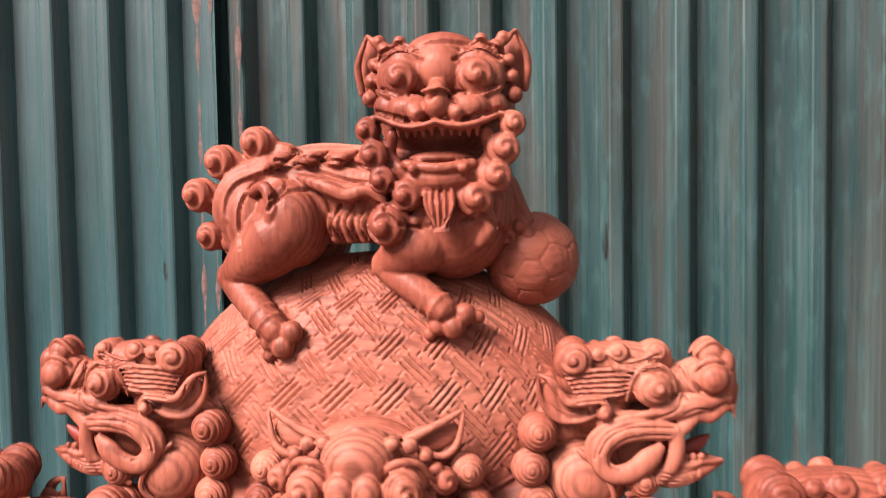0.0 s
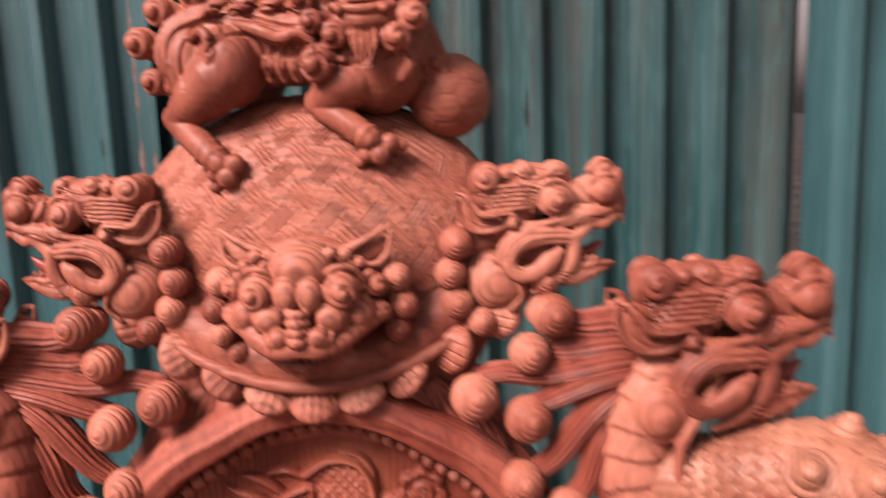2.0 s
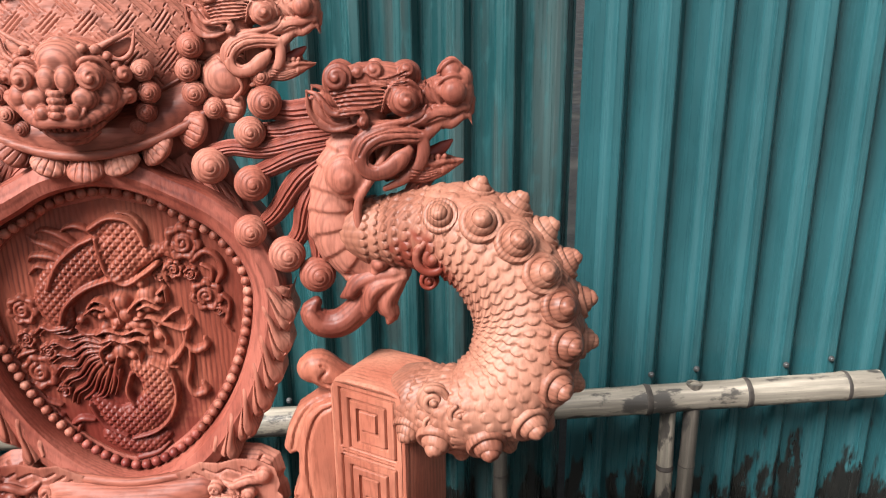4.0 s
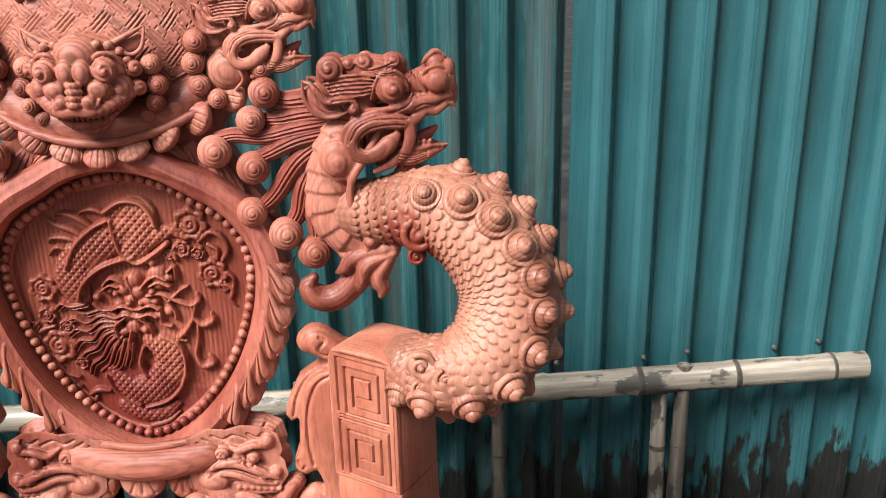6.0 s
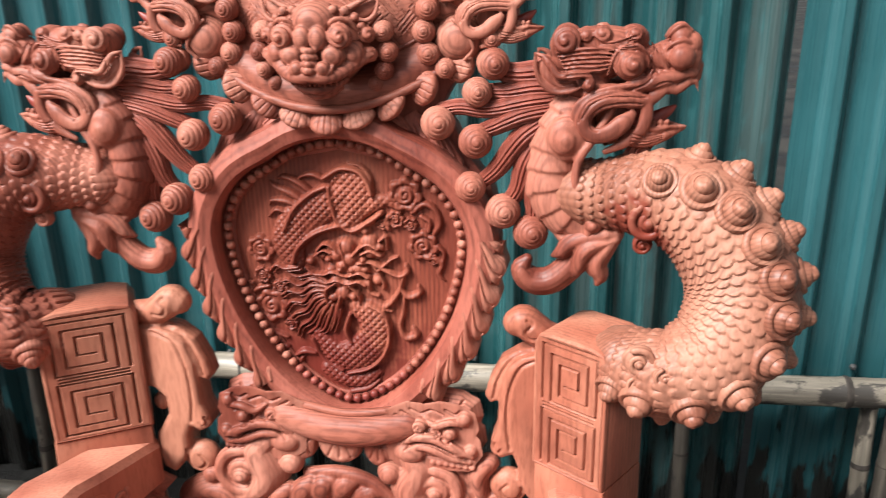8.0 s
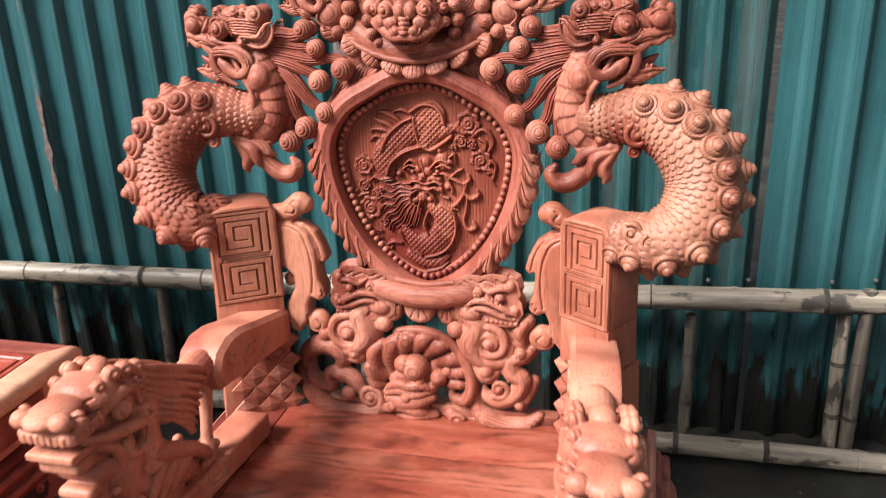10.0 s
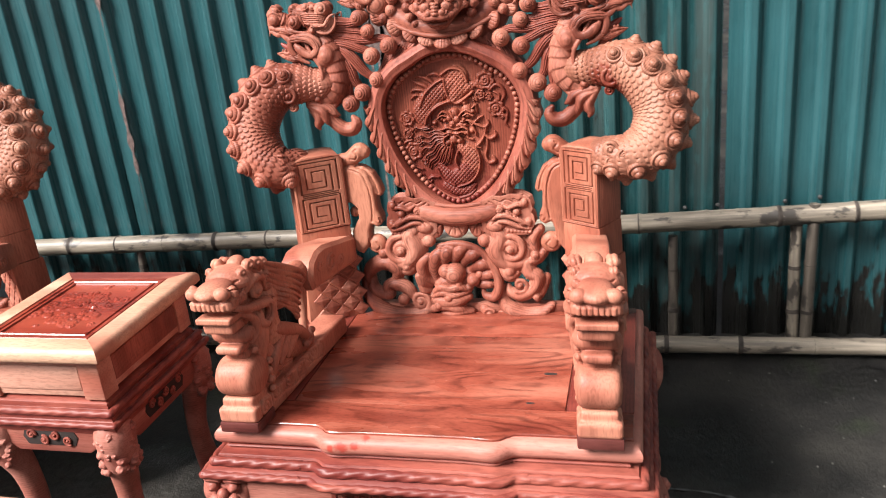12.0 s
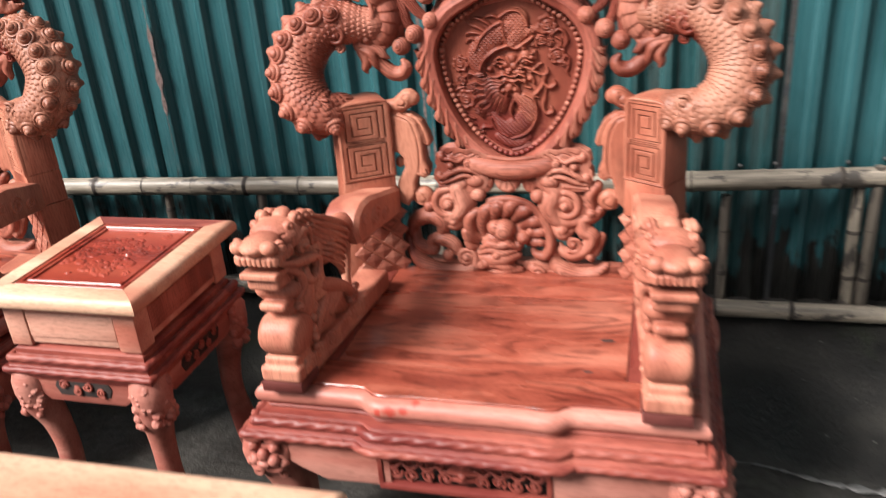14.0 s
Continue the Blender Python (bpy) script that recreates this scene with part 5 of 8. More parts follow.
    # clouds: a spiral in a ring of lobes
    for cx, cz, r, hand in [(-0.117, 0.953, 0.0182, 1), (-0.118, 0.915, 0.0113, -1), (-0.094, 0.898, 0.0105, 1), (-0.109, 0.87, 0.0224, 1), (-0.083, 0.844, 0.0088, -1), (-0.103, 0.804, 0.0136, 1), (-0.137, 0.9, 0.0064, 1), (0.084, 1.035, 0.021, 1), (0.07, 1.002, 0.0112, -1), (0.09, 0.996, 0.0085, 1), (0.106, 0.967, 0.0189, -1), (0.119, 0.949, 0.0071, 1), (0.053, 0.995, 0.0072, 1)]:
        lay([(cx - 0.0003, cz, r * 0.80, 0.0045), (cx + 0.0003, cz, r * 0.80, 0.0045)], 0.4)
        lay([(x, z, r * 0.19, 0.0085) for x, z in volute(cx, cz, r * 0.52, r * 0.08, 1.5, cx * 40, 16, hand)])
        for k in range(7):
            a = cx * 40 + k * 0.9
            lay([(cx + 0.80 * r * math.cos(a - 0.3), cz + 0.80 * r * math.sin(a - 0.3), r * 0.20, 0.0075), (cx + 0.92 * r * math.cos(a), cz + 0.92 * r * math.sin(a), r * 0.25, 0.0085), (cx + 0.80 * r * math.cos(a + 0.3), cz + 0.80 * r * math.sin(a + 0.3), r * 0.20, 0.0075)])
    lay([(0.093, 1.012, 0.0035, 0.008), (0.109, 1.024, 0.0042, 0.009), (0.123, 1.016, 0.0042, 0.009), (0.128, 0.999, 0.0048, 0.009), (0.121, 0.985, 0.0035, 0.008)])
    lay([(0.104, 1.007, 0.0032, 0.007), (0.115, 1, 0.0028, 0.008), (0.114, 0.987, 0.0028, 0.007)])
    lay([(0.122, 0.952, 0.0035, 0.008), (0.13, 0.943, 0.0042, 0.008), (0.126, 0.93, 0.0035, 0.007), (0.133, 0.92, 0.0016, 0.004)])
    lay([(0.125, 0.968, 0.0028, 0.008), (0.133, 0.958, 0.0028, 0.008), (0.129, 0.936, 0.0024, 0.006)])
    lay([(0.069, 1.012, 0.0028, 0.008), (0.058, 1.001, 0.0042, 0.009), (0.061, 0.989, 0.004, 0.008)])
    lay([(-0.125, 0.846, 0.0028, 0.007), (-0.111, 0.832, 0.004, 0.008), (-0.091, 0.823, 0.0032, 0.007)])
    lay([(-0.136, 0.888, 0.0024, 0.006), (-0.126, 0.895, 0.004, 0.008), (-0.111, 0.899, 0.0028, 0.007)])
    H += 0.00018 * np.sin(X * 900 + 3 * np.sin(Z * 40)) * (H < 0.002)
    H += 0.014 * np.clip(np.hypot(X / 0.163, (Z - 0.93) / 0.19) - 0.75, 0, 1) * 0.4
    g = Form()
    keep = []
    k = len(xs)
    t = (Z - 0.975) / np.where(Z > 0.975, 0.137, 0.247)
    inside = np.abs(X) < 0.168 * np.clip(1 - np.abs(t) ** np.where(t > 0, 2.0, 1.7), 0, 1) ** 0.6
    q = grid_faces(len(zs), k, False)
    fl = inside.ravel()
    g.add(np.stack([X, 0.610 - 0.85 * H, Z], -1), q[fl[q].all(1)])
    return g


part("relief_plaque", plaque_form(), PLAQUE, back, "dark red plaque with a coiled dragon in relief", sharp=60)
g = Form()
slab(g, even_loop(egg(0.03), 80), 0.614, 0.634, 0.002)
part("panel_back", g, PLAQUE, back)

# leafy rope down the frame's sides
g = Form()
side = sorted([p for p in egg(0.034, 200) if p[0] > 0.06 and 0.755 < p[1] < 0.995], key=lambda p: -p[1])
way = spline([(x, z, 0.0) for x, z in side[::3]], 0.0014)[:, :2]
along = np.concatenate([[0], np.cumsum(np.hypot(*np.diff(way, axis=0).T))])
tang = np.gradient(way, axis=0)
tang /= np.linalg.norm(tang, axis=1)[:, None]
outward = np.stack([-tang[:, 1], tang[:, 0]], 1)
w = np.linspace(-1, 1, 40)
A, W = np.meshgrid(along, w, indexing="ij")
ph = (A / 0.040 - 0.62 * W - 0.16 * np.sin(3.0 * W + 0.6)) % 1.0
half = 0.0215 + 0.0035 * np.sin(2 * np.pi * (ph - 0.1)) * np.clip(W, 0, 1)
rise = 0.010 * (1 - np.abs(W) ** 2.6) + 0.0065 * np.sin(np.pi * np.clip(ph * 1.05, 0, 1) ** 0.7) - 0.004 * np.exp(-((ph - 0.52 - 0.10 * W) / 0.045) ** 2) * (np.abs(W) < 0.8)
rise -= 0.006 * (np.exp(-(ph / 0.07) ** 2) + np.exp(-((1 - ph) / 0.07) ** 2)) + 0.004
rim = (np.abs(W) > 0.99)
Yr = np.where(rim, 0.612, 0.579 - rise)
P = way[:, None, :] + outward[:, None, :] * (W * half)[..., None]
g.add(np.stack([P[..., 0], Yr, P[..., 1]], -1).reshape(-1, 3), grid_faces(len(along), len(w), False))
both("leaf_rope", g, CARVED, chair, "wavy leaf band carved along the back frame")

# top of the frame: filler board, wavy leaves, petals, bowl
g = Form()
right = [(0.0, 1.09), (0.10, 1.07), (0.155, 1.01), (0.188, 0.985), (0.204, 1.02), (0.196, 1.05), (0.170, 1.085), (0.150, 1.125), (0.135, 1.150), (0.155, 1.185), (0.150, 1.225), (0.0, 1.19)]
slab(g, right, 0.606, 0.640, 0.006)
for x0, z0, x1, z1, w in ((0.052, 1.142, 0.096, 1.096, 0.020), (0.094, 1.140, 0.128, 1.074, 0.023), (0.130, 1.112, 0.152, 1.046, 0.020), (0.160, 1.070, 0.178, 1.012, 0.018), (0.020, 1.140, 0.046, 1.108, 0.016)):
    fan_petal(g, (x0, 0.604, z0), (x1, 0.596, z1), w, 0.011, 5, 0.05, deep=0.24)
both("crest_board", g, CARVED_DEEP, chair, "carved leaf crest board")

g = Form()
N, M = 60, 10
v = []
for i in range(N + 1):
    u = -1 + 2 * i / N
    for j in range(M + 1):
        q = j / M
        x = u * (0.152 - 0.006 * q)
        zb, zt = 1.150 + 0.054 * u * u, 1.196 + 0.062 * u * u
        v.append((x, 0.566 + 0.022 * q + 0.035 * u * u - 0.012 * math.sin(math.pi * q), zb + (zt - zb) * q))
    v.append((u * 0.145, 0.64, 1.196 + 0.062 * u * u))
g.add(v, grid_faces(N + 1, M + 2, False)[:, ::-1])
tube(g, [(x, 0.563 + 0.035 * (x / 0.152) ** 2, 1.150 + 0.054 * (x / 0.152) ** 2, 0.0055) for x in np.linspace(-0.155, 0.155, 13)], 12, 0.006)
tube(g, [(x, 0.585 + 0.035 * (x / 0.152) ** 2, 1.198 + 0.062 * (x / 0.152) ** 2, 0.0025) for x in np.linspace(-0.146, 0.146, 13)], 8, 0.006)
bowl = part("bowl", g, CARVED_X, chair, "smooth carved bowl under the woven dome")
for i in range(-4, 5):
    u = i / 4
    x, z = u * 0.146, 1.146 + 0.052 * u * u
    h = Form()
    fan_petal(h, (x - 0.014 * u, 0.574 + 0.03 * u * u, z + 0.006), (x + 0.030 * u, 0.566 + 0.03 * u * u, z - 0.028 + 0.026 * abs(u)), 0.0215, 0.015, 5, deep=0.09, frill=0.0)
    part("petal", h, CARVED, bowl)

# woven dome
def dome_form():
    g = Form()
    lon, lat = np.radians(np.linspace(-98, 98, 520)), np.radians(np.linspace(-26, 89, 300))
    L, A = np.meshgrid(lon, lat)
    sx, sz = L * 0.170 * np.cos(A) ** 0.35, A * 0.140
    c = 0.0285
    p, q = (sx + sz) / math.sqrt(2) / c, (sx - sz) / math.sqrt(2) / c
    i, j = np.floor(p), np.floor(q)
    fp, fq = p - i, q - j
    over = (i + j) % 2 < 1
    across, along = np.where(over, fq, fp) - 0.5, np.where(over, fp, fq) - 0.5
    d = np.minimum(np.minimum(np.abs(across), np.abs(across - 0.17)), np.abs(across + 0.17))
    width = 0.034 * np.clip(1.0 - np.abs(along) ** 6 * 50, 0.25, 1)
    cut = np.clip(1.3 - d / width, 0, 1) * (np.abs(along) < 0.56)
    tick = np.maximum((np.abs(np.abs(across) - 0.36) < 0.11) & (np.abs(np.abs(along) - 0.24) < 0.022), (np.abs(np.abs(across) - 0.30) < 0.018) & (np.abs(along) < 0.12))
    cut = np.maximum(cut, 0.55 * tick)
    r = 1 + (-0.0032 * cut + 0.0004 * np.cos(across * math.pi * 2)) / 0.146
    v = np.stack([-0.004 + 0.178 * r * np.sin(L) * np.cos(A), 0.664 - 0.082 * r * np.cos(L) * np.cos(A), 1.248 + 0.144 * r * np.sin(A)], -1)
    g.add(v, grid_faces(300, 520, False))
    ball(g, (-0.004, 0.666, 1.248), (0.1745, 0.1410, 0.079), n=(48, 32))
    return g


dome = part("woven_dome", dome_form(), CARVED_X, chair, "domed basket carved with a woven pattern", sharp=70)


# ---- the lion on the dome, carved in one piece ----
def lion_form():
    g = Form()
    # body, chest, haunch
    tube(g, [(-0.078, 0.652, 1.434, 0.038), (-0.045, 0.650, 1.437, 0.039), (0.0, 0.648, 1.437, 0.038), (0.04, 0.642, 1.438, 0.043), (0.066, 0.634, 1.430, 0.044)], 48, 0.004, wide=1.0)
    ball(g, (0.060, 0.626, 1.422), (0.046, 0.050, 0.036), n=(44, 30))
    ball(g, (-0.066, 0.628, 1.417), (0.030, 0.036, 0.034), (0.1, -1, 0), (44, 30))
    ball(g, (-0.100, 0.640, 1.418), (0.026, 0.040, 0.030), (-0.2, -1, 0), (40, 28))
    tube(g, [(-0.098, 0.618, 1.440, 0.004), (-0.080, 0.602, 1.444, 0.005), (-0.074, 0.598, 1.424, 0.005), (-0.080, 0.602, 1.404, 0.004)], 8, 0.005)
    # hind leg: thigh, hock, foot with rings, toes
    tube(g, [(-0.074, 0.618, 1.406, 0.027), (-0.090, 0.622, 1.394, 0.024), (-0.108, 0.628, 1.381, 0.017), (-0.118, 0.632, 1.374, 0.012)], 36, 0.004)
    tube(g, [(-0.120, 0.634, 1.375, 0.0120), (-0.106, 0.624, 1.362, 0.0125), (-0.088, 0.609, 1.348, 0.0118), (-0.074, 0.599, 1.336, 0.0108)], 32, 0.003)
    for t, r in ((0.56, 0.0132), (0.72, 0.0138), (0.88, 0.0140)):
        p = np.array((-0.120, 0.634, 1.375)) * (1 - t) + np.array((-0.072, 0.598, 1.334)) * t
        d = np.array((0.62, -0.45, -0.55))
        tube(g, [(*(p - d * 0.003), r * 0.82), (*p, r), (*(p + d * 0.003), r * 0.86)], 16, 0.002)
    for x, y, z, r in ((-0.078, 0.600, 1.328, 0.0080), (-0.067, 0.596, 1.324, 0.0090), (-0.060, 0.596, 1.335, 0.0085), (-0.079, 0.600, 1.317, 0.0055)):
        ball(g, (x, y, z), (r, r * 1.1, r), n=(14, 10))
    # fore leg
    ball(g, (0.034, 0.612, 1.398), (0.027, 0.022, 0.025), (0.0, -1, 0), (30, 20))
    tube(g, [(0.044, 0.614, 1.404, 0.024), (0.026, 0.612, 1.393, 0.021), (0.010, 0.618, 1.384, 0.013)], 36, 0.004)
    tube(g, [(0.009, 0.620, 1.382, 0.0112), (0.023, 0.610, 1.374, 0.0122), (0.039, 0.602, 1.363, 0.0114), (0.053, 0.598, 1.353, 0.0100)], 32, 0.003)
    for t, r in ((0.62, 0.0122), (0.78, 0.0127), (0.94, 0.0130)):
        p = np.array((0.009, 0.618, 1.382)) * (1 - t) + np.array((0.054, 0.597, 1.352)) * t
        d = np.array((0.74, -0.35, -0.5))
        tube(g, [(*(p - d * 0.003), r * 0.82), (*p, r), (*(p + d * 0.003), r * 0.86)], 16, 0.002)
    for x, y, z, r in ((0.051, 0.598, 1.340, 0.0078), (0.062, 0.597, 1.339, 0.0092), (0.070, 0.600, 1.348, 0.0085), (0.080, 0.602, 1.346, 0.0050), (0.044, 0.600, 1.333, 0.0050)):
        ball(g, (x, y, z), (r, r * 1.05, r), n=(14, 10))
    # far legs behind
    tube(g, [(0.085, 0.648, 1.41, 0.026), (0.098, 0.645, 1.39, 0.018), (0.104, 0.634, 1.418, 0.014)], 14, 0.006)
    tube(g, [(-0.05, 0.68, 1.41, 0.022), (-0.06, 0.685, 1.37, 0.016)], 12, 0.006)
    # ribs in the flank and the wavy belly edge
    for k in range(5):
        x = -0.030 + 0.011 * k
        tube(g, [(x + 0.008, 0.622, 1.430, 0.002), (x, 0.612, 1.418, 0.0055), (x + 0.001, 0.616, 1.404, 0.004)], 10, 0.004)
    tube(g, [(-0.060, 0.618, 1.452, 0.003), (-0.035, 0.606, 1.444, 0.006), (-0.018, 0.605, 1.437, 0.006), (-0.002, 0.606, 1.441, 0.006), (0.012, 0.606, 1.433, 0.006)], 10, 0.004)
    # spine mane
    for k in range(4):
        x = -0.075 + 0.024 * k
        tube(g, [(x - 0.012, 0.622, 1.458 + 0.002 * k, 0.002), (x, 0.616, 1.464, 0.0055), (x + 0.014, 0.622, 1.471, 0.002)], 10, 0.004)
    tube(g, [(-0.09, 0.64, 1.463, 0.008), (-0.05, 0.644, 1.472, 0.008), (-0.01, 0.645, 1.470, 0.008), (0.01, 0.645, 1.476, 0.008)], 12, 0.006, 6, 0.2)
    # tail curls
    for x, z, r, bx, bz in ((-0.096, 1.480, 0.0145, -0.075, 1.468), (-0.126, 1.466, 0.0145, -0.085, 1.452), (-0.145, 1.440, 0.0145, -0.10, 1.430), (-0.136, 1.407, 0.0125, -0.11, 1.415), (-0.116, 1.401, 0.012, -0.10, 1.41)):
        tube(g, [(bx, 0.640, bz, 0.013), ((x + bx) / 2, 0.642, (z + bz) / 2 - 0.004, 0.0125), (x + 0.004, 0.640, z - 0.001, r * 0.85)], 14, 0.004, 8, 0.22)
        ball(g, (x, 0.636, z), r, (-0.35, -1, 0.1), (48, 38), 1.8, 0.24)
    tube(g, [(-0.085, 0.635, 1.46, 0.012), (-0.112, 0.63, 1.447, 0.012), (-0.118, 0.628, 1.425, 0.013), (-0.105, 0.625, 1.412, 0.012)], 14, 0.005, 8, 0.25)
    # head
    ball(g, (0.054, 0.640, 1.504), (0.054, 0.050, 0.044), (0, -1, 0), (32, 22))
    ball(g, (0.054, 0.622, 1.536), (0.032, 0.022, 0.026), (0, -1, 0.2), (40, 28))
    tube(g, [(0.030, 0.602, 1.541, 0.002), (0.054, 0.598, 1.544, 0.0024), (0.078, 0.602, 1.541, 0.002)], 8, 0.004)
    ball(g, (0.054, 0.605, 1.527), (0.021, 0.020, 0.016), (0, -1, 0), (22, 16))
    for s in (-1, 1):
        x = 0.054 + s * 0.0272
        ball(g, (x, 0.594, 1.521), 0.0135, (0.12 * s, -1, 0.05), (48, 38), 1.8, 0.24)
        tube(g, [(0.054 + s * 0.012, 0.597, 1.530, 0.0020), (0.054 + s * 0.020, 0.598, 1.5385, 0.0032), (0.054 + s * 0.034, 0.600, 1.540, 0.0036), (0.054 + s * 0.046, 0.607, 1.531, 0.0030)], 10, 0.004)
        tube(g, [(0.054 + s * 0.016, 0.602, 1.541, 0.0020), (0.054 + s * 0.030, 0.604, 1.546, 0.0030), (0.054 + s * 0.045, 0.610, 1.541, 0.0026)], 10, 0.004)
        ball(g, (0.054 + s * 0.027, 0.604, 1.521), (0.021, 0.020, 0.012), (0.1 * s, -1, 0), (30, 20))
        tube(g, [(0.054 + s * 0.010, 0.598, 1.508, 0.0016), (0.054 + s * 0.028, 0.586, 1.5055, 0.0022), (0.054 + s * 0.044, 0.594, 1.512, 0.0020)], 8, 0.004)
        for x2, z2, r in ((0.041, 1.544, 0.006), (0.050, 1.534, 0.0055), (0.052, 1.522, 0.0062), (0.054, 1.509, 0.0065), (0.030, 1.549, 0.005), (0.046, 1.551, 0.005)):
            ball(g, (0.054 + s * x2, 0.606 + 0.3 * (x2 - 0.03), z2), r, n=(14, 10), spiral=1.2)
        # muzzle, nostril, cheek
        ball(g, (0.054 + s * 0.021, 0.591, 1.4975), (0.017, 0.0115, 0.0155), (0.1 * s, -1, 0), (20, 14))
        ball(g, (0.054 + s * 0.014, 0.580, 1.494), (0.0075, 0.0075, 0.008), (0, -1, 0), (16, 12), 1.0, 0.16)
        ball(g, (0.054 + s * 0.036, 0.602, 1.500), (0.013, 0.013, 0.014), (0.5 * s, -1, 0), (18, 12))
        for k in range(3):
            ball(g, (0.054 + s * (0.024 + 0.004 * k), 0.579 + 0.0015 * k, 1.492 + 0.005 * (k % 2)), 0.0026, n=(8, 6))
        # lips
        tube(g, [(0.054, 0.575, 1.4865, 0.0024), (0.054 + s * 0.016, 0.577, 1.4835, 0.0026), (0.054 + s * 0.030, 0.584, 1.487, 0.0028), (0.054 + s * 0.044, 0.590, 1.4925, 0.0026), (0.054 + s * 0.059, 0.594, 1.4885, 0.0008)], 12, 0.003, wide=2.0, up=(0, 0, 1))
        tube(g, [(0.054 + s * 0.034, 0.592, 1.480, 0.005), (0.054 + s * 0.037, 0.596, 1.465, 0.0055), (0.054 + s * 0.026, 0.592, 1.452, 0.005)], 10, 0.004)
        for k in range(5):
            tube(g, [(0.054 + s * (0.004 + 0.006 * k), 0.578 + 0.0016 * k, 1.483, 0.0026), (0.054 + s * (0.004 + 0.006 * k), 0.580 + 0.0016 * k, 1.4775, 0.0012)], 6, 0.004)
        ball(g, (0.054 + s * 0.018, 0.582, 1.4545), 0.0042, n=(12, 8))
        # ears: hollow leaves
        tube(g, [(0.054 + s * 0.046, 0.632, 1.516, 0.0075), (0.054 + s * 0.051, 0.630, 1.532, 0.0072), (0.054 + s * 0.053, 0.626, 1.546, 0.0050), (0.054 + s * 0.0545, 0.622, 1.557, 0.001)], 18, 0.003, wide=1.9, up=(0, -1, 0.1))
        tube(g, [(0.054 + s * 0.036, 0.613, 1.545, 0.0035), (0.054 + s * 0.047, 0.610, 1.548, 0.0035), (0.054 + s * 0.055, 0.612, 1.556, 0.0016)], 8, 0.003)
        tube(g, [(0.054 + s * 0.062, 0.622, 1.515, 0.003), (0.054 + s * 0.064, 0.618, 1.535, 0.003), (0.054 + s * 0.056, 0.614, 1.556, 0.0016)], 8, 0.003)
    # mane curls round the jaw
    for x, z, r in ((0.007, 1.466, 0.0125), (0.013, 1.448, 0.0115), (0.031, 1.437, 0.0132), (0.016, 1.415, 0.0165), (0.100, 1.468, 0.0125), (0.094, 1.449, 0.0130), (0.079, 1.433, 0.0142), (0.107, 1.486, 0.010), (0.002, 1.484, 0.010)):
        ball(g, (x, 0.592, z), r, (0.25 if x > 0.054 else -0.25, -1, 0), (48, 38), 1.9, 0.24)
    ball(g, (0.054, 0.578, 1.500), (0.0090, 0.0115, 0.0100), (0, -1, 0), (18, 14))
    tube(g, [(0.054, 0.596, 1.514, 0.007), (0.054, 0.580, 1.508, 0.0075), (0.054, 0.575, 1.500, 0.007)], 12, 0.003)
    tube(g, [(0.045, 0.573, 1.508, 0.0016), (0.054, 0.567, 1.509, 0.0018), (0.063, 0.573, 1.508, 0.0016)], 8, 0.003)
    # tongue, lower jaw, lip, beard
    ball(g, (0.054, 0.600, 1.4625), (0.024, 0.0055, 0.016), (0, -1, 0), (24, 16))
    tube(g, [(0.028, 0.598, 1.450, 0.009), (0.054, 0.588, 1.447, 0.0095), (0.080, 0.598, 1.450, 0.009)], 14, 0.005, wide=1.0)
    tube(g, [(0.030, 0.588, 1.458, 0.004), (0.054, 0.580, 1.4545, 0.004), (0.078, 0.588, 1.458, 0.004)], 10, 0.004)
    for k in range(5):
        x = 0.046 + 0.004 * k
        tube(g, [(x, 0.586, 1.440, 0.003), (x + 0.001, 0.579, 1.428, 0.0034), (0.053 + 0.001 * k, 0.578, 1.412, 0.001)], 8, 0.004)
    for s in (-1, 1):
        tube(g, [(0.062 + s * 0.022, 0.598, 1.425, 0.006), (0.062 + s * 0.028, 0.596, 1.412, 0.006), (0.064 + s * 0.018, 0.598, 1.400, 0.004)], 10, 0.004)
    # paw on the ball
    for x, z, r in ((0.098, 1.418, 0.010), (0.110, 1.412, 0.0085), (0.118, 1.404, 0.007), (0.102, 1.404, 0.0075)):
        ball(g, (x, 0.622, z), (r, r, r), n=(14, 10))
    tube(g, [(0.094, 0.632, 1.438, 0.018), (0.104, 0.630, 1.424, 0.014), (0.112, 0.628, 1.415, 0.010)], 14, 0.004)
    return g


LION_LINES = [[(-0.078, 1.458), (-0.096, 1.445), (-0.104, 1.424), (-0.101, 1.398)], [(-0.075, 1.427), (-0.066, 1.438), (-0.053, 1.442), (-0.038, 1.436), (-0.031, 1.419), (-0.035, 1.400)],
              [(-0.085, 1.456), (-0.07, 1.452), (-0.066, 1.444), (-0.073, 1.436)], [(-0.065, 1.473), (-0.048, 1.467), (-0.022, 1.462), (0.001, 1.456)], [(-0.074, 1.465), (-0.048, 1.458), (-0.022, 1.449), (0.003, 1.445)],
              [(0.034, 1.541), (0.047, 1.546), (0.059, 1.547), (0.074, 1.545), (0.084, 1.539)], [(0.05, 1.502), (0.055, 1.506), (0.059, 1.507), (0.064, 1.505), (0.068, 1.501)],
              [(0.02, 1.443), (0.016, 1.426), (0.028, 1.414), (0.045, 1.413)], [(0.07, 1.415), (0.083, 1.421), (0.095, 1.413), (0.107, 1.396)]]
for k in range(4):
    LION_LINES.append([(-0.024 + 0.010 * k, 1.430), (-0.030 + 0.010 * k, 1.416), (-0.023 + 0.010 * k, 1.402)])
    LION_LINES.append([(0.046 + 0.005 * k, 1.438), (0.047 + 0.005 * k, 1.426), (0.050 + 0.003 * k, 1.412)])
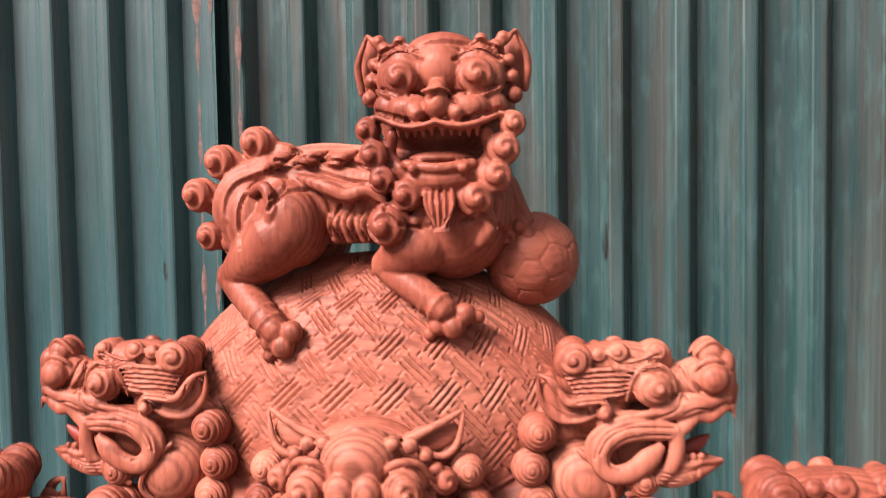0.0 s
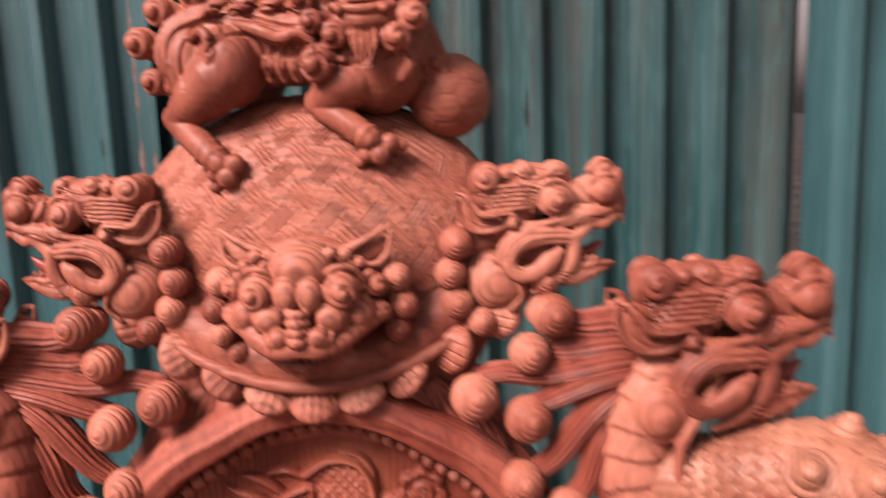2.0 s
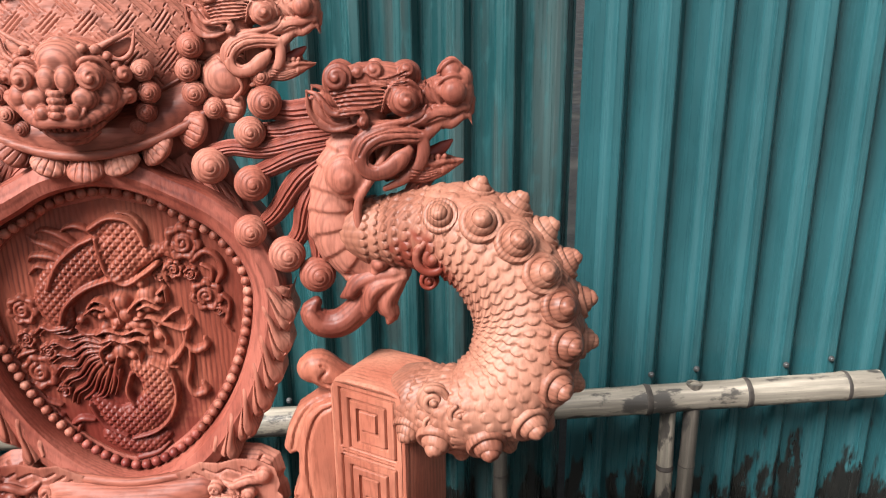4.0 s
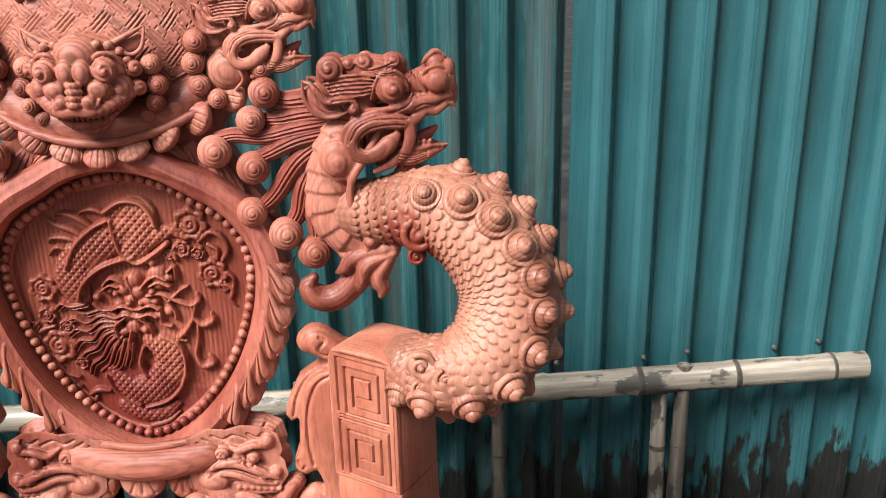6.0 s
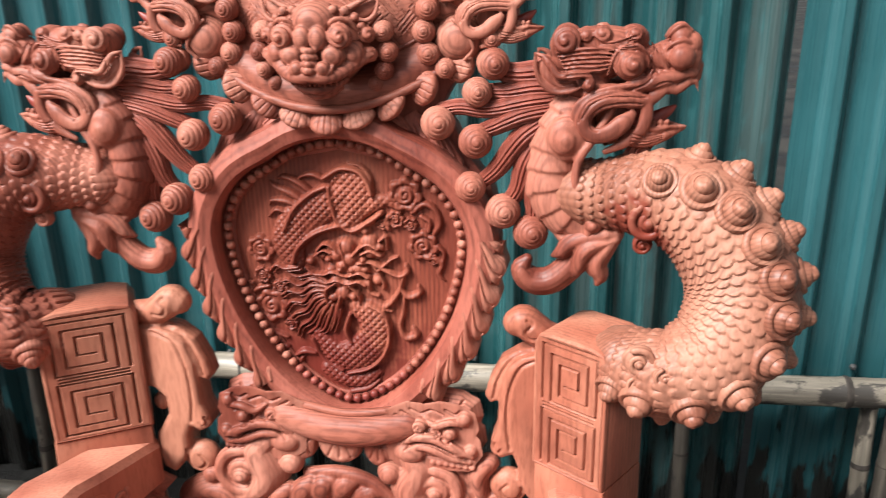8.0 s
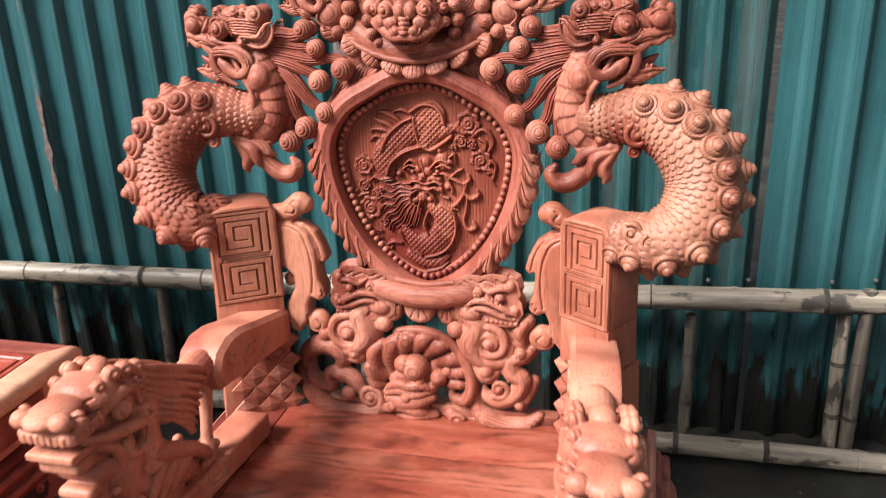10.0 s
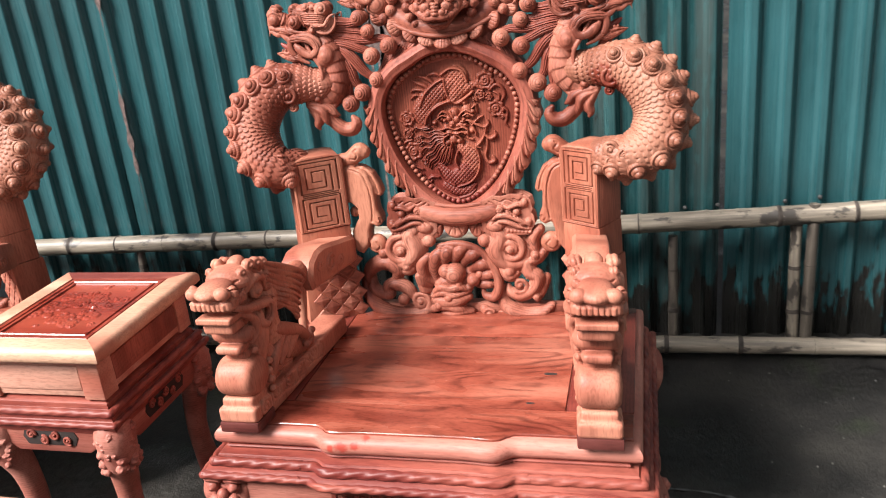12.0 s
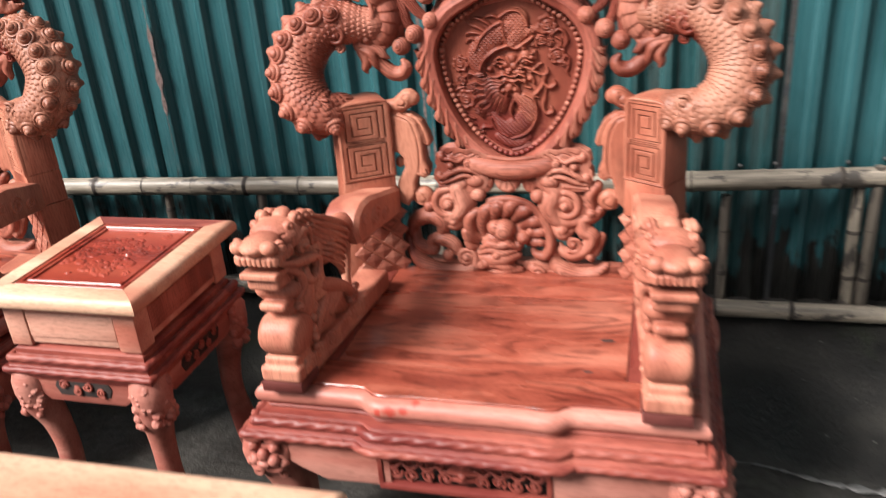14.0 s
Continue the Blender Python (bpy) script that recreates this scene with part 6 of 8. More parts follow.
for s in (-1, 1):
    for k in range(3):
        LION_LINES.append([(0.054 + s * (0.012 + 0.003 * k), 1.533 + 0.0025 * k), (0.054 + s * 0.028, 1.540 + 0.0035 * k), (0.054 + s * 0.044, 1.534 + 0.0035 * k)])
    LION_LINES.append([(0.054 + s * 0.010, 1.510), (0.054 + s * 0.026, 1.5075), (0.054 + s * 0.042, 1.513)])
    LION_LINES.append([(0.054 + s * 0.020, 1.4885), (0.054 + s * 0.032, 1.492), (0.054 + s * 0.046, 1.497)])
lion = part("carved_lion", engraved(fused(lion_form(), 0.00115, 1), LION_LINES, 0.0024, 0.0030, True), CARVED, chair, "carved wooden guardian lion standing on the dome")


def play_ball():
    """The ball under the paw, with hexagon grooves."""
    g = Form()
    n, m = 150, 100
    th, ph = np.linspace(0, np.pi, m), np.linspace(0, 2 * np.pi, n, endpoint=False)
    T, P = np.meshgrid(th, ph, indexing="ij")
    d = np.stack([np.sin(T) * np.cos(P), np.sin(T) * np.sin(P), np.cos(T)], -1)
    gold = (1 + 5 ** 0.5) / 2
    ico = [np.array(q, float) for a in (-1, 1) for b in (-gold, gold) for q in ((0, a, b), (a, b, 0), (b, 0, a))]
    ico = [q / np.linalg.norm(q) for q in ico]
    tri = [(p + q + r) for i, p in enumerate(ico) for j, q in enumerate(ico[:i]) for r in ico[:j] if min(p @ q, q @ r, p @ r) > 0.4]
    cen = np.array(ico + [q / np.linalg.norm(q) for q in tri])
    dots = np.sort(np.arccos(np.clip(d @ cen.T, -1, 1)), -1)
    gap = dots[..., 1] - dots[..., 0]
    r = 0.0365 * (1 - 0.035 * np.clip(1 - gap / 0.045, 0, 1) + 0.02 * np.clip(1 - dots[..., 0] / 0.4, 0, 1))
    v = d * r[..., None]
    g.add(v.reshape(-1, 3) + np.array((0.1195, 0.648, 1.386)), grid_faces(m, n, True)[:, ::-1])
    return g


part("carved_ball", play_ball(), CARVED_X, chair, "round ball cut with hexagon grooves", sharp=80)


# ---- mask on the bowl ----
def mask_form():
    g = Form()
    ball(g, (0, 0.578, 1.226), (0.054, 0.050, 0.034), (0, -1, 0), (40, 28))
    # forehead dome with two folded lobes over the nose
    ball(g, (0, 0.552, 1.252), (0.028, 0.024, 0.026), (0, -1, 0.35), (36, 26))
    tube(g, [(-0.026, 0.560, 1.266, 0.0020), (0, 0.546, 1.276, 0.0026), (0.026, 0.560, 1.266, 0.0020)], 10, 0.003)
    for s in (-1, 1):
        ball(g, (s * 0.009, 0.531, 1.236), (0.0115, 0.0150, 0.0110), (0.1 * s, -1, 0), (28, 20))
        # spiral eyes in rings of small beads
        ball(g, (s * 0.033, 0.534, 1.238), 0.0145, (0.25 * s, -1, 0.05), (56, 44), 2.3, 0.22)
        tube(g, [(s * 0.018, 0.538, 1.246, 0.0020), (s * 0.028, 0.534, 1.256, 0.0030), (s * 0.042, 0.540, 1.254, 0.0030), (s * 0.050, 0.546, 1.243, 0.0022)], 10, 0.003)
        for x, z, r in ((0.024, 1.266, 0.0056), (0.036, 1.264, 0.0060), (0.046, 1.257, 0.0056), (0.053, 1.247, 0.0052)):
            ball(g, (s * x, 0.540 + 0.25 * x, z), r, n=(16, 12))
        ball(g, (s * 0.058, 0.556, 1.238), 0.0100, (0.6 * s, -1, 0), (40, 30), 1.8, 0.2)
        ball(g, (s * 0.060, 0.558, 1.216), 0.0095, (0.6 * s, -1, 0), (40, 30), 1.8, 0.2)
        # cheeks and nostrils
        ball(g, (s * 0.024, 0.536, 1.217), (0.0150, 0.0140, 0.0150), (0.1 * s, -1, 0), (30, 22))
        ball(g, (s * 0.045, 0.546, 1.218), (0.0130, 0.0150, 0.0130), (0.4 * s, -1, 0), (28, 20))
        ball(g, (s * 0.0150, 0.522, 1.204), 0.0085, (0.1 * s, -1, -0.1), (28, 20))
        tube(g, [(s * 0.0150, 0.520, 1.198, 0.0022), (s * 0.022, 0.520, 1.199, 0.0026), (s * 0.026, 0.524, 1.206, 0.0022)], 8, 0.003)
        # moustache lip ending in an upturned leaf
        tube(g, [(0, 0.519, 1.1945, 0.0042), (s * 0.018, 0.522, 1.1935, 0.0050), (s * 0.032, 0.531, 1.198, 0.0054), (s * 0.044, 0.541, 1.207, 0.0060), (s * 0.056, 0.547, 1.213, 0.0050), (s * 0.066, 0.550, 1.216, 0.0010)], 14, 0.003, wide=1.4)
        for k in range(5):
            tube(g, [(s * (0.003 + 0.0058 * k), 0.524 + 0.0005 * k * k, 1.190, 0.0030), (s * (0.003 + 0.0058 * k), 0.526 + 0.0005 * k * k, 1.1845, 0.0018)], 8, 0.002)
        tube(g, [(0, 0.534, 1.1775, 0.0055), (s * 0.018, 0.540, 1.180, 0.0055), (s * 0.034, 0.549, 1.189, 0.0035)], 12, 0.003)
        tube(g, [(0, 0.542, 1.170, 0.0050), (s * 0.014, 0.547, 1.172, 0.0045), (s * 0.026, 0.555, 1.178, 0.0025)], 12, 0.003)
        # ears: hollow leaves
        tube(g, [(s * 0.032, 0.564, 1.264, 0.0050), (s * 0.048, 0.564, 1.272, 0.0034), (s * 0.060, 0.567, 1.278, 0.0028), (s * 0.070, 0.570, 1.284, 0.0012)], 12, 0.003)
        tube(g, [(s * 0.040, 0.566, 1.256, 0.0040), (s * 0.054, 0.564, 1.252, 0.0030), (s * 0.066, 0.567, 1.260, 0.0028), (s * 0.071, 0.570, 1.282, 0.0012)], 12, 0.003)
        tube(g, [(s * 0.038, 0.572, 1.262, 0.0040), (s * 0.052, 0.572, 1.264, 0.0040), (s * 0.064, 0.574, 1.270, 0.0030)], 14, 0.003, wide=2.4)
    # nose ridge in bands
    for i in range(4):
        z = 1.2235 - 0.0072 * i
        tube(g, [(-0.0068, 0.522 - 0.0008 * i, z, 0.0036), (0, 0.517 - 0.0010 * i, z, 0.0042), (0.0068, 0.522 - 0.0008 * i, z, 0.0036)], 12, 0.003)
    return g


mask = part("beast_mask", fused(mask_form(), 0.0010, 0), CARVED_X, bowl, "carved beast mask with bulging eyes and fringe teeth")

# ---- dragons ----
HEAD, TONG = engraved(fused(dragon_head(0.62), 0.031, 0), head_lines(), 0.042, 0.044), tongue_form(0.62)


def boss_mesh(turns):
    g = Form()
    ball(g, (0, 0, 0), 1.0, n=(48, 96), spiral=turns, depth=0.055, reach=0.78)
    g.v = [v * 0.02 for v in g.v]
    return g.data("curl_boss", CARVED, sharp=80)


BOSS_FINE, BOSS = boss_mesh(7.5), boss_mesh(6.0)


def boss(parent, x, y, z, r, tilt=(0, 0), fine=True):
    """A ball at the end of a curl, cut with a fine spiral."""
    m = Matrix.Translation((x, y, z)) @ pose(0, 0, 0, tilt[0], 0, tilt[1]) @ Matrix.Diagonal((r / 0.02, r / 0.02, r / 0.02, 1))
    return part("curl_boss", BOSS_FINE if fine else BOSS, None, parent, m=m)


def placed(src, x, y, z, unit, lean=0.0):
    g = Form()
    g.join(src, Matrix.Translation((x, y, z)) @ pose(0, 0, 0, 0, -lean, 0) @ Matrix.Scale(unit, 4))
    return g


def mirror_x(form, s):
    return form if s > 0 else form.mirrored()


for s in (-1, 1):
    for x, z, r in ((0.073, 1.240, 0.0125), (0.078, 1.217, 0.0125), (0.073, 1.196, 0.0115), (0.062, 1.180, 0.0090)):
        boss(mask, s * x, 0.572, z, r, (-4, s * 10))
    # small heads beside the dome
    g = placed(HEAD, 0.2050, 0.602, 1.298, 0.0325, 0)
    top = part("upper_dragon_head", mirror_x(g, s), CARVED, chair, "open-mouthed dragon head beside the dome")
    part("tongue", mirror_x(placed(TONG, 0.2050, 0.602, 1.298, 0.0325, 0), s), TONGUE, top, "dark red mouth lining")
    g = Form()
    ball(g, (0.158, 0.606, 1.229), (0.032, 0.029, 0.027), (0.1, -1, 0), (26, 18))
    tube(g, [(0.152, 0.584, 1.252, 0.002), (0.166, 0.580, 1.240, 0.0022), (0.176, 0.582, 1.220, 0.0022), (0.166, 0.584, 1.207, 0.002)], 8, 0.004)
    tube(g, [(0.135, 0.615, 1.262, 0.020), (0.150, 0.612, 1.27, 0.020), (0.175, 0.608, 1.27, 0.018)], 14, 0.006)
    tube(g, [(0.140, 0.630, 1.20, 0.024), (0.138, 0.630, 1.24, 0.026), (0.150, 0.628, 1.28, 0.024), (0.165, 0.622, 1.295, 0.018)], 16, 0.008)
    part("throat", mirror_x(g, s), CARVED, top)
    for x, z, r in ((0.1225, 1.264, 0.0145), (0.117, 1.238, 0.0140), (0.122, 1.213, 0.0140), (0.142, 1.196, 0.0125), (0.196, 1.230, 0.0125), (0.194, 1.204, 0.0155)):
        boss(top, s * x, 0.590, z, r, (-4, s * 8))

    # long dragons: head, neck plates, mane, looping scaled body
    g = placed(HEAD, 0.3535, 0.578, 1.207, 0.0415, 0)
    body = part("dragon_head", mirror_x(g, s), CARVED, chair, "roaring dragon head with curled whiskers")
    part("tongue", mirror_x(placed(TONG, 0.3535, 0.578, 1.207, 0.0415, 0), s), TONGUE, body, "dark red mouth lining")
    g = Form()
    tube(g, [(0.376, 0.578, 1.122, 0.011), (0.364, 0.574, 1.106, 0.0105), (0.356, 0.566, 1.088, 0.010), (0.362, 0.556, 1.074, 0.009), (0.380, 0.545, 1.068, 0.004)], 18, 0.003, 9, 0.28)
    part("beard", mirror_x(g, s), CARVED, body)
    g = Form()
    neck = [(0.296, 0.585, 1.165, 0.026), (0.283, 0.584, 1.135, 0.032), (0.272, 0.584, 1.10, 0.032), (0.272, 0.584, 1.06, 0.034), (0.292, 0.583, 1.028, 0.032), (0.322, 0.578, 1.012, 0.022)]
    tube(g, neck, 28, 0.004, disp=lambda a, p, R: 0.0042 * (((a / 0.0225 + 0.18 * np.cos(p)) % 1) ** 0.5 - 0.6))
    ball(g, (0.286, 0.562, 1.124), (0.027, 0.029, 0.021), (0, -1, 0), (36, 26), 1.8, 0.07)
    tube(g, [(0.342, 0.566, 1.168, 0.005), (0.318, 0.553, 1.128, 0.0052), (0.300, 0.548, 1.098, 0.005), (0.299, 0.546, 1.070, 0.005), (0.310, 0.546, 1.050, 0.0046), (0.330, 0.546, 1.042, 0.004)], 10, 0.004)
    ball(g, (0.333, 0.546, 1.046), 0.008, n=(16, 12), spiral=1.4)
    ball(g, (0.320, 0.553, 1.024), 0.0115, (0, -1, 0), (20, 14), 1.5, 0.12)
    tube(g, [(0.320, 0.556, 1.022, 0.010), (0.312, 0.560, 1.006, 0.009), (0.290, 0.566, 1.0, 0.008), (0.276, 0.570, 1.008, 0.004)], 12, 0.004, 4, 0.2)
    part("neck", mirror_x(fused(g, 0.0018, 1), s), CARVED, body, "ribbed throat plates")
    g = Form()
    for rows in ([(0.300, 0.590, 1.182, 0.013), (0.262, 0.588, 1.192, 0.016), (0.225, 0.590, 1.190, 0.014), (0.202, 0.592, 1.196, 0.011)],
                 [(0.292, 0.586, 1.175, 0.012), (0.250, 0.584, 1.176, 0.014), (0.215, 0.588, 1.170, 0.012), (0.188, 0.592, 1.170, 0.009)],
                 [(0.285, 0.584, 1.166, 0.012), (0.240, 0.580, 1.160, 0.013), (0.195, 0.584, 1.150, 0.011), (0.160, 0.588, 1.152, 0.010), (0.138, 0.588, 1.148, 0.010)],
                 [(0.278, 0.582, 1.155, 0.012), (0.235, 0.578, 1.146, 0.013), (0.200, 0.582, 1.130, 0.011), (0.182, 0.588, 1.122, 0.009)],
                 [(0.270, 0.584, 1.145, 0.012), (0.235, 0.580, 1.120, 0.014), (0.205, 0.584, 1.080, 0.012), (0.186, 0.588, 1.062, 0.009)],
                 [(0.262, 0.586, 1.13, 0.012), (0.240, 0.582, 1.09, 0.0145), (0.230, 0.584, 1.055, 0.012), (0.216, 0.588, 1.035, 0.010)],
                 [(0.258, 0.588, 1.11, 0.012), (0.246, 0.584, 1.07, 0.014), (0.250, 0.584, 1.035, 0.012), (0.248, 0.588, 1.012, 0.010)]):
        tube(g, rows, 54, 0.006, 15, 0.24, 0.0, wide=0.9)
    mane = part("mane", mirror_x(g, s), CARVED_DEEP, body, "flowing combed mane strands")
    for x, z, r in ((0.200, 1.203, 0.0185), (0.181, 1.171, 0.0175), (0.134, 1.134, 0.0205), (0.179, 1.113, 0.0205), (0.172, 1.057, 0.0190), (0.212, 1.028, 0.0215), (0.246, 1.003, 0.0215)):
        boss(mane, s * x, 0.577, z, r, (-6, s * 14))
    g = Form()
    tube(g, [(0.345, 0.560, 1.012, 0.012), (0.318, 0.566, 0.994, 0.015), (0.298, 0.572, 0.966, 0.016), (0.272, 0.574, 0.943, 0.017), (0.248, 0.574, 0.942, 0.0165), (0.237, 0.572, 0.958, 0.0135), (0.243, 0.572, 0.970, 0.007)], 18, 0.005, 4, 0.16)
    tube(g, [(0.338, 0.556, 1.012, 0.010), (0.300, 0.562, 1.0, 0.012), (0.285, 0.562, 0.985, 0.009), (0.274, 0.566, 0.978, 0.003)], 14, 0.005, 4, 0.2)
    tube(g, [(0.340, 0.556, 1.000, 0.010), (0.326, 0.558, 0.975, 0.013), (0.331, 0.558, 0.958, 0.010), (0.328, 0.558, 0.948, 0.004)], 14, 0.005, 4, 0.2)
    tube(g, [(0.345, 0.556, 1.006, 0.009), (0.314, 0.552, 0.992, 0.010), (0.305, 0.556, 0.966, 0.008), (0.300, 0.560, 0.955, 0.002)], 12, 0.005, 4, 0.2)
    part("leaf_scroll", mirror_x(fused(g, 0.0017, 1), s), CARVED, body, "acanthus leaf scroll under the dragon")
    loop = [(0.302, 0.578, 1.056, 0.038), (0.332, 0.572, 1.056, 0.040), (0.370, 0.562, 1.060, 0.047), (0.412, 0.552, 1.058, 0.055), (0.452, 0.540, 1.034, 0.059), (0.483, 0.528, 0.984, 0.061),
            (0.486, 0.516, 0.938, 0.061), (0.464, 0.504, 0.893, 0.058), (0.423, 0.500, 0.869, 0.052), (0.390, 0.508, 0.866, 0.045), (0.362, 0.524, 0.866, 0.041)]
    if s < 0:
        loop[-3:] = [(0.430, 0.502, 0.869, 0.052), (0.412, 0.512, 0.866, 0.045), (0.396, 0.535, 0.866, 0.040)]
    g = Form()
    tube(g, loop, 170, 0.0018, disp=scales_on(0.0135, 24, 0.0060))
    coil = part("scaled_body", mirror_x(g, s), CARVED if s < 0 else LOOP, body, "looping dragon body covered in carved scales", sharp=30)
    for cx, cz, y, r, hand in ((0.380, 1.040, 0.514, 0.020, 1), (0.398, 1.068, 0.508, 0.014, -1), (0.376, 1.010, 0.524, 0.010, 1), (0.378, 0.890, 0.470, 0.017, -1), (0.406, 0.880, 0.456, 0.012, 1), (0.376, 0.862, 0.468, 0.010, 1)):
        if s < 0 and cz < 0.95:
            cx += 0.030
        g = Form()
        scroll(g, cx, cz, y, r, 1.5, 2.0, hand, r * 0.26, 10)
        ball(g, (cx, y + 0.008, cz), (r * 1.15, r * 1.15, 0.010), n=(20, 10))
        part("flame_scroll", mirror_x(g, s), CARVED if s < 0 else LOOP, coil)
    stud = Form()
    ring = [(1.0, -0.35), (1.03, 0.05), (0.95, 0.22), (0.80, 0.26), (0.72, 0.20), (0.70, 0.34), (0.62, 0.52), (0.50, 0.62), (0.46, 0.60), (0.44, 0.72), (0.37, 0.84), (0.26, 0.93), (0.13, 0.98), (0.01, 0.99)]
    a = np.linspace(0, 2 * np.pi, 26, endpoint=False)
    v = np.array([[(r * math.cos(t), r * math.sin(t), hgt + 0.05 * math.sin(t + 6 * r)) for t in a] for r, hgt in ring])
    stud.add(v * 0.02, grid_faces(len(ring), 26, True))
    stud_mesh = stud.data("stud", CARVED if s < 0 else LOOP, sharp=60)
    sp = spline(loop, 0.004)
    dd = np.gradient(sp[:, :3], axis=0)
    dd /= np.linalg.norm(dd, axis=1)[:, None]
    mid = np.array((0.405, 0.53, 0.955))
    for row, (start, end, count, lean, size) in enumerate(((0.225, 0.99, 11, 57, 0.0232), (0.27, 0.95, 11, 4, 0.0210), (0.30, 0.9, 9, -55, 0.018))):
        for k in range(count):
            i = int((start + (end - start) * k / (count - 1)) * (len(sp) - 1))
            p, d, r = sp[i, :3], dd[i], sp[i, 3]
            out = np.cross(d, (0, -1, 0))
            out /= np.linalg.norm(out)
            if out @ (p - mid) < 0:
                out = -out
            front = np.array((0, -1.0, 0)) - (np.array((0, -1.0, 0)) @ d) * d
            front /= np.linalg.norm(front)
            nrm = out * math.cos(radians(lean)) + front * math.sin(radians(lean))
            q = p + nrm * (r - 0.001)
            fr = frame_to(nrm, tuple(d))
            m = Matrix(np.block([[fr * (size / 0.02) * (1 if k % 10 else 0.85) * np.array((1.0, 1.0, 0.93)), q[:, None]], [np.zeros((1, 3)), 1]]).tolist())
            if s < 0:
                flip = Matrix.Diagonal((-1, 1, 1, 1))
                m = flip @ m @ flip
            part("stud", stud_mesh, None, coil, m=m)

# ---- lower back: roll, small heads, petals, openwork ----
g = Form()
tube(g, [(-0.090, 0.573, 0.724, 0.022), (-0.04, 0.566, 0.714, 0.0235), (0.0, 0.564, 0.711, 0.024), (0.04, 0.566, 0.714, 0.0235), (0.090, 0.573, 0.724, 0.022)], 24, 0.006, up=(0, 0, 1))
tube(g, [(-0.085, 0.568, 0.746, 0.006), (0.0, 0.562, 0.737, 0.006), (0.085, 0.568, 0.746, 0.006)], 12, 0.006)
roll = part("roll_rail", g, CARVED_X, chair, "rounded roll under the plaque")
for x, w in ((-0.116, 0.020), (-0.068, 0.024), (-0.012, 0.033), (0.044, 0.024), (0.090, 0.020)):
    h = Form()
    slab(h, [(x - w, 0.692)] + [(x + w * math.cos(a), 0.684 + 0.034 * math.sin(a)) for a in np.linspace(math.pi, 2 * math.pi, 20)] + [(x + w, 0.692)], 0.562, 0.592, 0.011)
    h = engraved(fused(h, 0.0019, 2), [[(x + 0.15 * w * k, 0.690), (x + 0.34 * w * k, 0.676), (x + 0.52 * w * k, 0.664)] for k in (-1, 0, 1)], 0.0026, 0.0028, True)
    part("petal", h, CARVED, roll)
g = Form()
slab(g, [(0.070, 0.740), (0.090, 0.750), (0.112, 0.748), (0.134, 0.754), (0.154, 0.752), (0.168, 0.744), (0.171, 0.730), (0.165, 0.716), (0.174, 0.706), (0.176, 0.692), (0.164, 0.674), (0.128, 0.672), (0.092, 0.664), (0.072, 0.678), (0.068, 0.711)], 0.560, 0.598, 0.016)
ball(g, (0.146, 0.557, 0.722), 0.0098, n=(20, 14))
ball(g, (0.104, 0.559, 0.727), (0.011, 0.010, 0.009), n=(20, 14))
ball(g, (0.174, 0.560, 0.696), 0.0088, n=(20, 14))
ball(g, (0.158, 0.557, 0.694), 0.0085, n=(20, 14))
ball(g, (0.090, 0.562, 0.684), (0.022, 0.016, 0.012), n=(20, 14))
ball(g, (0.166, 0.560, 0.745), 0.010, n=(20, 14))
tube(g, [(0.176, 0.557, 0.688, 0.004), (0.152, 0.553, 0.701, 0.0062), (0.126, 0.553, 0.713, 0.0068), (0.100, 0.555, 0.712, 0.006), (0.080, 0.560, 0.698, 0.003)], 14, 0.003)
tube(g, [(0.172, 0.560, 0.677, 0.004), (0.146, 0.555, 0.686, 0.006), (0.120, 0.555, 0.697, 0.0062), (0.100, 0.557, 0.696, 0.0055), (0.088, 0.562, 0.685, 0.003)], 14, 0.003)
tube(g, [(0.168, 0.559, 0.735, 0.003), (0.147, 0.553, 0.740, 0.0055), (0.127, 0.554, 0.733, 0.005), (0.112, 0.559, 0.741, 0.002)], 12, 0.003)
for k in range(7):
    ball(g, (0.176 - 0.009 * k, 0.561, 0.668 + 0.0006 * k), 0.0042, n=(10, 8))
head_cuts = [[(0.170, 0.681), (0.148, 0.692), (0.122, 0.704), (0.100, 0.704), (0.084, 0.692)], [(0.160, 0.728), (0.150, 0.735), (0.138, 0.730), (0.135, 0.720), (0.142, 0.711), (0.153, 0.712)],
             [(0.072, 0.742), (0.078, 0.724), (0.074, 0.700)], [(0.080, 0.748), (0.092, 0.738), (0.090, 0.720)], [(0.092, 0.752), (0.106, 0.746), (0.120, 0.752), (0.136, 0.746)], [(0.140, 0.754), (0.152, 0.748), (0.160, 0.754)],
             [(0.112, 0.722), (0.122, 0.726), (0.130, 0.718)], [(0.106, 0.727), (0.102, 0.731), (0.099, 0.726)], [(0.134, 0.678), (0.112, 0.680), (0.108, 0.672)]]
g = engraved(fused(g, 0.0015, 1), head_cuts, 0.0026, 0.0034, True)
both("corner_head", g, CARVED, chair, "small dragon head at the plaque's corner")

g = Form()
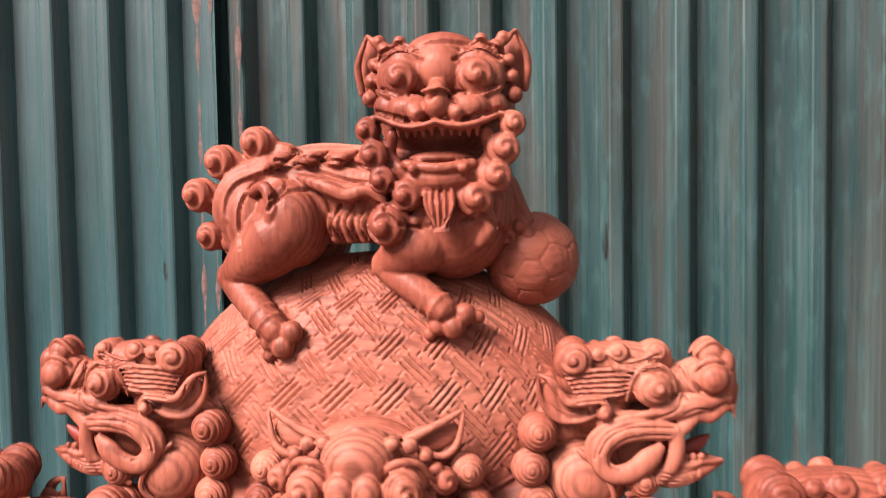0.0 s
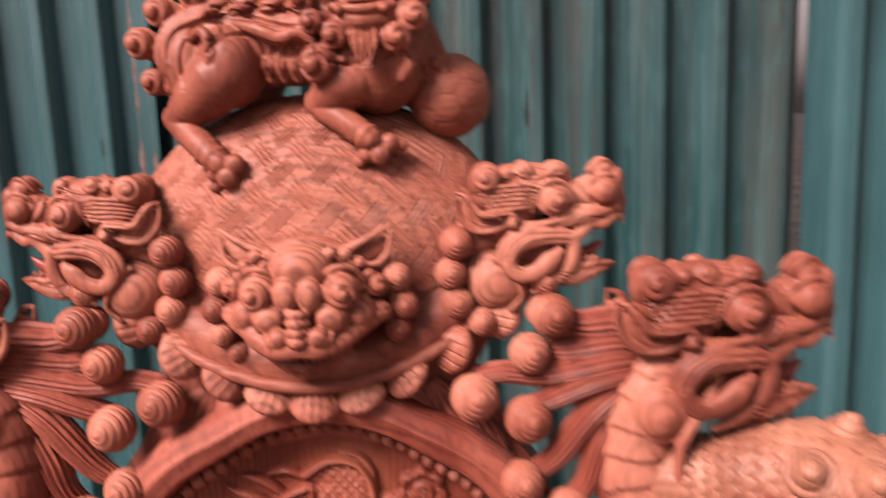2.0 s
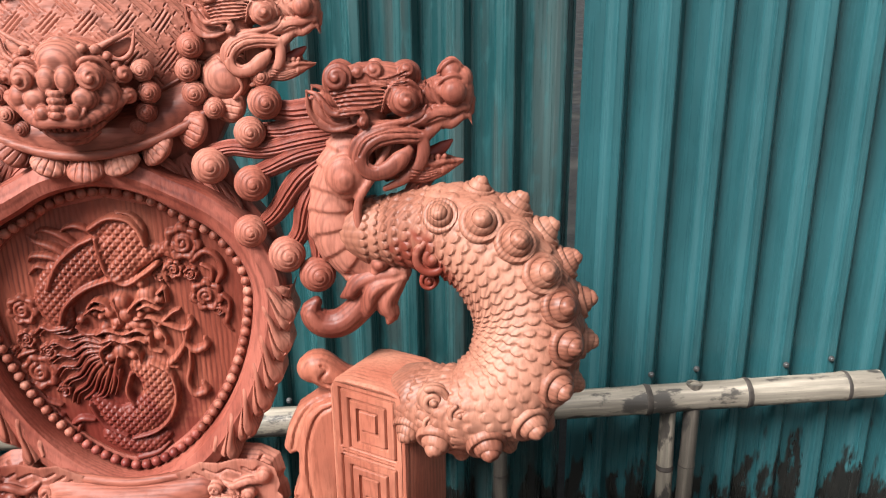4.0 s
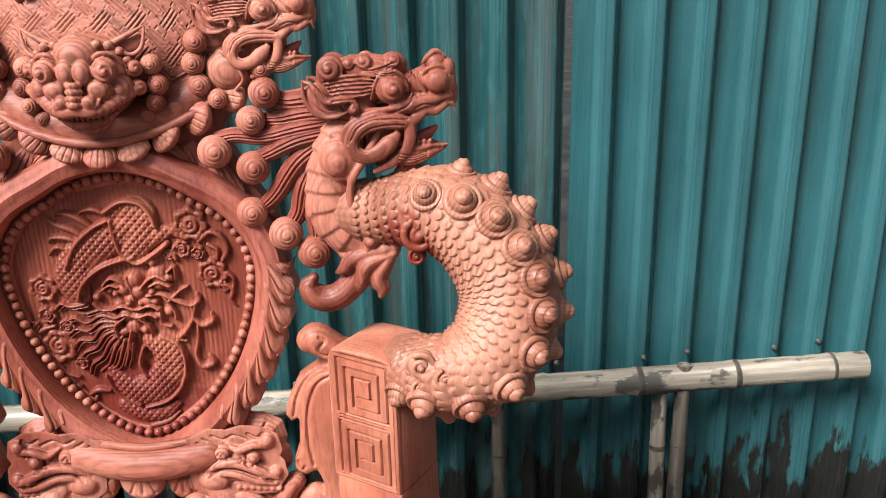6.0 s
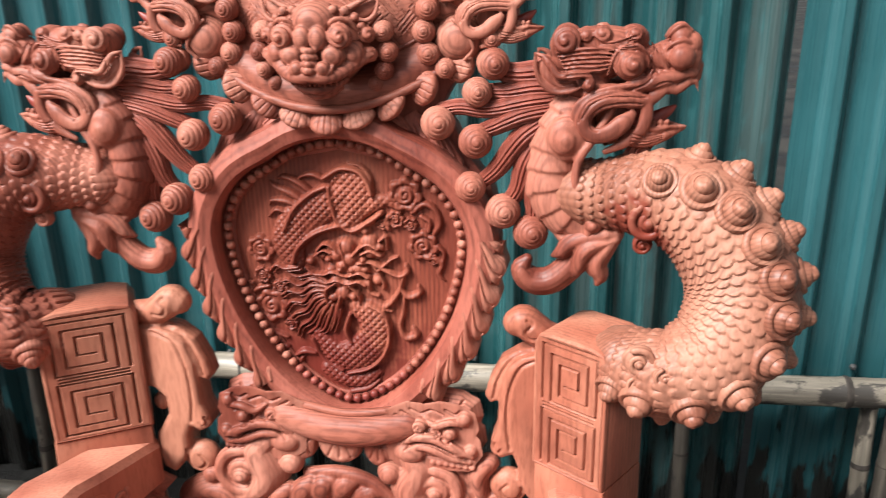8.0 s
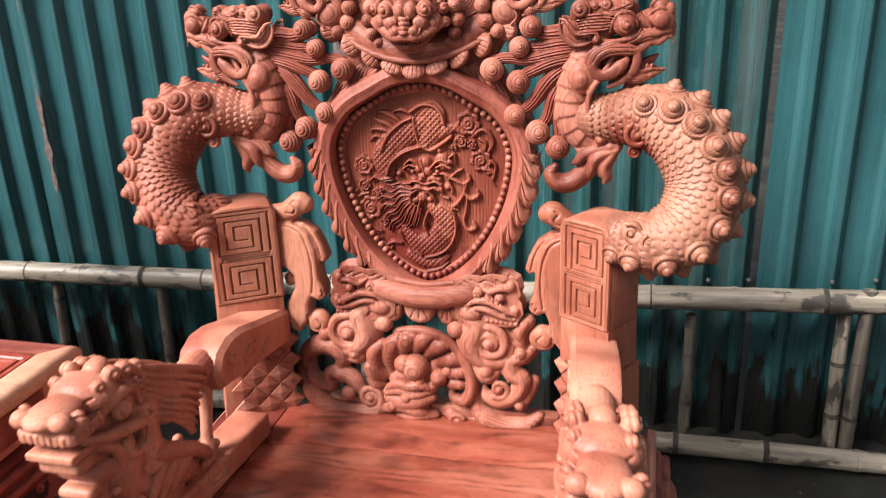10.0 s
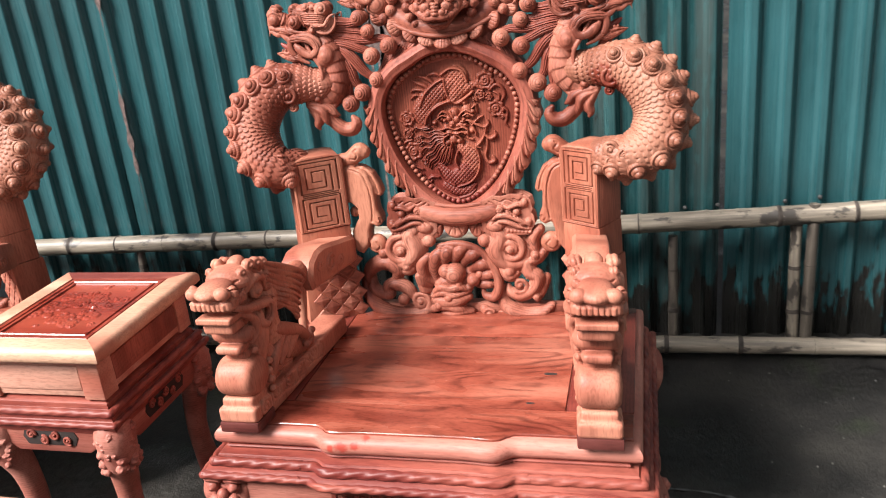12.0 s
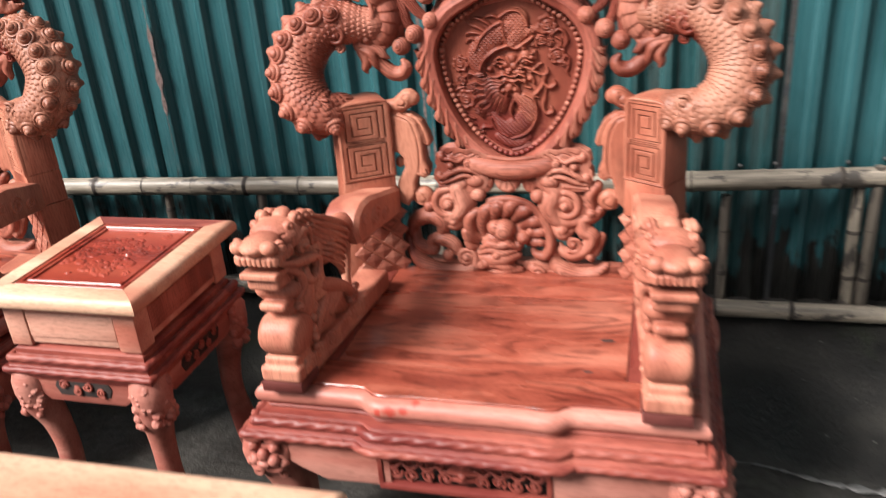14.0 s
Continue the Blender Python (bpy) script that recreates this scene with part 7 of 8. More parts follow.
# right half
tube(g, [(0.074, 0.582, 0.685, 0.021), (0.097, 0.58, 0.655, 0.028), (0.087, 0.578, 0.618, 0.03), (0.106, 0.578, 0.584, 0.024), (0.149, 0.58, 0.583, 0.0196), (0.165, 0.582, 0.616, 0.0168)], 20, 0.005, 4, 0.1)
scroll(g, 0.124, 0.622, 0.564, 0.035, 1.6, 1.6, -1, 0.0091, 12)
ball(g, (0.059, 0.568, 0.645), 0.018, n=(20, 14))
ball(g, (0.113, 0.57, 0.699), 0.014, n=(20, 14), spiral=1.2)
tube(g, [(0.152, 0.584, 0.646, 0.0135), (0.166, 0.582, 0.628, 0.0112), (0.186, 0.58, 0.609, 0.0112), (0.182, 0.575, 0.649, 0.0154), (0.197, 0.575, 0.671, 0.014)], 14, 0.005, 4, 0.15)
ball(g, (0.184, 0.568, 0.603), 0.0112, n=(20, 14))
tube(g, [(0.091, 0.582, 0.578, 0.0126), (0.102, 0.576, 0.561, 0.018), (0.119, 0.572, 0.547, 0.0168), (0.141, 0.578, 0.56, 0.0084)], 16, 0.005, 4, 0.15)
ball(g, (0.116, 0.568, 0.561), 0.0165, n=(20, 14))
tube(g, [(0.207, 0.586, 0.614, 0.014), (0.188, 0.58, 0.594, 0.0168), (0.164, 0.578, 0.584, 0.0182), (0.167, 0.576, 0.557, 0.0196), (0.186, 0.574, 0.543, 0.0182), (0.174, 0.574, 0.512, 0.0182), (0.14, 0.574, 0.491, 0.0154), (0.114, 0.576, 0.504, 0.0135), (0.109, 0.578, 0.518, 0.007)], 20, 0.005, 4, 0.14)
scroll(g, 0.142, 0.524, 0.564, 0.021, 1.3, 4.2, 1, 0.0059, 12)
tube(g, [(0.207, 0.585, 0.538, 0.0126), (0.195, 0.58, 0.506, 0.0126), (0.182, 0.576, 0.482, 0.009)], 12, 0.005)
ball(g, (0.181, 0.568, 0.491), 0.0112, n=(20, 14))
tube(g, [(0.093, 0.584, 0.515, 0.0105), (0.095, 0.58, 0.477, 0.0165), (0.112, 0.576, 0.453, 0.021), (0.148, 0.574, 0.438, 0.021), (0.192, 0.576, 0.444, 0.0182), (0.218, 0.58, 0.462, 0.0112)], 18, 0.005, 4, 0.12)
tube(g, [(0.042, 0.58, 0.452, 0.015), (0.059, 0.576, 0.437, 0.015), (0.088, 0.578, 0.433, 0.0135)], 14, 0.005)
scroll(g, 0.055, 0.442, 0.564, 0.0165, 1.3, 0.5, 1, 0.005, 12)
tube(g, [(0.012, 0.585, 0.437, 0.012), (0.072, 0.585, 0.424, 0.0112), (0.196, 0.587, 0.421, 0.012)], 10, 0.005)
part("openwork_scroll", fused(g, 0.0019, 1), CARVED, chair, "pierced scrolling foliage")
g = Form()
# left half, carved to a pattern of its own
tube(g, [(-0.105, 0.582, 0.688, 0.021), (-0.133, 0.58, 0.663, 0.03), (-0.122, 0.578, 0.621, 0.0301), (-0.153, 0.578, 0.586, 0.024), (-0.197, 0.58, 0.586, 0.018), (-0.21, 0.582, 0.612, 0.016)], 20, 0.005, 4, 0.1)
scroll(g, -0.159, 0.622, 0.564, 0.039, 1.6, 1.5, 1, 0.0101, 12)
ball(g, (-0.084, 0.568, 0.647), 0.018, n=(20, 14))
ball(g, (-0.134, 0.57, 0.704), 0.014, n=(20, 14), spiral=1.2)
ball(g, (-0.209, 0.568, 0.613), 0.0144, n=(20, 14))
ball(g, (-0.149, 0.568, 0.578), 0.016, n=(20, 14), spiral=1.2)
tube(g, [(-0.13, 0.582, 0.596, 0.0135), (-0.143, 0.576, 0.566, 0.0165), (-0.167, 0.574, 0.562, 0.012)], 14, 0.005, 4, 0.15)
tube(g, [(-0.267, 0.59, 0.52, 0.0112), (-0.258, 0.584, 0.559, 0.0176), (-0.228, 0.578, 0.582, 0.0208), (-0.196, 0.574, 0.583, 0.0224), (-0.178, 0.574, 0.563, 0.0195), (-0.186, 0.578, 0.537, 0.0128)], 20, 0.005, 4, 0.15)
tube(g, [(-0.255, 0.59, 0.545, 0.009), (-0.25, 0.582, 0.507, 0.016), (-0.211, 0.578, 0.493, 0.0165), (-0.21, 0.574, 0.519, 0.0144), (-0.182, 0.572, 0.525, 0.018), (-0.157, 0.572, 0.512, 0.018), (-0.141, 0.574, 0.487, 0.0128)], 18, 0.005, 4, 0.15)
ball(g, (-0.182, 0.568, 0.517), 0.012, n=(20, 14))
ball(g, (-0.171, 0.568, 0.481), 0.016, n=(20, 14))
ball(g, (-0.208, 0.568, 0.494), 0.0135, n=(20, 14))
tube(g, [(-0.276, 0.592, 0.536, 0.0105), (-0.273, 0.586, 0.497, 0.016), (-0.251, 0.58, 0.462, 0.0208), (-0.209, 0.576, 0.44, 0.021), (-0.162, 0.574, 0.435, 0.021), (-0.122, 0.574, 0.442, 0.0195), (-0.093, 0.576, 0.465, 0.016), (-0.093, 0.578, 0.493, 0.0105)], 20, 0.005, 4, 0.12)
scroll(g, -0.123, 0.478, 0.564, 0.0255, 1.7, 5.5, 1, 0.0066, 12)
tube(g, [(-0.287, 0.588, 0.427, 0.0128), (-0.207, 0.586, 0.415, 0.0128), (-0.097, 0.586, 0.42, 0.0128)], 10, 0.005)
part("openwork_scroll", fused(g, 0.0019, 1), CARVED, chair, "pierced scrolling foliage")

# a shell of curved ribs over a small beast
g = Form()
tube(g, [(-0.064, 0.572, 0.629, 0.0075), (-0.011, 0.568, 0.636, 0.0098), (0.035, 0.566, 0.624, 0.0098), (0.066, 0.566, 0.593, 0.0098), (0.084, 0.566, 0.554, 0.012), (0.087, 0.567, 0.518, 0.0135), (0.072, 0.568, 0.49, 0.0135), (0.05, 0.57, 0.494, 0.0105), (0.045, 0.572, 0.509, 0.0056)], 14, 0.005)
tube(g, [(-0.088, 0.582, 0.527, 0.009), (-0.108, 0.574, 0.551, 0.016), (-0.108, 0.566, 0.585, 0.0165), (-0.091, 0.566, 0.602, 0.012)], 16, 0.005)
tube(g, [(-0.075, 0.582, 0.532, 0.009), (-0.079, 0.574, 0.567, 0.0165), (-0.07, 0.566, 0.601, 0.018), (-0.057, 0.566, 0.617, 0.0135)], 16, 0.005)
tube(g, [(-0.055, 0.582, 0.555, 0.008), (-0.053, 0.574, 0.587, 0.015), (-0.039, 0.566, 0.614, 0.018), (-0.026, 0.566, 0.624, 0.0112)], 16, 0.005)
tube(g, [(-0.027, 0.582, 0.574, 0.0075), (-0.022, 0.574, 0.598, 0.015), (-0.006, 0.566, 0.618, 0.0168), (0.006, 0.566, 0.625, 0.0112)], 16, 0.005)
tube(g, [(-0.008, 0.582, 0.571, 0.0075), (0.007, 0.574, 0.593, 0.015), (0.028, 0.566, 0.608, 0.0168), (0.043, 0.566, 0.611, 0.0112)], 16, 0.005)
tube(g, [(0.005, 0.582, 0.555, 0.0075), (0.029, 0.574, 0.571, 0.0135), (0.05, 0.566, 0.581, 0.0165), (0.064, 0.566, 0.577, 0.0105)], 16, 0.005)
tube(g, [(0.018, 0.582, 0.536, 0.0075), (0.041, 0.574, 0.546, 0.0135), (0.064, 0.566, 0.553, 0.014), (0.075, 0.566, 0.549, 0.009)], 16, 0.005)
tube(g, [(0.027, 0.582, 0.516, 0.006), (0.046, 0.57, 0.524, 0.012), (0.065, 0.566, 0.526, 0.0112)], 16, 0.005)
tube(g, [(-0.098, 0.582, 0.516, 0.009), (-0.115, 0.57, 0.529, 0.0135), (-0.121, 0.566, 0.547, 0.012)], 16, 0.005)
tube(g, [(-0.097, 0.582, 0.499, 0.0096), (-0.111, 0.57, 0.506, 0.012), (-0.119, 0.566, 0.521, 0.009)], 16, 0.005)
tube(g, [(-0.057, 0.592, 0.519, 0.033), (-0.01, 0.592, 0.535, 0.036), (0.028, 0.592, 0.551, 0.024)], 16, 0.005)
arch = part("shell_arch", fused(g, 0.0017, 1), CARVED, chair, "ribbed shell over a small beast head")
g = Form()
ball(g, (-0.025, 0.566, 0.557), 0.0294, n=(20, 14))
ball(g, (-0.046, 0.562, 0.564), 0.021, n=(20, 14))
ball(g, (0.022, 0.564, 0.539), 0.018, n=(20, 14), spiral=1.4)
ball(g, (0.041, 0.566, 0.554), 0.0112, n=(20, 14))
ball(g, (0.009, 0.564, 0.519), 0.0126, n=(20, 14), spiral=1.2)
ball(g, (-0.015, 0.556, 0.532), 0.012, n=(20, 14))
ball(g, (-0.056, 0.556, 0.522), 0.009, n=(20, 14))
tube(g, [(-0.081, 0.56, 0.509, 0.0075), (-0.061, 0.554, 0.522, 0.0105), (-0.037, 0.552, 0.518, 0.0105), (-0.011, 0.554, 0.523, 0.0105), (0.012, 0.56, 0.51, 0.0056)], 12, 0.005)
tube(g, [(-0.086, 0.56, 0.495, 0.006), (-0.057, 0.552, 0.507, 0.009), (-0.027, 0.55, 0.501, 0.009), (0.006, 0.558, 0.506, 0.0042)], 12, 0.005)
tube(g, [(-0.082, 0.566, 0.482, 0.0135), (-0.054, 0.562, 0.48, 0.0195), (-0.021, 0.562, 0.485, 0.0195), (0.006, 0.566, 0.492, 0.012)], 16, 0.005)
tube(g, [(-0.092, 0.568, 0.457, 0.0128), (-0.055, 0.56, 0.468, 0.0135), (-0.023, 0.56, 0.461, 0.015), (-0.001, 0.566, 0.451, 0.0105)], 14, 0.005)
ball(g, (-0.043, 0.55, 0.495), 0.012, n=(20, 14))
ball(g, (-0.073, 0.558, 0.47), 0.0135, n=(20, 14))
scroll(g, -0.014, 0.454, 0.564, 0.0165, 1.3, 1, 1, 0.005, 12)
tube(g, [(-0.06, 0.57, 0.44, 0.015), (-0.02, 0.566, 0.45, 0.018), (0.009, 0.57, 0.449, 0.012)], 12, 0.005, 4, 0.15)
part("beast_head", fused(g, 0.0015, 1), CARVED, arch)
g = Form()
slab(g, [(-0.255, 0.444), (0.255, 0.444), (0.255, 0.464), (0.10, 0.470), (-0.10, 0.470), (-0.255, 0.464)], 0.575, 0.605, 0.004)
part("bottom_rail", g, CARVED_X, chair)

# ---- arms: dragons rearing over a ball, beam running back into the post ----
def shear(form):
    g = Form()
    v = np.concatenate(form.v)
    v[:, 0] += 0.363 - 0.085 * (v[:, 1] - 0.03)
    return g.add(v, form.f)


g = Form()
block(g, (0, 0.022, 0.484), (0.086, 0.072, 0.034), 0.008, 3)
block(g, (0, 0.026, 0.506), (0.072, 0.062, 0.030), 0.008, 3)
block(g, (0, 0.235, 0.470), (0.074, 0.43, 0.050), 0.008, 3)
tube(g, [(0, 0.06, 0.500, 0.022), (0, 0.10, 0.512, 0.022), (0, 0.15, 0.508, 0.020), (0, 0.20, 0.500, 0.018)], 16, 0.006, up=(1, 0, 0), wide=0.8)
tube(g, [(0, 0.235, 0.498, 0.020), (0, 0.27, 0.512, 0.022), (0, 0.30, 0.502, 0.018)], 16, 0.006, up=(1, 0, 0), wide=0.8)
tube(g, [(0, 0.300, 0.49, 0.016), (0, 0.304, 0.54, 0.011), (0, 0.312, 0.580, 0.012), (0, 0.318, 0.640, 0.016)], 14, 0.006, up=(1, 0, 0), wide=0.8)
BASE_LINES = []
for cy, cz, r, hand in ((0.030, 0.482, 0.022, 1), (0.085, 0.486, 0.024, -1), (0.140, 0.480, 0.020, 1), (0.195, 0.476, 0.018, -1), (0.268, 0.486, 0.027, 1)):
    BASE_LINES.append([tuple(p) for p in volute(cy, cz, r, 0.003, 2.0, 1.0 + cy * 30, 30, hand)])
BASE_LINES += [[(0.05, 0.462), (0.11, 0.470), (0.17, 0.458), (0.23, 0.466), (0.30, 0.458)], [(0.30, 0.500), (0.312, 0.480), (0.305, 0.462)], [(0.10, 0.512), (0.15, 0.508), (0.21, 0.496), (0.235, 0.480)]]
arm = both("arm_base", shear(engraved_sides(fused(g, 0.0022, 0), BASE_LINES, 0.0030, 0.0034)), PALE, chair, "pale carved arm rail cut with scrolls")
g = Form()
a, b = np.meshgrid(np.linspace(-1, 1, 25), np.linspace(0, 2 * np.pi, 40, endpoint=False), indexing="ij")
rad = 0.043 * (1 - np.abs(a) ** 6) ** 0.34
g.add(np.stack([0.045 * a, 0.032 + rad * np.cos(b) * 1.05, 0.557 + rad * np.sin(b)], -1), grid_faces(25, 40, True))
for p_, f_ in zip(arm, (shear(g), shear(g).mirrored())):
    part("roll_ball", f_, PALE, p_, "smooth pale wooden ball")
g = Form()
block(g, (0, 0.021, 0.457), (0.087, 0.073, 0.024), 0.004, 2)
for p_, f_ in zip(arm, (shear(g), shear(g).mirrored())):
    part("foot_block", f_, SOAKED, p_, "foot of the arm soaked dark")
g = Form()
block(g, (0, 0.052, 0.606), (0.052, 0.060, 0.030), 0.008, 3)
block(g, (0, 0.034, 0.627), (0.058, 0.074, 0.020), 0.009, 3)
tube(g, [(-0.026, 0.030, 0.654, 0.020), (0.026, 0.030, 0.654, 0.020)], 28, 0.01)
block(g, (0, 0.024, 0.684), (0.068, 0.084, 0.026), 0.009, 3)
block(g, (0, 0.014, 0.705), (0.076, 0.086, 0.013), 0.003, 2)
block(g, (0, 0.034, 0.720), (0.062, 0.060, 0.026), 0.006, 2)
block(g, (0, 0.004, 0.738), (0.086, 0.065, 0.022), 0.006, 3)
for k in range(7):
    block(g, (-0.030 + 0.010 * k, -0.029, 0.737), (0.008, 0.006, 0.016), 0.002, 1)
for sx in (-1, 1):
    for k in range(6):
        block(g, (sx * 0.043, -0.02 + 0.010 * k, 0.737), (0.005, 0.008, 0.016), 0.002, 1)
ball(g, (0, 0.0, 0.763), (0.046, 0.034, 0.018), (0, 0, 1), (26, 16))
for sx in (-1, 1):
    ball(g, (sx * 0.030, -0.024, 0.764), (0.016, 0.014, 0.014), (0, -1, 0), (22, 16))
    ball(g, (sx * 0.042, -0.006, 0.757), (0.010, 0.018, 0.012), (sx, 0, 0), (18, 12))
    # eye, brow, curled lip
    ball(g, (sx * 0.036, 0.072, 0.731), 0.019, (sx, -0.25, 0), (40, 30), 2.0, 0.24)
    tube(g, [(sx * 0.036, 0.040, 0.738, 0.005), (sx * 0.044, 0.054, 0.754, 0.008), (sx * 0.044, 0.084, 0.757, 0.009), (sx * 0.040, 0.106, 0.742, 0.006), (sx * 0.038, 0.112, 0.720, 0.004)], 12, 0.004)
    tube(g, [(sx * 0.040, -0.004, 0.724, 0.006), (sx * 0.045, 0.030, 0.710, 0.009), (sx * 0.047, 0.064, 0.702, 0.010), (sx * 0.047, 0.098, 0.692, 0.010), (sx * 0.046, 0.106, 0.668, 0.010), (sx * 0.045, 0.088, 0.652, 0.010), (sx * 0.044, 0.066, 0.660, 0.010), (sx * 0.043, 0.064, 0.680, 0.007)], 14, 0.004, wide=1.2)
    tube(g, [(sx * 0.036, 0.020, 0.700, 0.007), (sx * 0.042, 0.045, 0.680, 0.009), (sx * 0.040, 0.050, 0.650, 0.009), (sx * 0.036, 0.036, 0.632, 0.006)], 12, 0.004)
    for y, z, r in ((0.098, 0.780, 0.014), (0.074, 0.786, 0.013), (0.122, 0.772, 0.012), (0.046, 0.780, 0.010), (0.128, 0.742, 0.011), (0.124, 0.716, 0.011), (0.130, 0.690, 0.010), (0.060, 0.628, 0.012), (0.040, 0.612, 0.009)):
        ball(g, (sx * 0.034, y, z), r, (sx, -0.2, 0.1), (26, 20), 1.6, 0.2)
    # mane combed back and down over the neck
    for k in range(8):
        tube(g, [(sx * 0.032, 0.118 + 0.002 * k, 0.772 - 0.012 * k, 0.004), (sx * 0.039, 0.160 + 0.002 * k, 0.750 - 0.0140 * k, 0.0062), (sx * 0.040, 0.212 - 0.001 * k, 0.722 - 0.0150 * k + 0.004 * (k % 2), 0.0068), (sx * 0.037, 0.262 - 0.006 * k, 0.692 - 0.0135 * k, 0.0060), (sx * 0.032, 0.292 - 0.010 * k, 0.668 - 0.010 * k + 0.006 * (k % 3), 0.003)], 12, 0.004, 3, 0.25)
    # fore leg, claw, leaf
    tube(g, [(sx * 0.030, 0.130, 0.615, 0.016), (sx * 0.037, 0.178, 0.590, 0.015), (sx * 0.037, 0.218, 0.566, 0.012), (sx * 0.036, 0.244, 0.540, 0.011)], 16, 0.004)
    for y, z in ((0.262, 0.530), (0.256, 0.518), (0.240, 0.520), (0.272, 0.540)):
        ball(g, (sx * 0.036, y, z), 0.009, n=(14, 10))
    for k in range(3):
        leaf(g, (sx * 0.034, 0.095 + 0.030 * k, 0.535), (sx * 0.038, 0.150 + 0.035 * k, 0.590 - 0.010 * k), 0.012, 0.009, 3, (0, -0.008, 0.006), up=(sx, 0, 0))
    for y, z, r in ((0.070, 0.546, 0.010), (0.074, 0.524, 0.010), (0.078, 0.566, 0.009), (0.075, 0.502, 0.009)):
        ball(g, (sx * 0.036, y, z), r, (sx, 0, 0), (16, 12))
tube(g, [(0, 0.075, 0.655, 0.034), (0, 0.068, 0.620, 0.034), (0, 0.090, 0.585, 0.034), (0, 0.135, 0.560, 0.032), (0, 0.185, 0.540, 0.026)], 30, 0.002, up=(1, 0, 0), wide=0.8, disp=lambda q, p, R: 0.0045 * (((q / 0.016) % 1) ** 0.5 - 0.6))
ball(g, (0, 0.055, 0.758), (0.040, 0.050, 0.034), (0, 0, 1), (24, 16))
ball(g, (0, 0.085, 0.785), (0.018, 0.020, 0.014), (0, -0.4, 1), (16, 10))
tube(g, [(0, 0.07, 0.74, 0.036), (0, 0.13, 0.725, 0.036), (0, 0.20, 0.688, 0.037), (0, 0.25, 0.662, 0.032), (0, 0.31, 0.668, 0.030)], 20, 0.008, up=(1, 0, 0))
ball(g, (0, 0.175, 0.675), (0.034, 0.055, 0.040), (0, 0, 1), (28, 20))
ball(g, (0, 0.07, 0.64), (0.034, 0.05, 0.09), (0, 0, 1), (28, 20))
part_body = Form()
tube(part_body, [(0, 0.14, 0.70, 0.040), (0, 0.125, 0.655, 0.041), (0, 0.130, 0.610, 0.041), (0, 0.160, 0.570, 0.038), (0, 0.205, 0.535, 0.032), (0, 0.26, 0.500, 0.024)], 120, 0.002, up=(1, 0, 0), disp=scales_on(0.0125, 18, 0.0046))
ARM_LINES = [[(0.120, 0.768 - 0.012 * k), (0.160, 0.743 - 0.0140 * k), (0.212, 0.714 - 0.0150 * k), (0.262 - 0.006 * k, 0.685 - 0.0135 * k), (0.288 - 0.010 * k, 0.662 - 0.010 * k)] for k in range(8)]
ARM_LINES += [[(0.0, 0.715), (0.04, 0.700), (0.09, 0.690), (0.094, 0.668), (0.078, 0.662)], [(-0.02, 0.752), (0.01, 0.748), (0.035, 0.752)], [(-0.02, 0.770), (0.01, 0.764), (0.03, 0.770)], [(0.02, 0.690), (0.034, 0.665), (0.026, 0.640)]]
g = engraved_sides(fused(g, 0.0015, 0), ARM_LINES, 0.0026, 0.0040)
for p_, f_, b_ in zip(arm, (shear(g), shear(g).mirrored()), (shear(part_body), shear(part_body).mirrored())):
    part("arm_dragon", f_, PALE, p_, "pale roughly carved dragon head on the arm")
    part("arm_dragon_body", b_, PALE, p_, sharp=30)
g = Form()
out = [(0.315, 0.620), (0.56, 0.596), (0.56, 0.668), (0.44, 0.694), (0.39, 0.706), (0.35, 0.706), (0.318, 0.690), (0.300, 0.655)]
slab(g, out, -0.041, 0.041, 0.009)
v = np.concatenate(g.v)
beam = Form()
beam.add(np.stack([-v[:, 1], v[:, 0], v[:, 2]], 1), g.f)
for sx in (-1, 1):
    for cy, cz, r, hand in ((0.405, 0.652, 0.024, 1), (0.350, 0.668, 0.013, -1), (0.455, 0.640, 0.016, -1)):
        p = volute(cy, cz, r, r * 0.2, 1.6, 0.5, 20, hand)
        tube(beam, [(sx * 0.0405, a, b, 0.0045) for a, b in p], 8, 0.004, up=(sx, 0, 0))
for p_, f_ in zip(arm, (shear(beam), shear(beam).mirrored())):
    part("arm_beam", f_, PALE, p_, "plain pale arm beam with a scroll")

neighbour = copy_thing(chair, pose(CX + NEIGHBOUR, 0, 0))
lighter = {}
SOLID = ("carved_lion", "dragon_head", "upper_dragon_head", "arm_dragon", "beast_mask", "beast_head", "openwork_scroll", "arm_base", "neck", "corner_head", "wing_bracket", "leaf_rope", "shell_arch", "leaf_scroll", "woven_dome")
for o in neighbour.children_recursive:
    if o.type == "MESH" and o.name.split(".")[0] in SOLID:
        if o.data.name not in lighter:
            lighter[o.data.name] = thinned(o.data, 0.004)
        o.data = lighter[o.data.name]
tagged(neighbour, "second carved rosewood armchair standing beyond the side table", "armchair")


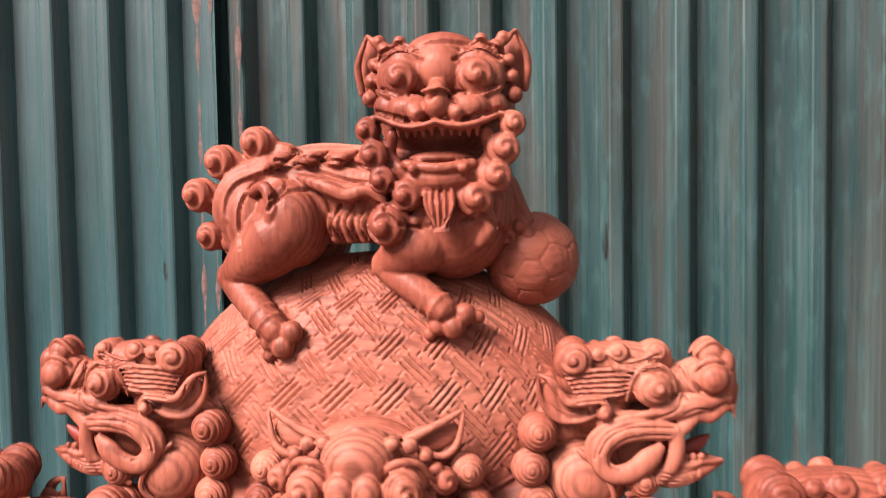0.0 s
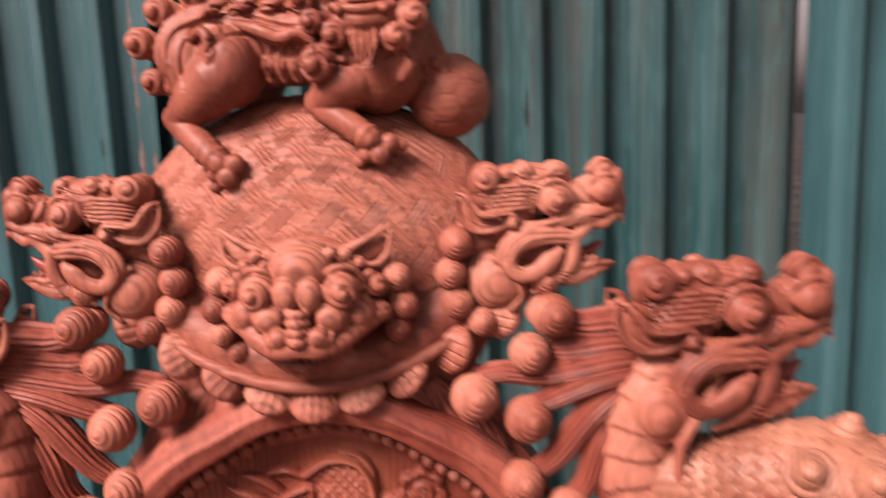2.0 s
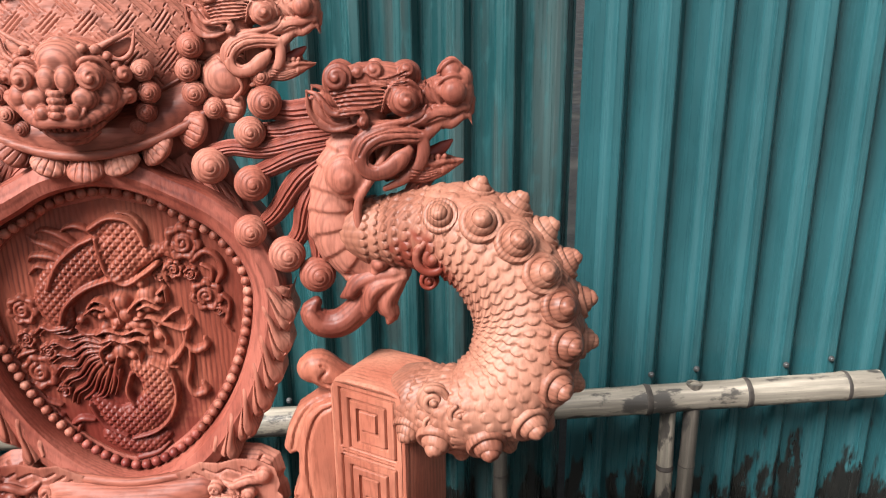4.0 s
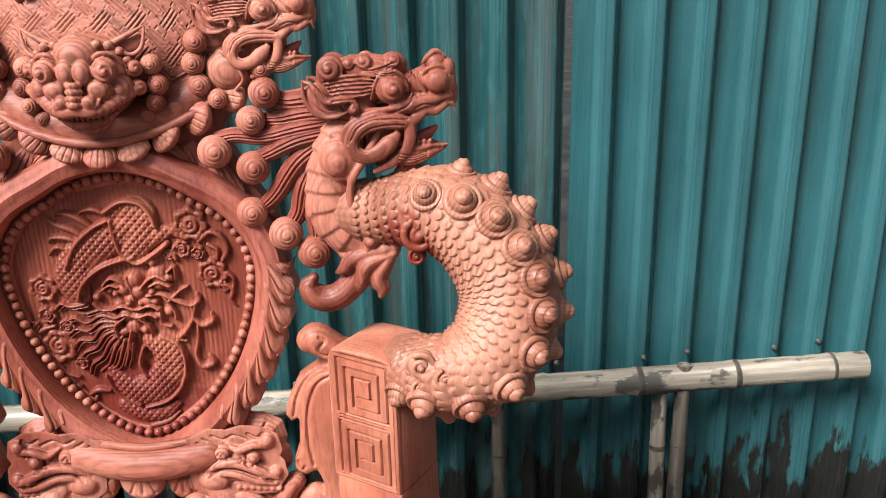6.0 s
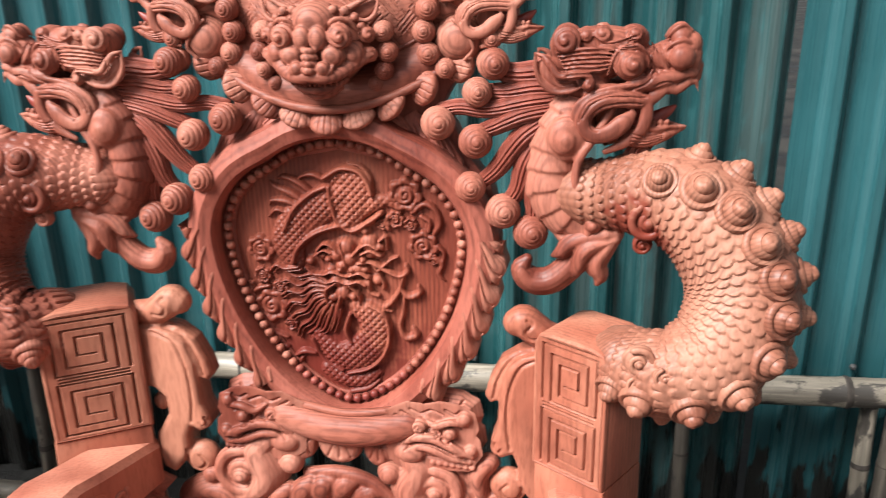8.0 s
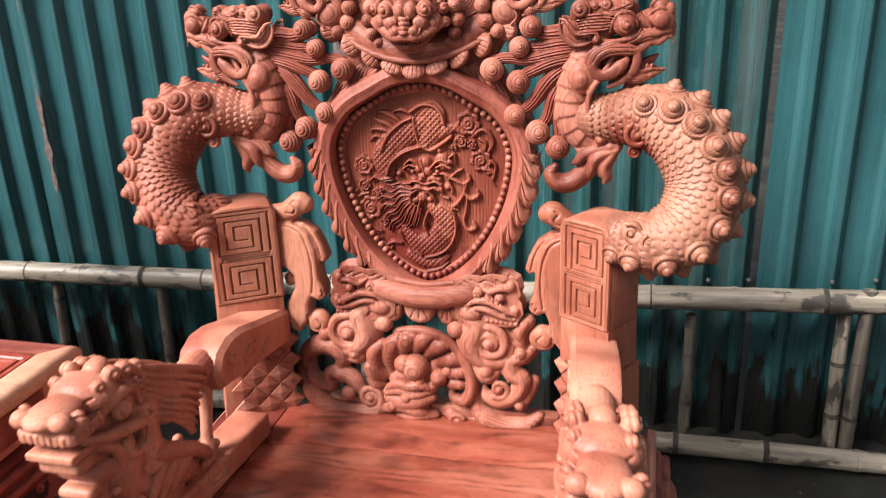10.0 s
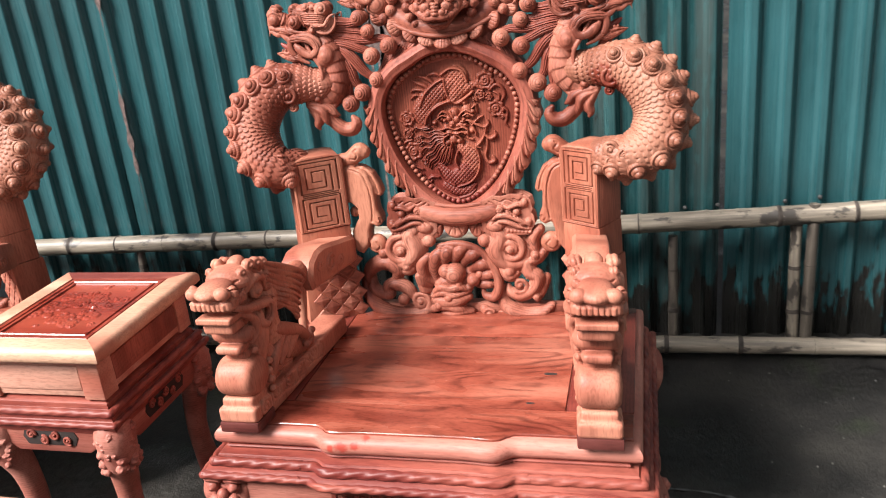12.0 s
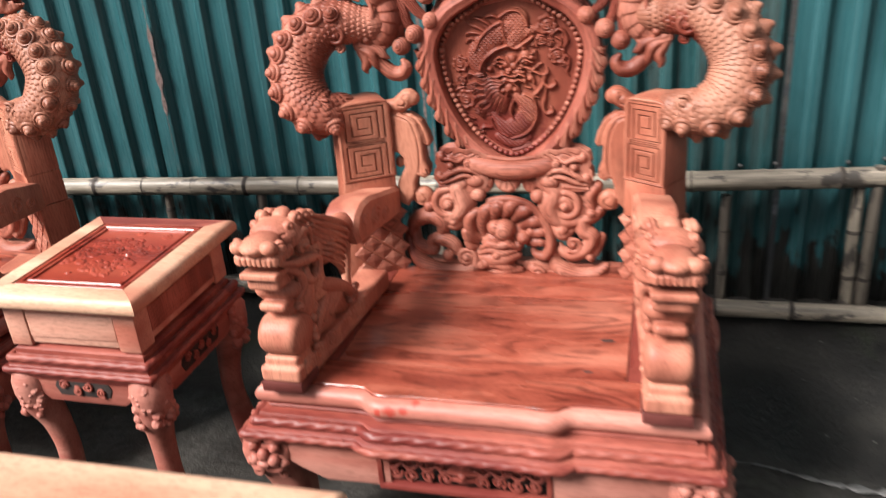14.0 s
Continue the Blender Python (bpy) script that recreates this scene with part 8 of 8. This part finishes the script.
# ---- tables ----
def table(name, label, cx, cy, w, d, top, m_top, m_long, bw=0.085, m_back=None, group="carved tables", knee=0.0):
    """A low table: sapwood border with mitred corners round a carved red inset, box frieze, base moulding, cabriole legs."""
    t = thing(name, label, "table", group, m=pose(cx, cy, 0))
    th = 0.034
    for sgn, horiz in ((-1, True), (1, True), (-1, False), (1, False)):
        a, b = (w / 2, d / 2) if horiz else (d / 2, w / 2)
        q = [(-a, -b), (a, -b), (a - bw, -b + bw), (-a + bw, -b + bw)]
        e = 0.017
        g = Form()
        lay = [(0.008, top - th), (0.001, top - th + 0.006), (0.0, top - e), (e * 0.08, top - e * 0.62), (e * 0.30, top - e * 0.29), (e * 0.62, top - e * 0.08), (e, top)]
        v = []
        for inset, z in lay:
            v += [(-a + inset, -b + inset, z), (a - inset, -b + inset, z), (a - bw - 0.0006, -b + bw, z), (-a + bw + 0.0006, -b + bw, z)]
        f = grid_faces(len(lay), 4, True).tolist() + [[3, 2, 1, 0], [4 * (len(lay) - 1) + k for k in range(4)]]
        g.add(v, f)
        turn = {(-1, True): 0, (1, True): 180, (-1, False): -90, (1, False): 90}[(sgn, horiz)]
        part("border_board", g, (m_back or m_top) if (sgn, horiz) == (1, True) else m_top if horiz else m_long, t, m=pose(0, 0, 0, 0, 0, turn), sharp=50)
    iw, idp = w - 2 * bw, d - 2 * bw
    nx, ny = 150, 150
    xs, ys = np.linspace(-iw / 2, iw / 2, nx), np.linspace(-idp / 2, idp / 2, ny)
    X, Y = np.meshgrid(xs, ys)
    edge = np.minimum(iw / 2 - np.abs(X), idp / 2 - np.abs(Y))
    H = -0.004 + 0.003 * (edge > 0.004) - 0.003 * ((edge > 0.016) & (edge < 0.022)) - 0.004 * (edge > 0.030)
    rel = np.zeros_like(X)
    rr = random.Random(int(w * 1000))
    for k in range(70):
        ox, oy = rr.gauss(0, iw * 0.16), rr.gauss(0, idp * 0.16)
        r = rr.uniform(0.006, 0.018)
        for px, py in volute(ox, oy, r, r * 0.2, 1.2, rr.random() * 6, 12, rr.choice((-1, 1))):
            d2 = ((X - px) ** 2 + (Y - py) ** 2) / (r * 0.35) ** 2
            rel = np.maximum(rel, 0.0035 * np.sqrt(np.clip(1 - d2, 0, 1)))
    H = H + np.where(edge > 0.034, rel, 0)
    g = Form()
    g.add(np.stack([X, Y, top + H], -1), grid_faces(ny, nx, False))
    inset = part("inset_panel", g, INSET, t, "polished dark red panel carved in low relief", sharp=50)
    g = Form()
    block(g, (0, 0, top - th - 0.014), (w - 0.10, d - 0.10, 0.045), 0.004)
    block(g, (0, 0, top - th - 0.055), (w - 0.075, d - 0.075, 0.085), 0.003)
    m_frieze = PINK if m_back else m_top
    frieze = part("frieze_box", g, m_frieze, t, "plain sapwood frieze")
    for sx in (-1, 1):
        for sy in (-1, 1):
            g = Form()
            block(g, (sx * (w / 2 - 0.058), sy * (d / 2 - 0.058), top - th - 0.052), (0.052, 0.052, 0.104), 0.004)
            part("corner_post", g, m_frieze, frieze)
    for c, size in (((0, -1), (w - 0.17, 0.012, 0.060)), ((0, 1), (w - 0.17, 0.012, 0.060)), ((-1, 0), (0.012, d - 0.17, 0.060)), ((1, 0), (0.012, d - 0.17, 0.060))):
        g = Form()
        block(g, (c[0] * (w / 2 - 0.040), c[1] * (d / 2 - 0.040), top - th - 0.052), size, 0.004)
        # panels on the x sides are browner, with their shade painted in
        part("frieze_panel", g, CARVED_DEEP if m_back and c[0] else m_frieze, frieze)
    zb = top - th - 0.105
    plan = [(-w / 2 + 0.045, -d / 2 + 0.045), (w / 2 - 0.045, -d / 2 + 0.045), (w / 2 - 0.045, d / 2 - 0.045), (-w / 2 + 0.045, d / 2 - 0.045)]
    g = Form()
    swept(g, plan, [(0.0, zb - 0.115), (0.034, zb - 0.060), (0.034, zb - 0.048), (0.026, zb - 0.042), (0.026, zb - 0.030), (0.012, zb - 0.020), (0.012, zb - 0.008), (0.0, zb), (-0.03, zb + 0.003)])
    low = part("base_moulding", g, BASE, t, "dark red stepped moulding")
    for dd, z, r in ((0.022, zb - 0.026, 0.009), (0.033, zb - 0.050, 0.0075)):
        p = offset_loop(plan, dd)
        for i in range(4):
            a, b = p[i], p[(i + 1) % 4]
            g = Form()
            tube(g, [(*a, z, r), (*((a + b) / 2), z, r), (*b, z, r)], 20, 0.004, 3, 0.15, 75, up=(0, 0, 1))
            part("rope_moulding", g, BASE, low)
    za = zb - 0.055
    for sy, ln, turn in ((-1, w, 0), (1, w, 180), (0, d, 90), (0, d, -90)):
        g = Form()
        half = ln / 2 - 0.07
        slab(g, [(-half, za - 0.055), (-half + 0.03, za - 0.075), (half - 0.03, za - 0.075), (half, za - 0.055), (half, za), (-half, za)], 0, 0.02, 0.004)
        off = (d if turn in (0, 180) else w) / 2 - 0.022
        ap = part("apron", g, ROSE, t, m=pose(0, 0, 0, 0, 0, turn) @ Matrix.Translation((0, -off, 0)))
        # no real piercing: a near-black slab paints the shade of the holes
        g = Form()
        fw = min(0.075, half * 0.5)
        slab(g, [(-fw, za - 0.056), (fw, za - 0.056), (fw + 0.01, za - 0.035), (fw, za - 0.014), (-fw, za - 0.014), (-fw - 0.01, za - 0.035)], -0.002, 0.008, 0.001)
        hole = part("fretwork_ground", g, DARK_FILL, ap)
        g = Form()
        k = max(3, int(fw / 0.0125))
        for i in range(k):
            x = -fw + 2 * fw * (i + 0.5) / k
            scroll(g, x, za - 0.035 + 0.007 * (-1) ** i, -0.004, 0.0115, 1.4, i * 1.7, (-1) ** i, 0.0032, 8)
        part("fretwork", g, BASE, hole)
    for sx in (-1, 1):
        for sy in (-1, 1):
            g = Form()
            px, py = sx * (w / 2 - 0.052), sy * (d / 2 - 0.052)
            rows = [(px - sx * 0.006, py - sy * 0.006, za - 0.005, 0.036), (px + sx * (0.008 + knee), py + sy * (0.008 + knee), za - 0.035, 0.044 + knee * 0.3), (px + sx * (0.006 + knee), py + sy * (0.006 + knee), za - 0.09, 0.040 + knee * 0.3),
                    (px - sx * 0.006, py - sy * 0.006, za - 0.16, 0.030), (px - sx * 0.010, py - sy * 0.010, max(0.09, za - 0.26), 0.027), (px + sx * 0.004, py + sy * 0.004, 0.035, 0.034), (px + sx * 0.012, py + sy * 0.012, 0.012, 0.036)]
            tube(g, rows, 22, 0.008, up=(0, 1, 0), cap=True)
            q = random.Random(sx * 5 + sy * 11 + 30)
            for k in range(52):
                an = math.atan2(sy, sx) + q.uniform(-1.7, 1.7)
                z = za - 0.02 - 0.10 * q.random()
                r = q.uniform(0.009, 0.014)
                ball(g, (px + sx * (0.006 + knee) + (0.035 + knee * 0.3) * math.cos(an), py + sy * (0.006 + knee) + (0.035 + knee * 0.3) * math.sin(an), z), r, (math.cos(an), math.sin(an), 0.1), (12, 9), 1.5, 0.14)
            part("leg", g, ROSE, t, "curved leg with a mask-carved knee")
    return t


table("side_table", "square carved rosewood side table with a pale border and red panel", -0.967, 0.189, 0.385, 0.435, 0.635, SAP, SAP_Y, 0.055, BASE)
table("tea_table", "low carved tea table with a pale sapwood border and glossy inset", -0.817, -0.760, 1.24, 0.73, 0.572, SAP, SAP_Y, 0.138, knee=0.045)

# ---- small things in the yard ----
g = Form()
rows = [(0.37, 0.470, 0.003, 0.0015), (0.48, 0.462, 0.003, 0.0015), (0.60, 0.425, 0.004, 0.003), (0.72, 0.405, 0.004, 0.0055), (0.82, 0.408, 0.004, 0.004), (0.95, 0.385, 0.003, 0.002), (1.10, 0.38, 0.003, 0.002)]
tube(g, rows, 8, 0.012, up=(0, 0, 1), wide=1.8, disp=lambda a, p, R: R * 0.6 * np.sin(a * 160 + 2 * np.sin(a * 47)))
tagged(part("plastic_strip", g, plain("dirty_white_plastic", (0.10, 0.10, 0.097), 0.5)), "crumpled dirty white plastic strip lying on the earth", "litter")


def crumple(name, label, c, size, mat, seed):
    g = Form()
    n, m = 40, 26
    th, ph = np.linspace(0, np.pi, m), np.linspace(0, 2 * np.pi, n, endpoint=False)
    v = []
    for t in th:
        for p in ph:
            d = Vector((math.sin(t) * math.cos(p), math.sin(t) * math.sin(p), math.cos(t)))
            r = 1 + 0.35 * noise.noise(d * 1.7 + Vector((seed, 0, 0))) + 0.22 * abs(noise.noise(d * 4.5 + Vector((seed, 2, 0)))) + 0.1 * noise.noise(d * 11)
            v.append((d.x * r * size[0], d.y * r * size[1], max(-0.9 * size[2], d.z * r * size[2])))
    g.add(v, grid_faces(m, n, True)[:, ::-1])
    return tagged(part(name, g, mat, m=pose(*c), sharp=25), label, "litter")


crumple("plastic_bag", "crumpled pale blue plastic bag at the fence foot", (-2.06, 1.02, 0.245), (0.11, 0.09, 0.27), plain("pale_blue_plastic", (0.30, 0.40, 0.46), 0.3, var=0.4), 3)
crumple("plastic_scrap", "small white plastic scrap on the earth under the chair", (-0.06, 0.20, 0.018), (0.028, 0.022, 0.022), plain("white_scrap_plastic", (0.45, 0.45, 0.44), 0.5), 8)
g = Form()
rr = random.Random(11)
for k in range(180):
    x, y = rr.uniform(-0.2, 1.7), rr.uniform(-0.6, 1.2)
    r = rr.choice((0.0012, 0.0018, 0.0022, 0.003))
    ball(g, (x, y, 0.004), (r * rr.uniform(0.8, 1.6), r, r * 0.7), (0, 0, 1), (6, 4))
tagged(part("gravel_bits", g, plain("grey_grit", (0.12, 0.115, 0.105), 0.8, var=0.5)), "scattered small stones and wood chips on the earth", "gravel", kind="stuff")
g = Form()
for k in range(36):
    x, y = 1.30 + rr.gauss(0, 0.06), 1.02 + rr.gauss(0, 0.045)
    a, ln = rr.random() * 6.28, rr.uniform(0.015, 0.045)
    tube(g, [(x, y, 0.0, 0.0016), (x + 0.5 * ln * math.cos(a), y + 0.5 * ln * math.sin(a), ln * 0.7, 0.0018), (x + ln * math.cos(a), y + ln * math.sin(a), ln * 0.8, 0.0003)], 4, 0.012, wide=1.8, cap=False)
tagged(part("weeds", g, plain("weed_green", (0.03, 0.06, 0.02), 0.7)), "sparse low green weeds by the fence", "weeds", kind="stuff")
